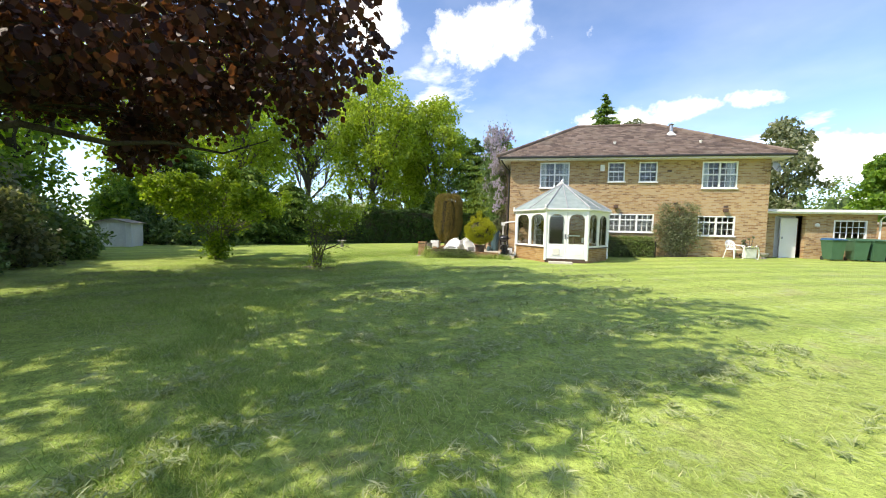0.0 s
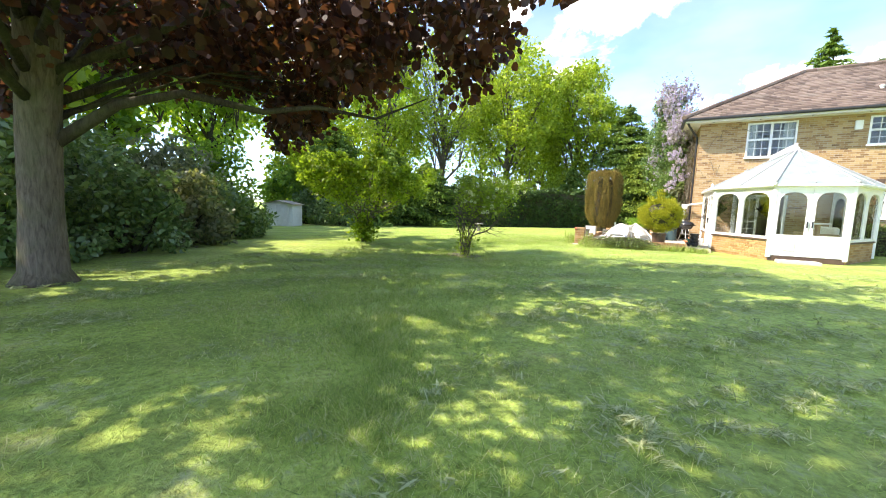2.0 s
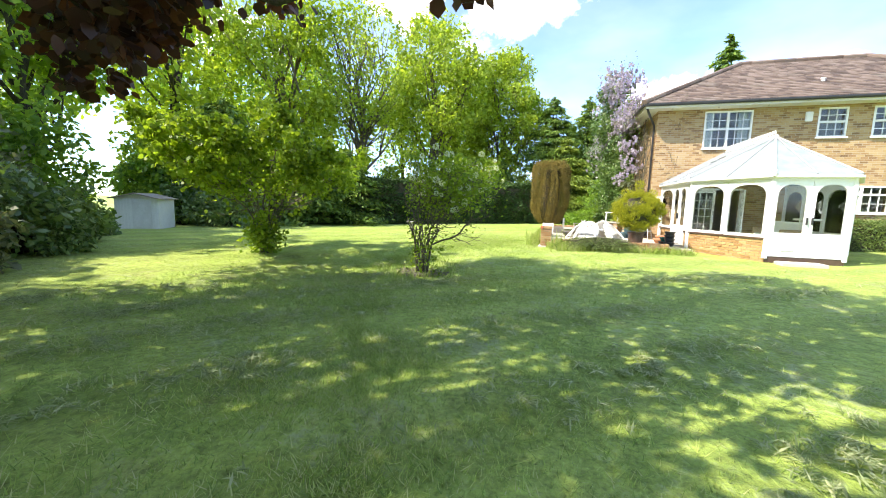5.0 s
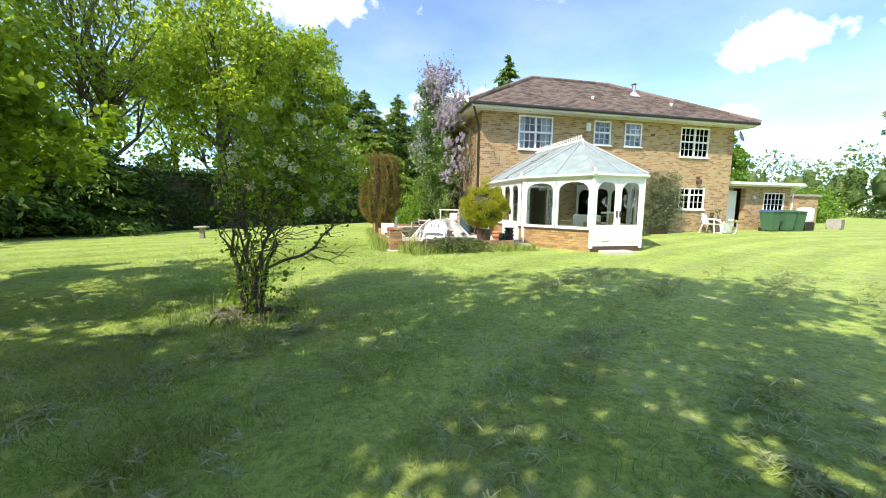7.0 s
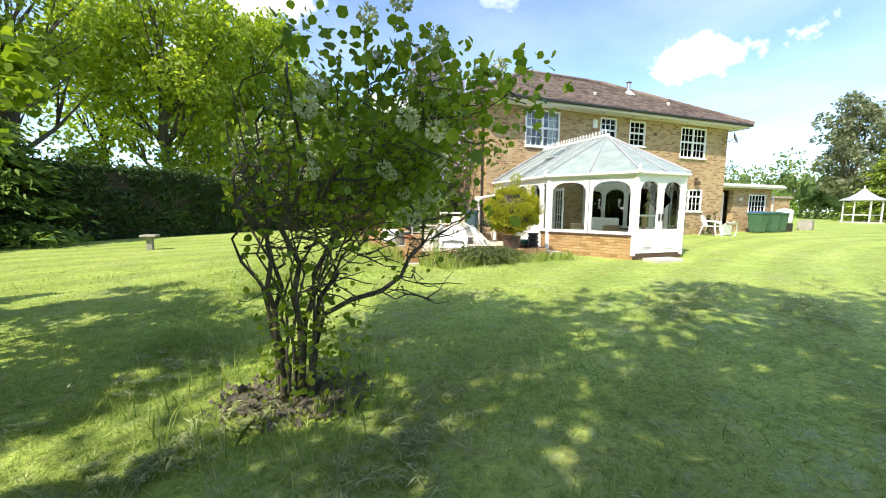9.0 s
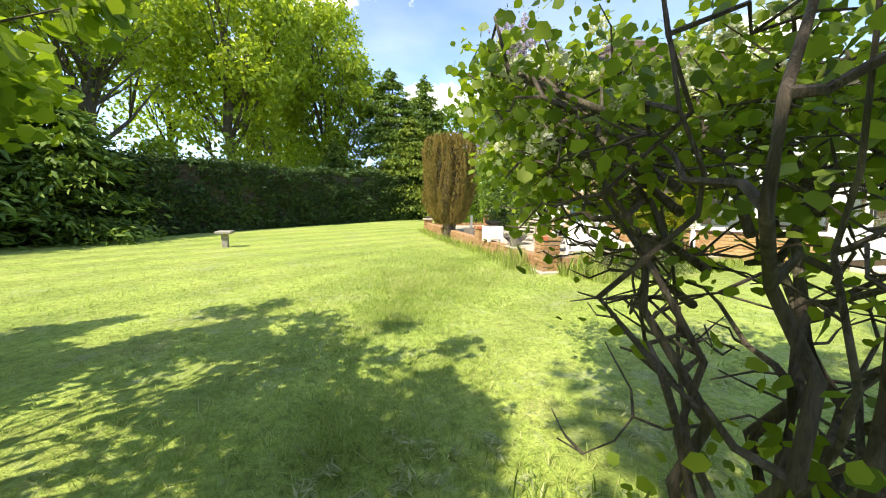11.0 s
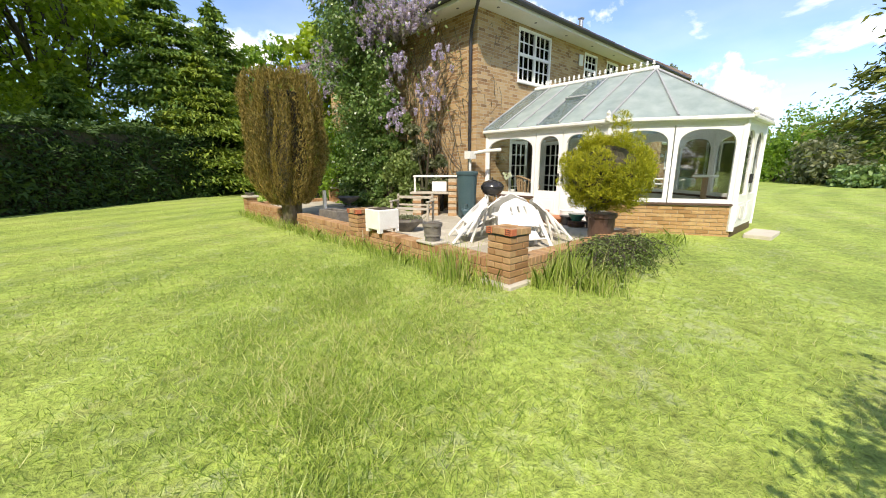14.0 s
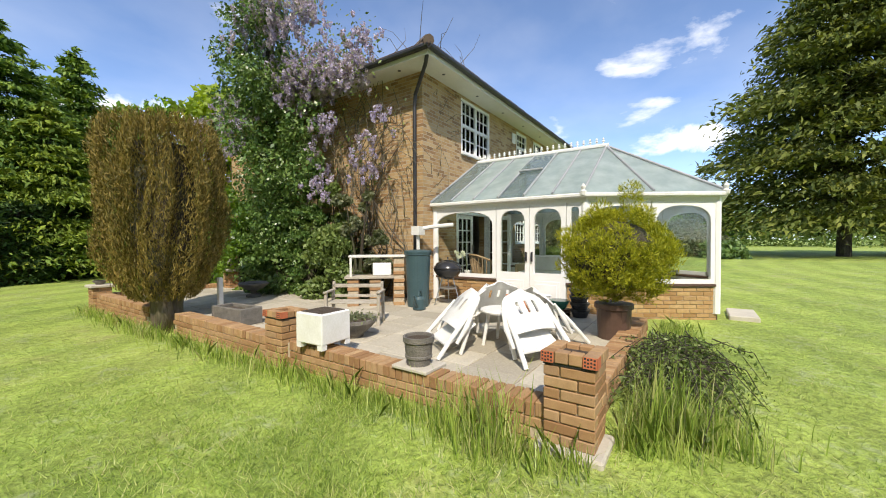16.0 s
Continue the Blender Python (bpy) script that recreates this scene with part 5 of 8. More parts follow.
def conifer(name, x, y, h, r, label, leaf, n, size, seed=1, z0=None, tiers=26, base=0.03, category="conifer", droop=0.5, power=0.8):
    """A conifer: straight trunk and drooping boughs set with flat sprays, shorter towards the tip."""
    rng = np.random.default_rng(seed)
    z = ground(x, y) if z0 is None else z0
    t = thing(name, pose(x, y, z - 0.05), label, category)
    part("trunk", tube(bmesh.new(), [(0, 0, 0), (0, 0, h * 0.5), (0.02 * h, 0, h * 0.98)], [0.018 * h + 0.03, 0.010 * h + 0.02, 0.01], 8), M["bark_dark"], t)
    bm = bmesh.new()
    P, D = [], []
    boughs = []
    for k in range(tiers * 6):
        f = rng.random() ** 0.9
        zz = h * (base + (1 - base) * f)
        L = r * (1 - f) ** power * rng.uniform(0.75, 1.15) + 0.03 * r
        a = rng.uniform(0, 2 * math.pi)
        boughs.append((zz, L, a))
    tot = sum(L for _, L, _ in boughs)
    for zz, L, a in boughs:
        c, s = math.cos(a), math.sin(a)
        tip = (c * L, s * L, zz - 0.10 * L * droop + 0.05 * L)
        midp = (c * L * 0.55, s * L * 0.55, zz + 0.06 * L)
        tube(bm, [(0, 0, zz), midp, tip], [0.006 * h * 0.5 + 0.008, 0.01, 0.004], 4)
        m = max(6, int(n * L / tot))
        f = rng.random(m) ** 0.65
        px = c * L * f + rng.normal(0, 0.17, m) * L * (0.4 + f) * -s + rng.normal(0, 0.03, m)
        py = s * L * f + rng.normal(0, 0.17, m) * L * (0.4 + f) * c + rng.normal(0, 0.03, m)
        pz = zz + 0.09 * L * np.sin(f * 2.6) - droop * 0.22 * L * f ** 2 + rng.normal(0, 0.035, m) * max(L, 0.6)
        P.append(np.stack([px, py, pz], 1))
        D.append(np.tile([c, s, -0.15], (m, 1)))
    part("branchwork", bm, M["bark_dark"], t)
    leaves("sprays", np.concatenate(P), size, M[leaf], t, "spray", seed, 0.2, np.concatenate(D) * 1.2, 0.35, "", 1.5)
    return t


# copper maple over the first part of the walk


def build_maple():
    x, y, h = -9.75, -17.45, 12.0
    rng = np.random.default_rng(21)
    z = ground(x, y)
    t = thing("copper_maple", pose(x, y, z - 0.05), "large copper-leaved maple with low spreading limbs", "tree")
    bm = bmesh.new()
    pts = [(0, 0, 0), (0.02, 0.0, 0.25), (0.06, 0.02, 1.2), (0.1, 0.05, 2.2), (0.25, 0.1, 3.6), (0.4, 0.0, 5.4), (0.3, 0.1, 7.2), (0.5, 0.2, 8.6)]
    tube(bm, pts, [0.42, 0.28, 0.235, 0.24, 0.25, 0.18, 0.1, 0.03], 16)
    part("trunk", bm, M["bark"], t, "thick grey-brown furrowed trunk", True)
    cen, rad = [], []
    while len(cen) < 150:
        v = rng.uniform(-1, 1, 3)
        q = np.linalg.norm(v)
        if q > 1 or q < 0.45:
            continue
        R = 7.5
        lump = 0.92 + 0.25 * noise.noise(Vector((v[0] * 1.7 + 3, v[1] * 1.7, v[2] * 1.7)))
        c = np.array((v[0] * R * lump + 1.0, v[1] * R * 0.87 * lump + 0.4, 5.9 + v[2] * 3.6 * lump))
        floor_z = 3.2 - 0.3 * max(0.0, np.hypot(c[0], c[1]) - 3.0)
        if c[2] < floor_z:
            continue
        cen.append(c)
        rad.append(rng.uniform(0.65, 1.2))
    # drooping outer sprays over the lawn
    for _ in range(11):
        cen.append(np.array((1.2 + rng.normal(0, 0.6), 3.9 + rng.normal(0, 0.5), rng.uniform(2.7, 4.3))))
        rad.append(rng.uniform(0.45, 0.75))
    for _ in range(14):
        cen.append(np.array((4.6 + rng.normal(0, 0.9), 3.7 + rng.normal(0, 0.7), rng.uniform(3.5, 5.2))))
        rad.append(rng.uniform(0.5, 0.85))
    cen, rad = np.array(cen), np.array(rad)
    order = rng.permutation(len(cen))
    for i in order[:30]:
        bm = bmesh.new()
        c = Vector(cen[i])
        a = Vector((0.1, 0.05, 2.0 + 0.45 * min(6, max(0, c.z - 3))))
        md = a.lerp(c, 0.5) + Vector((rng.normal(0, 0.35), rng.normal(0, 0.35), 0.5))
        r0 = 0.036 if c.z < 4.2 else 0.07
        tube(bm, [a, a.lerp(md, 0.5), md, md.lerp(c, 0.5), c], [r0, r0 * 0.75, r0 * 0.5, r0 * 0.3, 0.012], 7)
        for j in np.argsort(np.linalg.norm(cen - cen[i], axis=1))[1:4]:
            e = Vector(cen[j])
            tube(bm, [md, md.lerp(e, 0.5) + Vector((0, 0, 0.2)), e], [r0 * 0.35, r0 * 0.2, 0.008], 5)
        part("limb", bm, M["bark_dark"], t, smooth=True)
    # the long low limb towards the lawn
    bm = tube(bmesh.new(), [(0.1, 0.1, 2.0), (0.7, 0.75, 2.7), (1.3, 1.35, 2.95), (2.0, 2.2, 2.8), (2.7, 2.7, 2.92), (3.3, 3.5, 2.85), (4.1, 3.9, 3.2)], [0.10, 0.075, 0.062, 0.05, 0.038, 0.025, 0.01], 9)
    part("limb", bm, M["bark_dark"], t, "long low limb reaching over the lawn", True)
    p, d = clumped(rng, cen, rad, 45000, 0.5)
    w = p + np.array([x, y, z])
    k = clear_of_walk(w, 1.0, 2.9)
    leaves("crown", p[k], 0.14, M["maple_leaf"], t, "maple", 5, 0.55, d[k] * 0.5, 0.3, "dark purple palmate leaves", 0.8)


build_maple()


def build_viburnum(name, x, y, h, R, n_leaf, seed, label, balls, size=0.06, gap=0.58, stems=16, thick=0.026, arch=False):
    """A multi-stemmed bush: bare crooked stems below, leaves above, on some bushes white flower heads."""
    rng = np.random.default_rng(seed)
    z = ground(x, y)
    base = np.array([x, y, z])
    t = thing(name, pose(x, y, z - 0.03), label, "shrub")
    tw = bmesh.new()
    tips = []

    def clear(*vs):
        return clear_of_walk(np.array([tuple(v) for v in vs]) + base, gap, 2.6).all()

    def crooked(a, b, n, wob):
        out = [a]
        for i in range(1, n):
            out.append(a.lerp(b, i / n) + Vector(rng.normal(0, wob, 3)))
        return out + [b]

    def twigs(q, heading, r0, reach, count):
        for _ in range(count):
            aa = heading + rng.normal(0, 1.0)
            L = rng.uniform(0.3, 0.85) * reach
            e = q + Vector((math.cos(aa) * L, math.sin(aa) * L, L * rng.uniform(-0.3, 0.6)))
            path = crooked(q, e, 5, 0.028)
            if not clear(*path[1:]):
                continue
            tube(tw, path, [max(0.003, r0 * (0.5 - 0.08 * i)) for i in range(6)], 5)
            if e.z > 0.27 * h:
                tips.append(e)
            for i in (2, 4):
                a2 = aa + rng.normal(0, 1.1)
                l2 = rng.uniform(0.12, 0.4)
                e2 = path[i] + Vector((math.cos(a2) * l2, math.sin(a2) * l2, l2 * rng.uniform(-0.4, 0.8)))
                if not clear(e2):
                    continue
                tube(tw, crooked(path[i], e2, 3, 0.015), [0.006, 0.005, 0.004, 0.0025], 4)
                if e2.z > 0.3 * h:
                    tips.append(e2)

    for k in range(stems):
        a = 2 * math.pi * k * 0.382 + rng.normal(0, 0.3)
        b = Vector((0.10 * math.cos(a), 0.10 * math.sin(a), 0)) * rng.uniform(0.3, 1.3)
        stout = k < stems // 3
        reach, top = R * rng.uniform(0.3, 0.9), h * rng.uniform(0.6, 0.9)
        path = [b]
        for i in range(1, 11):
            f = i / 10
            w = 0.05 * min(1.0, f * 3)
            path.append(Vector((b.x + math.cos(a) * reach * f ** 2.0 + rng.normal(0, w), b.y + math.sin(a) * reach * f ** 2.0 + rng.normal(0, w), top * f ** 0.85 + rng.normal(0, 0.02))))
        path = [v if clear(v) else Vector((b.x + (v.x - b.x) * 0.3, b.y + (v.y - b.y) * 0.3, v.z)) for v in path]
        r0 = thick * (rng.uniform(0.95, 1.3) if stout else rng.uniform(0.35, 0.75))
        part("stem", tube(bmesh.new(), path, [r0 * (1 - 0.75 * i / 10) for i in range(11)], 8), M["twig"], t, smooth=True)
        for i in range(4, 11):
            twigs(path[i], a, r0, R * 0.6, 1 if i < 8 else 2)
    if arch:
        # the longest bough leaves the foot low and curls up towards the house
        path = [Vector(v) for v in ((0.12, 0.0, 0.3), (0.2, 0.02, 0.62), (0.4, 0.02, 0.72), (0.62, -0.02, 0.78), (0.78, 0.0, 0.88), (0.86, 0.05, 1.02), (0.98, 0.08, 1.12), (1.0, 0.12, 1.28), (0.9, 0.2, 1.45), (0.82, 0.26, 1.7))]
        part("stem", tube(bmesh.new(), path, [0.022, 0.02, 0.019, 0.018, 0.017, 0.016, 0.015, 0.013, 0.011, 0.006], 8), M["twig"], t, "long low bough curling upwards", True)
        for i in range(2, 10):
            twigs(path[i], 0.3, 0.014, 0.5, 2)
        for v in ((0.5, 0.8, 1.9), (-0.2, 1.0, 2.0), (0.9, 0.5, 2.0), (0.3, 1.2, 1.55), (0.1, 0.9, 1.75), (-0.5, 0.75, 2.1), (0.7, -0.5, 2.1)):
            a = Vector((v[0] * 0.3, v[1] * 0.3, v[2] * 0.7))
            path = crooked(a, Vector(v), 5, 0.04)
            part("stem", tube(bmesh.new(), path, [0.016, 0.014, 0.012, 0.01, 0.008, 0.005], 6), M["twig"], t, smooth=True)
            for q in path[1:]:
                twigs(q, math.atan2(v[1], v[0]), 0.014, 0.7, 3)
    tagged(part("twig_mass", tw, M["twig"], t), "fine crooked bare twigs", kind="stuff")
    T = np.array([tuple(v) for v in tips])
    wgt = np.clip((T[:, 2] / h - 0.42) * 2.2, 0.02, 1.0)
    pick = rng.choice(len(T), n_leaf, p=wgt / wgt.sum())
    dd = rng.normal(size=(n_leaf, 3))
    dd /= np.linalg.norm(dd, axis=1)[:, None]
    p = T[pick] + dd * (rng.random(n_leaf) ** 0.6 * 0.24)[:, None]
    # a few low leafy shoots at the foot
    low = rng.normal(0, 1, (int(n_leaf * 0.05), 3)) * np.array([0.2, 0.2, 0.25]) + np.array([0.05, -0.1, 0.5])
    p = np.concatenate([p, low])
    k = clear_of_walk(p + base, gap, 2.6) & (p[:, 2] > 0.05)
    leaves("foliage", p[k], size, M["viburnum_leaf"], t, "maple", seed, 0.5, None, 0.3, "", 0.9)
    if balls:
        q = rng.normal(size=(90, 3))
        q /= np.linalg.norm(q, axis=1)[:, None]
        head = leaves("flower_head", q * 0.042, 0.028, M["flower_white"], t, "oval", seed, 0, q, 0.2)
        pick = rng.choice(len(T), balls, p=wgt ** 2 / (wgt ** 2).sum())
        B = T[pick] + rng.normal(0, 0.12, (balls, 3))
        B = B[clear_of_walk(B + base, gap + 0.1, 2.6)]
        for i, v in enumerate(B):
            ob = head if i == 0 else new("flower_head", head.data)
            ob.parent = t
            ob.matrix_basis = Matrix.Translation(v) @ Matrix.Diagonal((*[rng.uniform(0.8, 1.25)] * 3, 1))
            tagged(ob, "round white pompom flower head")
    return t


build_viburnum("snowball_bush", -6.78, -9.5, 2.6, 1.3, 9000, 3, "multi-stemmed snowball bush with white pompom flowers on the lawn", 120, 0.045, 0.74, 15, 0.023, True)
build_viburnum("garden_shrub", -11.15, -8.85, 3.25, 2.0, 21000, 8, "tall multi-stemmed shrub with fresh green leaves on the lawn", 0, 0.085)


def foot_patch(x, y, r):
    rng = np.random.default_rng(5)
    t = thing("mulch_patch", pose(x, y, ground(x, y)), "bare patch of dry leaves and chippings round the stems", "mulch", kind="stuff")
    n = 900
    a, q = rng.uniform(0, 6.28, n), r * np.sqrt(rng.random(n)) * (0.8 + 0.2 * np.sin(3 * rng.uniform(0, 6.28, n)))
    leaves("chips", np.stack([q * np.cos(a), q * np.sin(a) * 0.8, 0.015 + rng.random(n) * 0.02], 1), 0.05, M["chippings"], t, "oval", 4, 0.0, None, 0.4, "", 4.0)


foot_patch(-6.78, -9.5, 0.6)


# hedge of dark conifers behind the lawn


def hedge_run(name, pts, h, depth, n_per_m, label, leaf, size, seed=1, z_low=0.0, lean=0.25):
    rng = np.random.default_rng(seed)
    t = thing(name, pose(0, 0, 0), label, "hedge")
    P, D = [], []
    bm = bmesh.new()
    for a, b in zip(pts, pts[1:]):
        a, b = np.array(a), np.array(b)
        L = np.linalg.norm(b - a)
        u = (b - a) / L
        w = np.array([-u[1], u[0]])
        n = int(L * n_per_m)
        s, q, f = rng.uniform(0, L, n), rng.random(n), rng.random(n)
        face = rng.random(n)
        bulge = np.array([noise.noise(Vector((a[0] + ss * 0.9, zz * 1.3, seed))) for ss, zz in zip(s, f * h)])
        off = np.where(face < 0.55, -1, np.where(face < 0.7, 1, rng.uniform(-1, 1, n)))
        wave = np.array([noise.noise(Vector((a[0] + ss * 0.35, seed * 3.1, 0))) for ss in s])
        zz = np.where(np.abs(off) < 0.999, h * (0.93 + 0.05 * bulge), f * h) * (1 + 0.14 * wave)
        o = off * (depth / 2) * (1 - lean * zz / h) * (0.85 + 0.4 * bulge) + rng.normal(0, 0.07, n)
        zz = z_low + np.maximum(0.02, zz + rng.normal(0, 0.06, n))
        xy = a + u * s[:, None] + w * o[:, None]
        g = np.array([ground(px, py) for px, py in xy])
        P.append(np.column_stack([xy, zz + g]))
        D.append(np.column_stack([w * np.sign(off)[:, None], np.zeros(n)]))
        m = Matrix.Identity(4)
        m[0][0], m[1][0], m[0][1], m[1][1], m[0][3], m[1][3] = u[0], u[1], w[0], w[1], a[0], a[1]
        # added solid box, dark like the hedge's shaded inside; the tubes below are stems
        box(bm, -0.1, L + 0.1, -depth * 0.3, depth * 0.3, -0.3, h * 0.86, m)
        k = 0.5
        while k < L:
            p = a + u * k
            tube(bm, [(p[0], p[1], -0.2), (p[0], p[1], h * 0.9)], 0.06, 6)
            k += 1.3
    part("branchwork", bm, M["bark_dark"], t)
    leaves("foliage", np.concatenate(P), size, M[leaf], t, "spray", seed, 0.1, np.concatenate(D) * 0.9)
    return t


hedge_run("conifer_hedge", ((-23, -2.5), (-17.3, 4.2), (-13.0, 8.6), (-8.2, 13.2), (-1.5, 18.0)), 3.0, 2.0, 2100, "tall clipped dark green conifer hedge behind the lawn", "hedge_leaf", 0.16, 2)

# tall conifers behind the hedge
conifer("cypress_tree", -4.6, 19.2, 11.0, 4.8, "tall dark green cypress behind the hedge", "conifer_leaf", 42000, 0.22, 3, tiers=36)
conifer("cypress_tree", -1.5, 22.0, 11.6, 4.2, "tall dark green cypress behind the hedge", "conifer_leaf", 26000, 0.26, 4, tiers=36)
conifer("cypress_tree", -3.4, 17.0, 7.2, 3.6, "lower yellow-green cypress with drooping sprays", "cypress_yellow", 32000, 0.19, 5, tiers=32)
conifer("cypress_tree", -8.6, 15.6, 5.2, 2.3, "low spreading conifer at the end of the hedge", "conifer_leaf", 11000, 0.25, 6)
conifer("fir_sapling", -16.6, 4.2, 4.6, 2.6, "spreading conifer with low feathery boughs", "conifer_leaf", 15000, 0.2, 9, power=0.55, droop=0.8)
conifer("fir_sapling", -18.6, 2.2, 5.4, 3.0, "spreading conifer with low feathery boughs", "conifer_leaf", 16000, 0.24, 7, power=0.6)
conifer("fir_sapling", -21.0, -0.5, 6.5, 3.2, "spreading conifer with low feathery boughs", "conifer_leaf", 12000, 0.26, 8, power=0.6)

# oaks and birches beyond the hedge
tree("oak_tree", -14.6, 15.5, 17.5, "tall oak in fresh yellow-green leaf behind the hedge", "oak_leaf", 17000, 0.27, 0.36, 0.22, 0.30, 80, 31, "bark")
tree("oak_tree", -9.4, 20.5, 16.0, "tall oak in fresh yellow-green leaf behind the hedge", "oak_leaf", 20000, 0.27, 0.33, 0.25, 0.28, 70, 32, "bark")
tree("oak_tree", -19.5, 11.5, 17.0, "open-crowned tree with bare upper branches", "oak_leaf", 9000, 0.24, 0.30, 0.3, 0.30, 60, 33, "bark", limbs=30)
tree("oak_tree", -23.5, 7.5, 18.0, "tall woodland tree in fresh leaf", "oak_leaf", 12000, 0.28, 0.34, 0.2, 0.3, 70, 34, "bark")
tree("oak_tree", -13.5, 24.0, 15.0, "tall woodland tree in fresh leaf", "oak_leaf", 11000, 0.3, 0.3, 0.15, 0.33, 60, 35, "bark")

# woodland to the west of the lawn
rngw = random.Random(12)
for k, (x, y, h) in enumerate(((-27, 2, 17), (-27.5, -5, 14), (-30, -9, 18), (-25.0, -11.0, 11), (-22.5, -15.0, 11), (-27, -16, 18), (-20.5, -19.5, 10.5), (-24, -22, 17), (-33, -2, 18), (-32, 9, 18), (-36, 16, 19), (-29, 18, 18), (-21, 24, 18), (-17.5, -26, 16), (-35, -22, 18))):
    tree("woodland_tree", x, y, h, "tall woodland tree with a bare lower trunk", "wood_leaf" if k % 2 else "oak_leaf", 4600, 0.36, 0.27 + 0.05 * rngw.random(), 0.3, 0.3, 46, 50 + k, "bark_dark", limbs=10, group="trees of the wood")
# understorey of the wood
for k, (x, y, rx, ry, h, leaf, lab) in enumerate((
        (-22.6, -2.6, 2.2, 2.0, 5.0, "wood_leaf", "leafy understorey bush at the edge of the wood"),
        (-23.5, -7.5, 2.6, 2.4, 5.2, "wood_leaf", "leafy understorey bush at the edge of the wood"),
        (-19.5, -11.5, 2.4, 2.2, 4.2, "grey_leaf", "pale variegated bush at the edge of the wood"),
        (-27.5, -12.5, 3.0, 3.0, 6.0, "wood_leaf", "leafy understorey bush at the edge of the wood"),
        (-17.5, -15.5, 2.2, 2.2, 4.2, "laurel_leaf", "dark evergreen laurel at the edge of the wood"),
        (-15.5, -19.0, 2.4, 2.4, 4.4, "laurel_leaf", "dark evergreen laurel at the edge of the wood"),
        (-27.5, 6.0, 3.2, 3.0, 6.0, "wood_leaf", "leafy understorey bush at the edge of the wood"),
        (-24.5, -1.0, 2.4, 2.4, 6.5, "oak_leaf", "tall pale leafy bush at the edge of the wood"),
        (-22.5, 1.2, 2.2, 2.2, 6.0, "wood_leaf", "leafy understorey bush at the edge of the wood"),
        (-14.5, -23.5, 2.6, 2.6, 4.6, "laurel_leaf", "dark evergreen laurel at the edge of the wood"))):
    mound("understorey_bush", x, y, rx, ry, h, lab, leaf, 6000, 0.22, 70 + k)
for k, (x, y, h) in enumerate(((-22.0, 10.5, 5.2), (-17.5, 13.0, 5.6), (-13.5, 13.6, 5.0), (-10.8, 17.0, 5.5), (-7.2, 18.5, 5.0))):
    mound("understorey_bush", x, y, 2.4, 2.2, h, "pale leafy bush rising behind the hedge", "oak_leaf", 6000, 0.2, 240 + k)
# border of evergreen shrubs along the lawn
for k, (x, y, rx, ry, h, leaf, fl) in enumerate((
        (-12.4, -17.6, 1.3, 1.5, 2.7, "laurel_leaf", None), (-12.9, -15.3, 1.2, 1.4, 2.7, "laurel_leaf", None),
        (-13.9, -13.4, 1.3, 1.3, 2.2, "grey_leaf", None), (-15.2, -11.5, 1.4, 1.4, 2.3, "laurel_leaf", None),
        (-17.0, -10.4, 1.4, 1.4, 1.9, "shrub_leaf", ("red_flower", 60, 0.05)), (-18.9, -8.6, 1.4, 1.2, 1.2, "laurel_leaf", None),
        (-16.9, -11.9, 1.5, 1.4, 2.9, "grey_leaf", None), (-14.6, -15.4, 1.6, 1.6, 3.4, "laurel_leaf", None),
        (-12.3, -20.2, 1.4, 1.5, 2.8, "laurel_leaf", None), (-18.6, -2.4, 2.0, 1.6, 2.4, "laurel_leaf", None),
        (-21.0, -3.0, 1.3, 1.2, 2.3, "laurel_leaf", None))):
    mound("evergreen_shrub", x, y, rx, ry, h, "dense evergreen shrub in the lawn border" if leaf == "laurel_leaf" else ("flowering shrub with a few red blooms in the border" if fl else "grey-green shrub in the lawn border"), leaf, 6000, 0.135, 90 + k, flowers=fl)


def build_shed():
    s = thing("garden_shed", pose(-20.1, -5.3, ground(-20, -5), 0, 0, 28) @ Matrix.Diagonal((0.7, 0.7, 0.68, 1)), "small pale painted garden shed with a felted roof", "shed")
    for k in range(14):
        x = -1.05 + k * 0.15
        part("board", bx(x, x + 0.145, -0.92, -0.895, 0.0, 1.78), M["shed"], s)
    part("wall", bx(-1.05, 1.05, -0.893, -0.86, 0, 1.78), M["shed"], s)
    part("wall", bx(-1.05, 1.05, 0.86, 0.9, 0, 1.78), M["shed"], s)
    for k in range(12):
        y = -0.89 + k * 0.15
        part("board", bx(1.05, 1.075, y, y + 0.145, 0.0, 1.8), M["shed"], s)
    part("wall", bx(-1.05, -1.02, -0.86, 0.86, 0, 1.8), M["shed"], s)
    part("wall", bx(1.02, 1.048, -0.86, 0.86, 0, 1.8), M["shed"], s)
    part("roof", panel(bmesh.new(), [(-1.25, -1.15, 1.76), (0, -1.15, 2.06), (0, 1.1, 2.06), (-1.25, 1.1, 1.76)], 0.05), M["felt"], s)
    part("roof", panel(bmesh.new(), [(0, -1.15, 2.06), (1.25, -1.15, 1.76), (1.25, 1.1, 1.76), (0, 1.1, 2.06)], 0.05), M["felt"], s)
    part("gable", panel(bmesh.new(), [(-1.05, -0.9, 1.78), (1.05, -0.9, 1.78), (0, -0.9, 2.02)], 0.03), M["shed"], s)
    part("door", bx(-0.2, 0.75, -0.945, -0.922, 0.05, 1.7, bevel=0.005), M["white_dirty"], s, "white plank door")


build_shed()

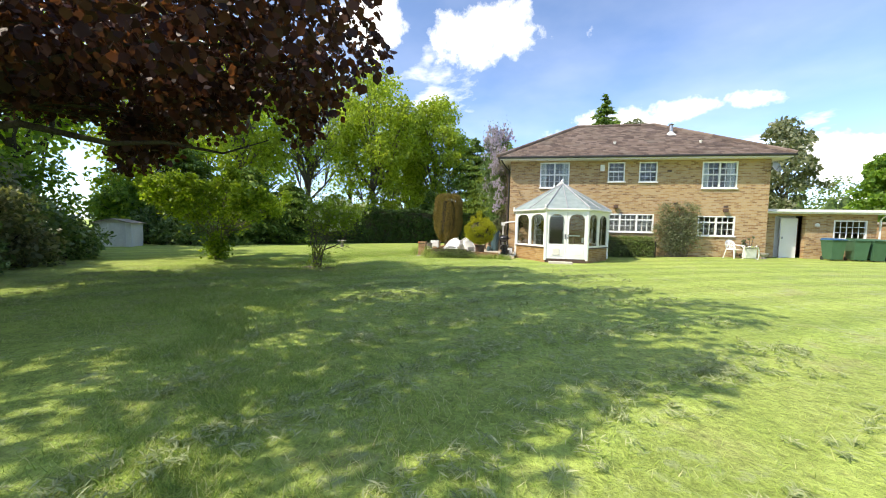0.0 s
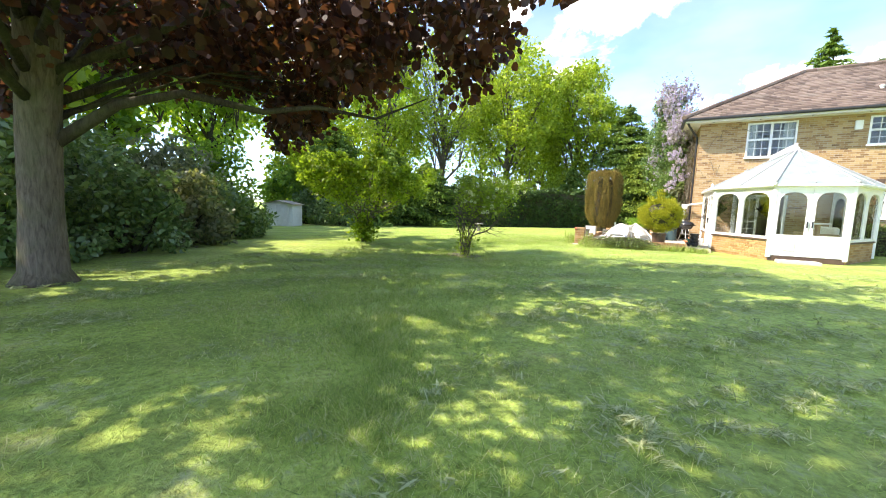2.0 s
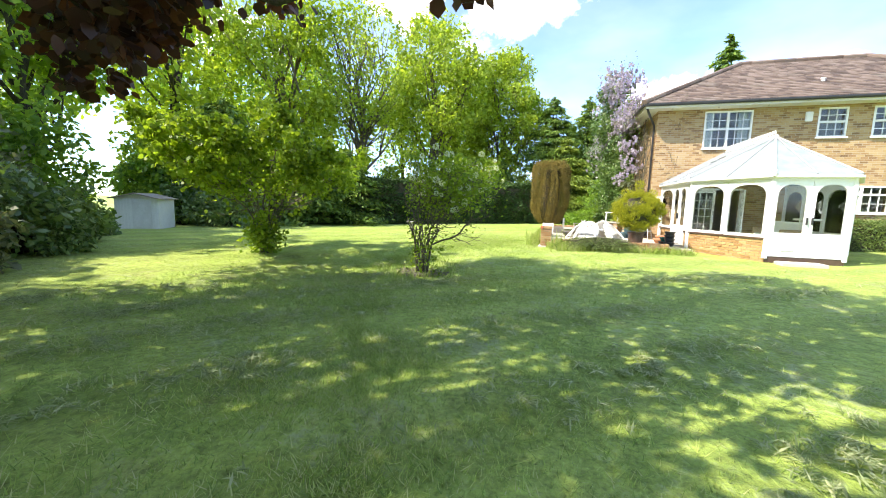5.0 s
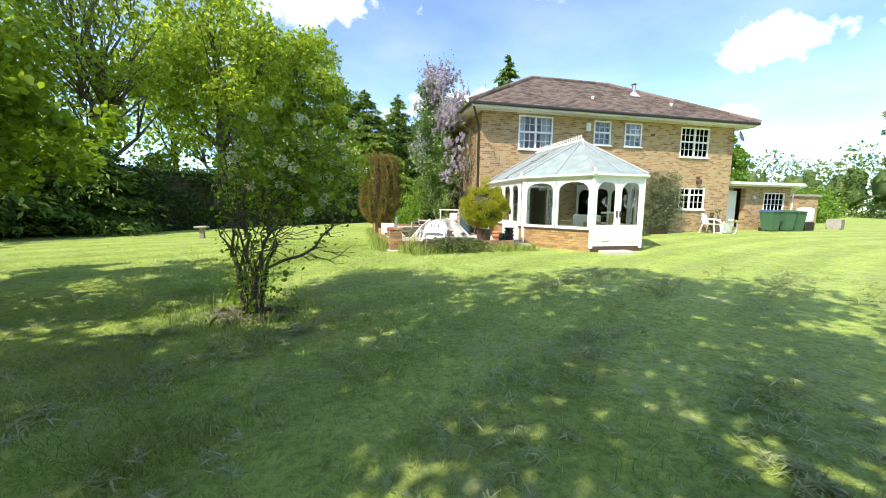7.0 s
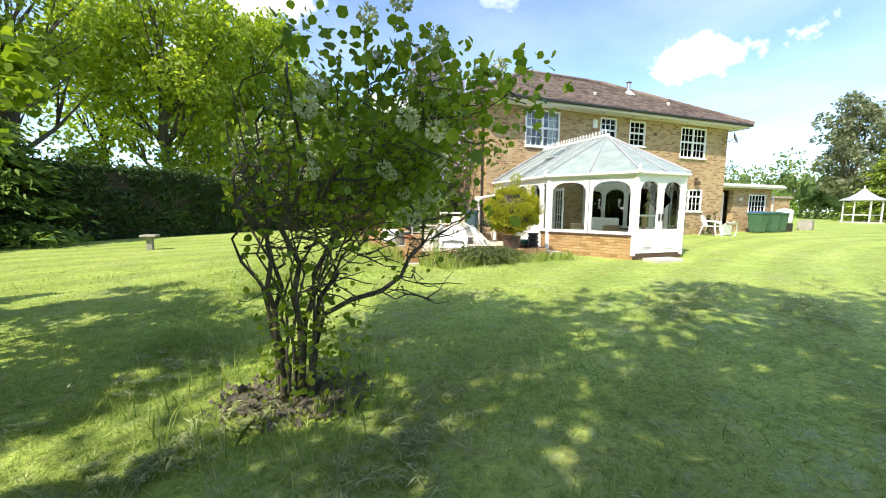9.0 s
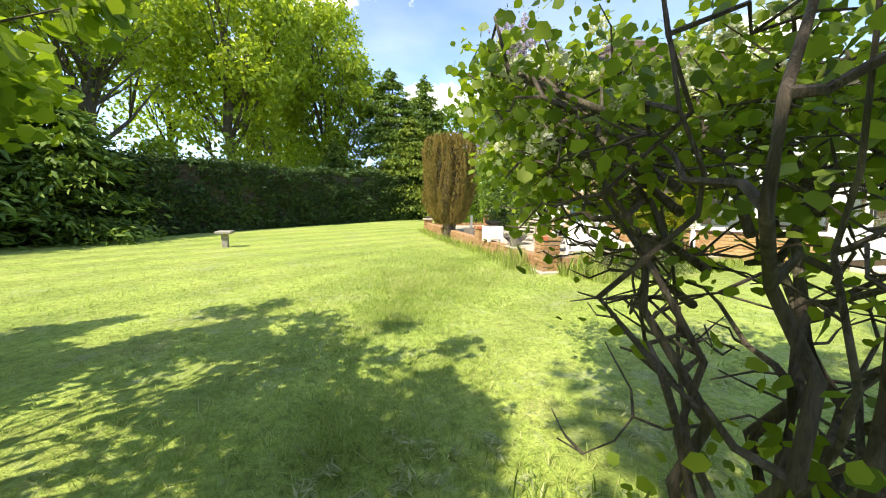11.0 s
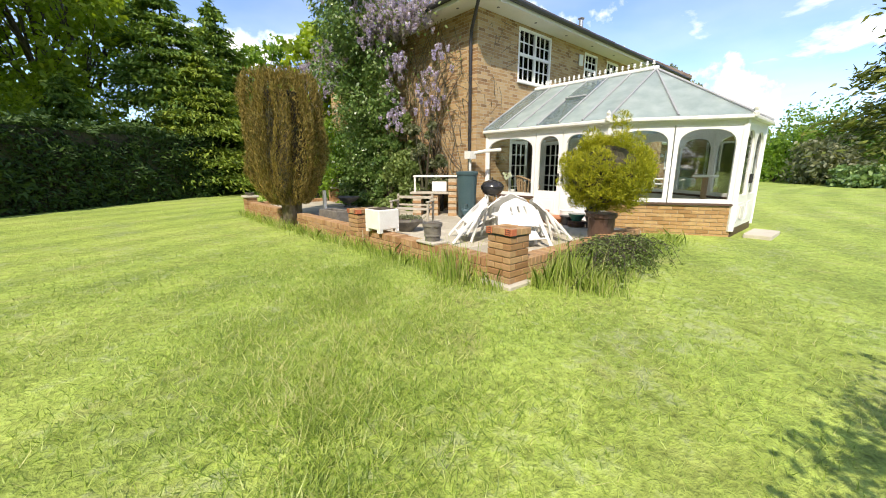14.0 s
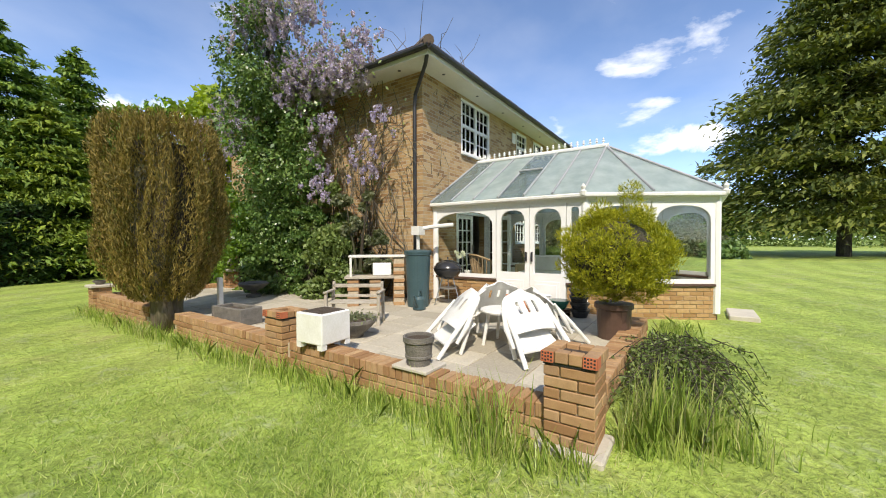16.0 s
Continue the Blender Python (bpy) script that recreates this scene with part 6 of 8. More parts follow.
# trees behind and beside the house
conifer("pine_tree", 8.0, 18.5, 14.5, 3.0, "dark pine behind the house roof", "conifer_leaf", 14000, 0.3, 41, base=0.3)
for k, (x, y, h, lf) in enumerate(((11, 22, 12.5, "grey_leaf"), (3.5, 17, 10.5, "oak_leaf"), (15.5, 21, 11.5, "wood_leaf"), (23, 17.5, 11, "grey_leaf"), (19, 20, 9.5, "wood_leaf"), (28, 14, 7.5, "wood_leaf"), (2, 24, 11, "wood_leaf"))):
    tree("garden_tree", x, y, h, "pale open-crowned tree behind the house" if lf == "grey_leaf" else "leafy tree behind the house", lf, 7500, 0.32, 0.18, 0.2, 0.3, 44, 140 + k, "bark", limbs=14)
# far woods round the grounds
far = thing("far_woodland", pose(0, 0, 0), "distant belt of mixed woodland round the grounds", "woodland", kind="stuff")


def far_belt():
    rng = np.random.default_rng(77)
    cen, rad = [], []
    heart = bmesh.new()
    for k in range(300):
        a = radians(-62 + 152 * (k / 300) + rng.normal(0, 0.6))
        d = rng.uniform(70, 105)
        x, y = 5 + d * math.cos(a), -8 + d * math.sin(a)
        h = rng.uniform(7.5, 12)
        # added leaf-coloured solid lump in each tree, closing gaps in the canopy
        bmesh.ops.create_icosphere(heart, subdivisions=2, radius=1, matrix=Matrix.Translation((x, y, h * 0.46)) @ Matrix.Diagonal((1.0, 1.0, h * 0.28, 1)))
        for z in np.arange(1.2, h, 2.2):
            cen.append((x + rng.normal(0, 1.2), y + rng.normal(0, 1.2), z))
            rad.append(rng.uniform(1.6, 3.0) * (1.1 - 0.4 * z / h))
    for v in heart.verts:
        v.co += Vector((noise.noise(v.co * 0.45), noise.noise(v.co * 0.45 + Vector((9, 0, 0))), noise.noise(v.co * 0.45 + Vector((0, 9, 0))))) * 1.3
    part("inner_growth", heart, M["hazed_leaf"], far, "", True)
    p, d = clumped(rng, cen, rad, 95000, 0.9)
    k = p[:, 2] > 0
    leaves("canopy", p[k], 0.5, M["hazed_leaf"], far, "oval", 3, 0.2, d[k] * 0.5)


far_belt()
conifer("cedar_tree", 31.0, -13.5, 21.0, 9.0, "huge spreading dark conifer at the far side of the lawn", "cedar_leaf", 60000, 0.38, 45, base=0.08, power=0.5, tiers=40)
conifer("cedar_tree", 35.0, -24.0, 19.0, 8.0, "huge spreading dark conifer at the far side of the lawn", "cedar_leaf", 16000, 0.55, 46, base=0.1, power=0.55)
for k, (x, y, rx, ry, h, lf) in enumerate(((27, -5.0, 2.6, 2.2, 3.2, "grey_leaf"), (31, -2, 3, 3, 4.5, "wood_leaf"), (33, 11, 3, 3, 3.4, "wood_leaf"), (23.5, -6.3, 1.5, 1.3, 1.3, "laurel_leaf"), (42, -4, 4, 4, 8, "wood_leaf"))):
    mound("field_shrub", x, y, rx, ry, h, "rounded shrub on the far side of the lawn", lf, 5000, 0.25, 160 + k)


def build_gazebo():
    g = thing("gazebo", pose(46, 9.0, ground(46, 9.0)) @ Matrix.Diagonal((0.72, 0.72, 0.95, 1)), "white open garden pavilion with a grey tiered roof", "gazebo")
    for k in range(8):
        a = 2 * math.pi * k / 8
        part("post", tube(bmesh.new(), [(2 * math.cos(a), 2 * math.sin(a), 0), (2 * math.cos(a), 2 * math.sin(a), 2.3)], 0.08, 8), M["white"], g)
        b = 2 * math.pi * (k + 1) / 8
        if k != 5:
            part("rail", tube(bmesh.new(), [(2 * math.cos(a), 2 * math.sin(a), 0.85), (2 * math.cos(b), 2 * math.sin(b), 0.85)], 0.05, 6), M["white"], g)
    part("roof", lathe(bmesh.new(), ((2.5, 2.35), (2.5, 2.43), (1.5, 2.75), (0.7, 3.2), (0.2, 3.6), (0.05, 3.65)), 8), M["sky_grey"], g)
    part("finial", lathe(bmesh.new(), ((0.05, 3.62), (0.1, 3.72), (0.02, 3.95)), 8), M["white"], g)
    part("floor", lathe(bmesh.new(), ((2.3, 0.0), (2.3, 0.12)), 8), M["concrete"], g)


build_gazebo()
tree("willow_tree", 62.0, 16.6, 17.0, "tall pale grey-green willow beyond the garden pavilion", "grey_leaf", 9000, 0.4, 0.3, 0.1, 0.33, 55, 301, "bark")
conifer("cypress_tree", 56.0, 9.8, 9.5, 4.6, "yellow-green spreading cypress behind the garden pavilion", "cypress_yellow", 9000, 0.5, 302, power=0.6)

# ---- patio ----
PZ = 0.12
WX = -4.6


def place(ob_name, me, parent, m):
    ob = new(ob_name, me)
    ob.parent = parent
    ob.matrix_basis = m
    return ob


def brick_mesh(lx, ly, lz, mat, bevel=0.005):
    me = mesh_of("brick", bx(-lx / 2, lx / 2, -ly / 2, ly / 2, -lz / 2, lz / 2, bevel=bevel))
    me.materials.append(mat)
    return me


BR = {"long": brick_mesh(0.1025, 0.215, 0.065, M["red_brick"]), "cross": brick_mesh(0.215, 0.1025, 0.065, M["red_brick"]),
      "cope": brick_mesh(0.225, 0.065, 0.1025, M["red_brick"], 0.007), "cap": brick_mesh(0.086, 0.086, 0.075, M["red_brick"], 0.006)}


def garden_wall(name, label, axis, fixed, s0, s1, top, low, seed):
    """A low half-brick wall with a soldier coping; axis is the one along which it runs."""
    rng = random.Random(seed)
    t = thing(name, pose(0, 0, 0), label, "garden wall")
    rot = Matrix.Identity(4) if axis == "y" else Matrix.Rotation(radians(90), 4, "Z")

    def at(s, across, z):
        return Matrix.Translation((fixed + across, s, z) if axis == "y" else (s, fixed + across, z)) @ rot

    core = (fixed + 0.012, fixed + 0.2, s0, s1) if axis == "y" else (s0, s1, fixed + 0.012, fixed + 0.2)
    part("wall_core", bx(*core, low - 0.1, top - 0.03), M["mortar"], t)
    s = s0 + 0.036
    while s < s1 - 0.03:
        place("brick", BR["cope"], t, at(s, 0.105 + rng.uniform(-0.004, 0.004), top - 0.051 + rng.uniform(-0.004, 0.004)) @ Matrix.Rotation(rng.uniform(-0.025, 0.025), 4, "Z"))
        s += 0.075
    r, z = 0, top - 0.1025 - 0.0425
    while z > low - 0.04:
        for side in (0.0, 0.165):
            s = s0 + (0.108 if r % 2 else 0.0)
            while s < s1 - 0.12:
                place("brick", BR["long"], t, at(s + 0.1075, 0.05 + side - 0.002 + rng.uniform(-0.002, 0.002), z))
                s += 0.225
        r += 1
        z -= 0.075
    return t


def brick_pier(name, label, x, y, base, courses, cap, seed, stone=False):
    """A square pier of four bricks to a course round a mortar core; x, y: its low corner."""
    rng = random.Random(seed)
    t = thing(name, pose(x, y, base), label, "brick pier", "piers of the garden wall")
    w = 0.3275
    part("pier_core", bx(0.02, w - 0.02, 0.02, w - 0.02, -0.15, courses * 0.075, None), M["mortar"], t)
    for c in range(courses):
        z = 0.0325 + c * 0.075
        spots = (("long", 0.05125, 0.1075), ("cross", 0.1075, w - 0.05125), ("long", w - 0.05125, w - 0.1075), ("cross", w - 0.1075, 0.05125))
        for kind, a, b in spots:
            if c % 2:
                a, b = (w - a, b)
            place("brick", BR[kind], t, Matrix.Translation((a + rng.uniform(-0.002, 0.002), b + rng.uniform(-0.002, 0.002), z)))
    z = courses * 0.075
    if stone:
        part("cap_stone", bx(-0.05, w + 0.05, -0.05, w + 0.05, z, z + 0.06, bevel=0.012), M["concrete"], t, "pale stone cap")
        return t
    if cap:
        m = Matrix.Translation((w / 2, w / 2, z + 0.046)) @ Matrix.Rotation(0.03, 4, "Y")
        for i in range(4):
            for j in range(4):
                if i in (1, 2) and j in (1, 2):
                    continue
                place("brick", BR["cap"], t, m @ Matrix.Translation(((i - 1.5) * 0.09, (j - 1.5) * 0.09, rng.uniform(-0.002, 0.002))))
        for i, j in ((0, 0), (0, 3)):
            face = part("raw_brick_end", bx(-0.004, 0.0, -0.042, 0.042, -0.036, 0.036, m @ Matrix.Translation((-1.5 * 0.09 - 0.0435, (j - 1.5) * 0.09, 0))), M["red_face"], t, "bright red perforated brick end")
            for a in range(4):
                for b in range(3):
                    part("hole", bx(-0.0055, -0.003, -0.006, 0.006, -0.006, 0.006, m @ Matrix.Translation((-1.5 * 0.09 - 0.0435, (j - 1.5) * 0.09 - 0.028 + a * 0.019, -0.022 + b * 0.022 + 0.004 * (a % 2)))), M["black"], face)
        for s in (0,):
            face = part("raw_brick_end", bx(-0.042, 0.042, -0.004, 0.0, -0.036, 0.036, m @ Matrix.Translation((-1.5 * 0.09, -1.5 * 0.09 - 0.0435, 0))), M["red_face"], t)
        part("cap_joint", bx(-0.165, 0.165, -0.165, 0.165, -0.052, -0.04, m), M["black"], t)
        part("cap_fill", bx(-0.1, 0.1, -0.1, 0.1, -0.035, 0.005, m), M["soil"], t, "earth-filled hollow in the cap")
    return t


def build_patio():
    base = tagged(obj("patio_bed", prism(bmesh.new(), [(-4.4, -4.05), (-0.26, -4.05), (-0.26, -0.02), (-0.66, -0.02), (-0.66, 6.15), (-4.4, 6.15)], -0.3, PZ - 0.012), M["mortar"]), "sandy joints between the paving slabs", "patio", kind="structure")
    meshes = []
    for w, d in ((0.6, 0.6), (0.6, 0.45), (0.45, 0.45), (0.45, 0.6)):
        me = mesh_of("slab", bx(-w / 2 + 0.006, w / 2 - 0.006, -d / 2 + 0.006, d / 2 - 0.006, -0.03, 0.0, bevel=0.006))
        me.materials.append(M["slab"])
        meshes.append((w, d, me))
    rng = random.Random(2)
    y, k = -4.02, 0
    while y < 6.0:
        d = 0.6 if k % 2 else 0.45
        x = -4.38
        xe = -0.28 if y < -0.5 else -0.68
        j = k
        while x < xe - 0.2:
            w = 0.6 if j % 3 else 0.45
            if x + w > xe:
                w = xe - x
            pick = min(meshes, key=lambda q: abs(q[0] - w) + abs(q[1] - d))
            ob = place("slab", pick[2], base, Matrix.Translation((x + w / 2, y + d / 2, PZ + rng.uniform(-0.004, 0.004))) @ Matrix.Rotation(rng.uniform(-0.006, 0.006), 4, "X") @ Matrix.Diagonal((w / pick[0], 1, 1, 1)))
            x += w
            j += 1
        y += d
        k += 1
    brick_pier("brick_pier", "square tan brick pier with a loose perforated cap course", WX, -4.37, 0.04, 7, True, 3)
    pl = thing("pier_plinth", pose(WX, -4.37, -0.05), "pale cracked concrete foot under the brick pier", "plinth")
    part("plinth", bx(-0.06, 0.34, -0.06, 0.38, 0.0, 0.088, bevel=0.015), M["concrete"], pl)
    brick_pier("brick_pier", "square tan brick pier midway along the garden wall", WX, -1.05, -0.1, 8, True, 4)
    brick_pier("brick_pier", "tan brick pier with a stone cap at the wall end", WX, 5.95, -0.15, 7, False, 5, True)
    garden_wall("garden_wall", "low tan brick wall with soldier coping edging the patio", "y", WX + 0.06, -4.03, -1.06, 0.26, 0.0, 6)
    garden_wall("garden_wall", "low tan brick wall with soldier coping edging the patio", "y", WX + 0.06, -0.71, 1.95, 0.25, -0.08, 7)
    garden_wall("garden_wall", "low tan brick wall beyond the clipped yew", "y", WX + 0.06, 3.0, 5.94, 0.25, -0.12, 8)
    garden_wall("garden_wall", "low tan brick return wall behind the dark creeping shrub", "x", -4.3, -4.26, -0.95, 0.26, 0.02, 9)
    garden_wall("garden_wall", "low tan brick wall at the back of the patio", "x", 6.02, -4.26, -1.9, 0.22, -0.12, 10)


build_patio()


def turned_pot(name, label, x, y, z, prof, mat, soil=None, category="plant pot", seg=22):
    p = thing(name, pose(x, y, z), label, category)
    part("pot", lathe(bmesh.new(), prof, seg), M[mat], p, smooth=False)
    if soil:
        part("soil", lathe(bmesh.new(), ((0.0, soil[1] - 0.02), (soil[0], soil[1])), seg), M["soil"], p)
    return p


def resin_chair(name, m, label):
    """A moulded white garden chair with a slatted back, arms and splayed legs."""
    c = thing(name, m, label, "garden chair", "tipped garden chairs")
    bm = bmesh.new()
    box(bm, -0.24, 0.24, -0.22, 0.24, 0.41, 0.435, None, 0.01)
    for k in range(5):
        box(bm, -0.2 + k * 0.09, -0.155 + k * 0.09, -0.2, 0.2, 0.434, 0.442)
    part("seat", bm, M["resin"], c)
    bm = bmesh.new()
    n, rows = 12, 8
    grid = []
    for j in range(rows + 1):
        f = j / rows
        wdt = 0.25 * (1.0 if f < 0.6 else math.sqrt(max(0.0, 1 - ((f - 0.6) / 0.42) ** 2)))
        grid.append([(-wdt + 2 * wdt * i / n, 0.22 + 0.16 * f + 0.05 * (1 - ((i / n) * 2 - 1) ** 2), 0.43 + 0.47 * f) for i in range(n + 1)])
    fr = [[bm.verts.new(p) for p in row] for row in grid]
    bk = [[bm.verts.new((p[0], p[1] + 0.012, p[2] - 0.003)) for p in row] for row in grid]
    for j in range(rows):
        for i in range(n):
            if i in (2, 4, 7, 9) and 1 <= j <= 5:
                continue
            bm.faces.new((fr[j][i], fr[j][i + 1], fr[j + 1][i + 1], fr[j + 1][i]))
            bm.faces.new((bk[j][i + 1], bk[j][i], bk[j + 1][i], bk[j + 1][i + 1]))
    part("backrest", bm, M["resin"], c)
    for sx in (-1, 1):
        part("armrest", tube(bmesh.new(), [(sx * 0.27, -0.24, 0.62), (sx * 0.29, -0.05, 0.64), (sx * 0.28, 0.2, 0.64), (sx * 0.24, 0.33, 0.66)], [0.02, 0.028, 0.028, 0.02], 8), M["resin"], c)
        part("leg", tube(bmesh.new(), [(sx * 0.29, -0.3, 0), (sx * 0.26, -0.23, 0.42), (sx * 0.27, -0.24, 0.62)], [0.022, 0.026, 0.02], 8), M["resin"], c)
        part("leg", tube(bmesh.new(), [(sx * 0.29, 0.34, 0), (sx * 0.24, 0.24, 0.43)], [0.022, 0.026], 8), M["resin"], c)
    return c


def folded_chair(name, m, label):
    """A folding resin chair, closed: rounded slotted back, long rails, seat and front legs folded in."""
    c = thing(name, m, label, "garden chair", "leaning folded chairs")
    bm = bmesh.new()
    n, rows = 16, 10
    fr, bk = [], []
    for j in range(rows + 1):
        f = j / rows
        wdt = 0.25 * ((0.86 + 0.14 * f / 0.5) if f < 0.5 else math.sqrt(max(0.0, 1 - ((f - 0.5) / 0.515) ** 2.4)))
        z = 0.36 + 0.49 * f
        row = [(-wdt + 2 * wdt * i / n, 0.05 * (1 - ((i / n) * 2 - 1) ** 2) + 0.02 * f, z) for i in range(n + 1)]
        fr.append([bm.verts.new(p) for p in row])
        bk.append([bm.verts.new((p[0], p[1] + 0.014, p[2])) for p in row])
    solid = lambda i, j: not (i in (5, 8, 11) and 4 <= j <= 6)
    for j in range(rows):
        for i in range(n):
            if not solid(i, j):
                continue
            bm.faces.new((fr[j][i], fr[j][i + 1], fr[j + 1][i + 1], fr[j + 1][i]))
            bm.faces.new((bk[j][i + 1], bk[j][i], bk[j + 1][i], bk[j + 1][i + 1]))
    for j in range(rows):
        bm.faces.new((fr[j][0], fr[j + 1][0], bk[j + 1][0], bk[j][0]))
        bm.faces.new((fr[j][n], bk[j][n], bk[j + 1][n], fr[j + 1][n]))
    for i in range(n):
        bm.faces.new((fr[rows][i], fr[rows][i + 1], bk[rows][i + 1], bk[rows][i]))
        bm.faces.new((fr[0][i], bk[0][i], bk[0][i + 1], fr[0][i + 1]))
    part("backrest", bm, M["resin"], c, "rounded back with slots")
    bm = bmesh.new()
    box(bm, -0.2, 0.2, -0.012, 0.012, -0.2, 0.2, Matrix.Translation((0, -0.075, 0.36)) @ Matrix.Rotation(radians(14), 4, "X"), 0.008)
    part("seat", bm, M["resin"], c)
    for sx in (-1, 1):
        part("leg", tube(bmesh.new(), [(sx * 0.29, 0.0, 0), (sx * 0.255, 0.02, 0.3), (sx * 0.235, 0.03, 0.62)], [0.02, 0.024, 0.018], 8), M["resin"], c)
        part("leg", tube(bmesh.new(), [(sx * 0.2, -0.2, 0.2), (sx * 0.225, -0.1, 0.4), (sx * 0.225, 0.0, 0.6)], [0.02, 0.022, 0.016], 8), M["resin"], c)
        part("armrest", tube(bmesh.new(), [(sx * 0.265, -0.06, 0.25), (sx * 0.275, -0.02, 0.45), (sx * 0.25, 0.03, 0.66)], [0.018, 0.026, 0.016], 8), M["resin"], c)
    part("crossbar", tube(bmesh.new(), [(-0.27, 0.01, 0.16), (0.27, 0.01, 0.16)], 0.014, 6), M["resin"], c)
    return c


def patio_things():
    # folded chairs leaning on the table from all round
    tip = "sun-bleached white resin chair folded and leaning on a table"
    for x, y, rx, rz in ((-3.62, -2.36, 44, 53), (-3.3, -3.7, 43, 153), (-2.25, -2.45, 40, -48), (-2.08, -3.52, 46, -127), (-2.75, -2.05, 45, 12)):
        folded_chair("folding_chair", pose(x, y, PZ + 0.016, rx, 0, rz) @ Matrix.Diagonal((1.24, 1.1, 1.02, 1)), tip)
    tb = thing("resin_table", pose(-2.87, -2.95, PZ, 0, 0, 20) @ Matrix.Diagonal((0.72, 0.72, 0.82, 1)), "round white resin garden table amid leaning folded chairs", "table")
    bm = lathe(bmesh.new(), ((0.36, 0.5), (0.39, 0.49), (0.4, 0.51), (0.39, 0.525), (0.36, 0.525)), 26)
    for k in range(14):
        a = k * math.pi / 7
        box(bm, 0.06, 0.365, -0.028, 0.028, 0.508, 0.52, Matrix.Rotation(a, 4, "Z"))
    lathe(bm, ((0.0, 0.5), (0.09, 0.5), (0.09, 0.526), (0.0, 0.526)), 14)
    part("tabletop", bm, M["resin"], tb, "slatted round top")
    for k in range(4):
        a = k * math.pi / 2 + 0.4
        part("leg", tube(bmesh.new(), [(0.36 * math.cos(a), 0.36 * math.sin(a), 0), (0.26 * math.cos(a), 0.26 * math.sin(a), 0.5)], [0.025, 0.035], 8), M["resin"], tb)
    # white square planter on the wall
    pl = thing("square_planter", pose(-4.42, -1.55, 0.262, 0, 0, 3), "white square planter with corner feet standing on the wall", "planter")
    bm = bx(-0.2, 0.2, -0.2, 0.2, 0.05, 0.37, bevel=0.012)
    for a in (-0.16, 0.16):
        for b in (-0.16, 0.16):
            box(bm, a - 0.035, a + 0.035, b - 0.035, b + 0.035, 0.0, 0.06)
    part("box", bm, M["resin"], pl)
    part("soil", bx(-0.16, 0.16, -0.16, 0.16, 0.368, 0.376), M["soil"], pl)
    # wooden half-barrel pot on a slab on the wall
    sl = thing("loose_slab", pose(-4.42, -2.85, 0.262), "loose paving offcut lying on the wall", "slab")
    part("slab", bx(-0.15, 0.16, -0.19, 0.19, 0, 0.03, bevel=0.006), M["concrete"], sl)
    bp = thing("bucket_pot", pose(-4.42, -2.85, 0.292), "weathered stone bucket-shaped planter with moulded bands", "plant pot")
    part("pot", lathe(bmesh.new(), ((0.105, 0.0), (0.11, 0.06), (0.122, 0.065), (0.122, 0.085), (0.115, 0.09), (0.128, 0.2), (0.14, 0.205), (0.14, 0.25), (0.12, 0.25), (0.115, 0.22)), 24), M["stone_dark"], bp)
    part("soil", lathe(bmesh.new(), ((0.0, 0.22), (0.118, 0.225)), 20), M["soil"], bp)
    # wide mossy bowl
    bw = thing("stone_bowl", pose(-3.62, -1.12, PZ), "wide dark bowl planter with a moss-grown rim", "planter")
    part("bowl", lathe(bmesh.new(), ((0.14, 0.0), (0.15, 0.04), (0.26, 0.14), (0.31, 0.2), (0.31, 0.24), (0.27, 0.24), (0.25, 0.2)), 26), M["stone_dark"], bw)
    part("moss", lathe(bmesh.new(), ((0.0, 0.25), (0.18, 0.245), (0.27, 0.215)), 20), M["soil"], bw)
    rg = np.random.default_rng(4)
    leaves("moss_tufts", np.column_stack([rg.normal(0, 0.14, (500, 2)), 0.24 + rg.random(500) * 0.04]), 0.035, M["grey_leaf"], bw, "oval", 3, -0.5)
    # low wooden bench
    be = thing("wooden_bench", pose(-3.05, -0.55, PZ, 0, 0, -58) @ Matrix.Diagonal((0.72, 0.8, 0.8, 1)), "small weathered pale wooden garden bench", "bench")
    for k in range(4):
        part("seat_slat", bx(-0.55, 0.55, -0.2 + k * 0.11, -0.11 + k * 0.11, 0.40, 0.425, bevel=0.005), M["oldwood"], be)
    for sx in (-0.55, 0.55):
        for sy in (-0.2, 0.22):
            part("leg", bx(sx - 0.03, sx + 0.03, sy - 0.03, sy + 0.03, 0, 0.6, bevel=0.006), M["oldwood"], be)
        part("armrest", bx(sx - 0.045, sx + 0.045, -0.26, 0.27, 0.6, 0.63, bevel=0.006), M["oldwood"], be)
    part("back_rail", bx(-0.55, 0.55, 0.2, 0.245, 0.66, 0.73, bevel=0.006), M["oldwood"], be)
    part("back_rail", bx(-0.55, 0.55, 0.2, 0.245, 0.47, 0.52, bevel=0.006), M["oldwood"], be)
    for sx in (-0.53, 0.53):
        part("back_post", bx(sx - 0.03, sx + 0.03, 0.2, 0.245, 0.6, 0.78, bevel=0.006), M["oldwood"], be)
    # stone trough and white post
    tr = thing("stone_trough", pose(-4.02, 1.05, PZ, 0, 0, 4) @ Matrix.Diagonal((0.9, 0.85, 0.85, 1)), "rough stone-faced rectangular trough planter", "trough")
    bm = bmesh.new()
    for a, b, c, d in ((-0.2, 0.2, -0.45, -0.38), (-0.2, 0.2, 0.38, 0.45), (-0.2, -0.14, -0.38, 0.38), (0.14, 0.2, -0.38, 0.38)):
        box(bm, a, b, c, d, 0, 0.3, None, 0.01)
    part("trough", bm, M["stone_dark"], tr)
    part("soil", bx(-0.139, 0.139, -0.379, 0.379, 0.02, 0.24), M["soil"], tr)
    po = thing("white_post", pose(-3.75, 2.15, PZ), "short white square garden post", "post")
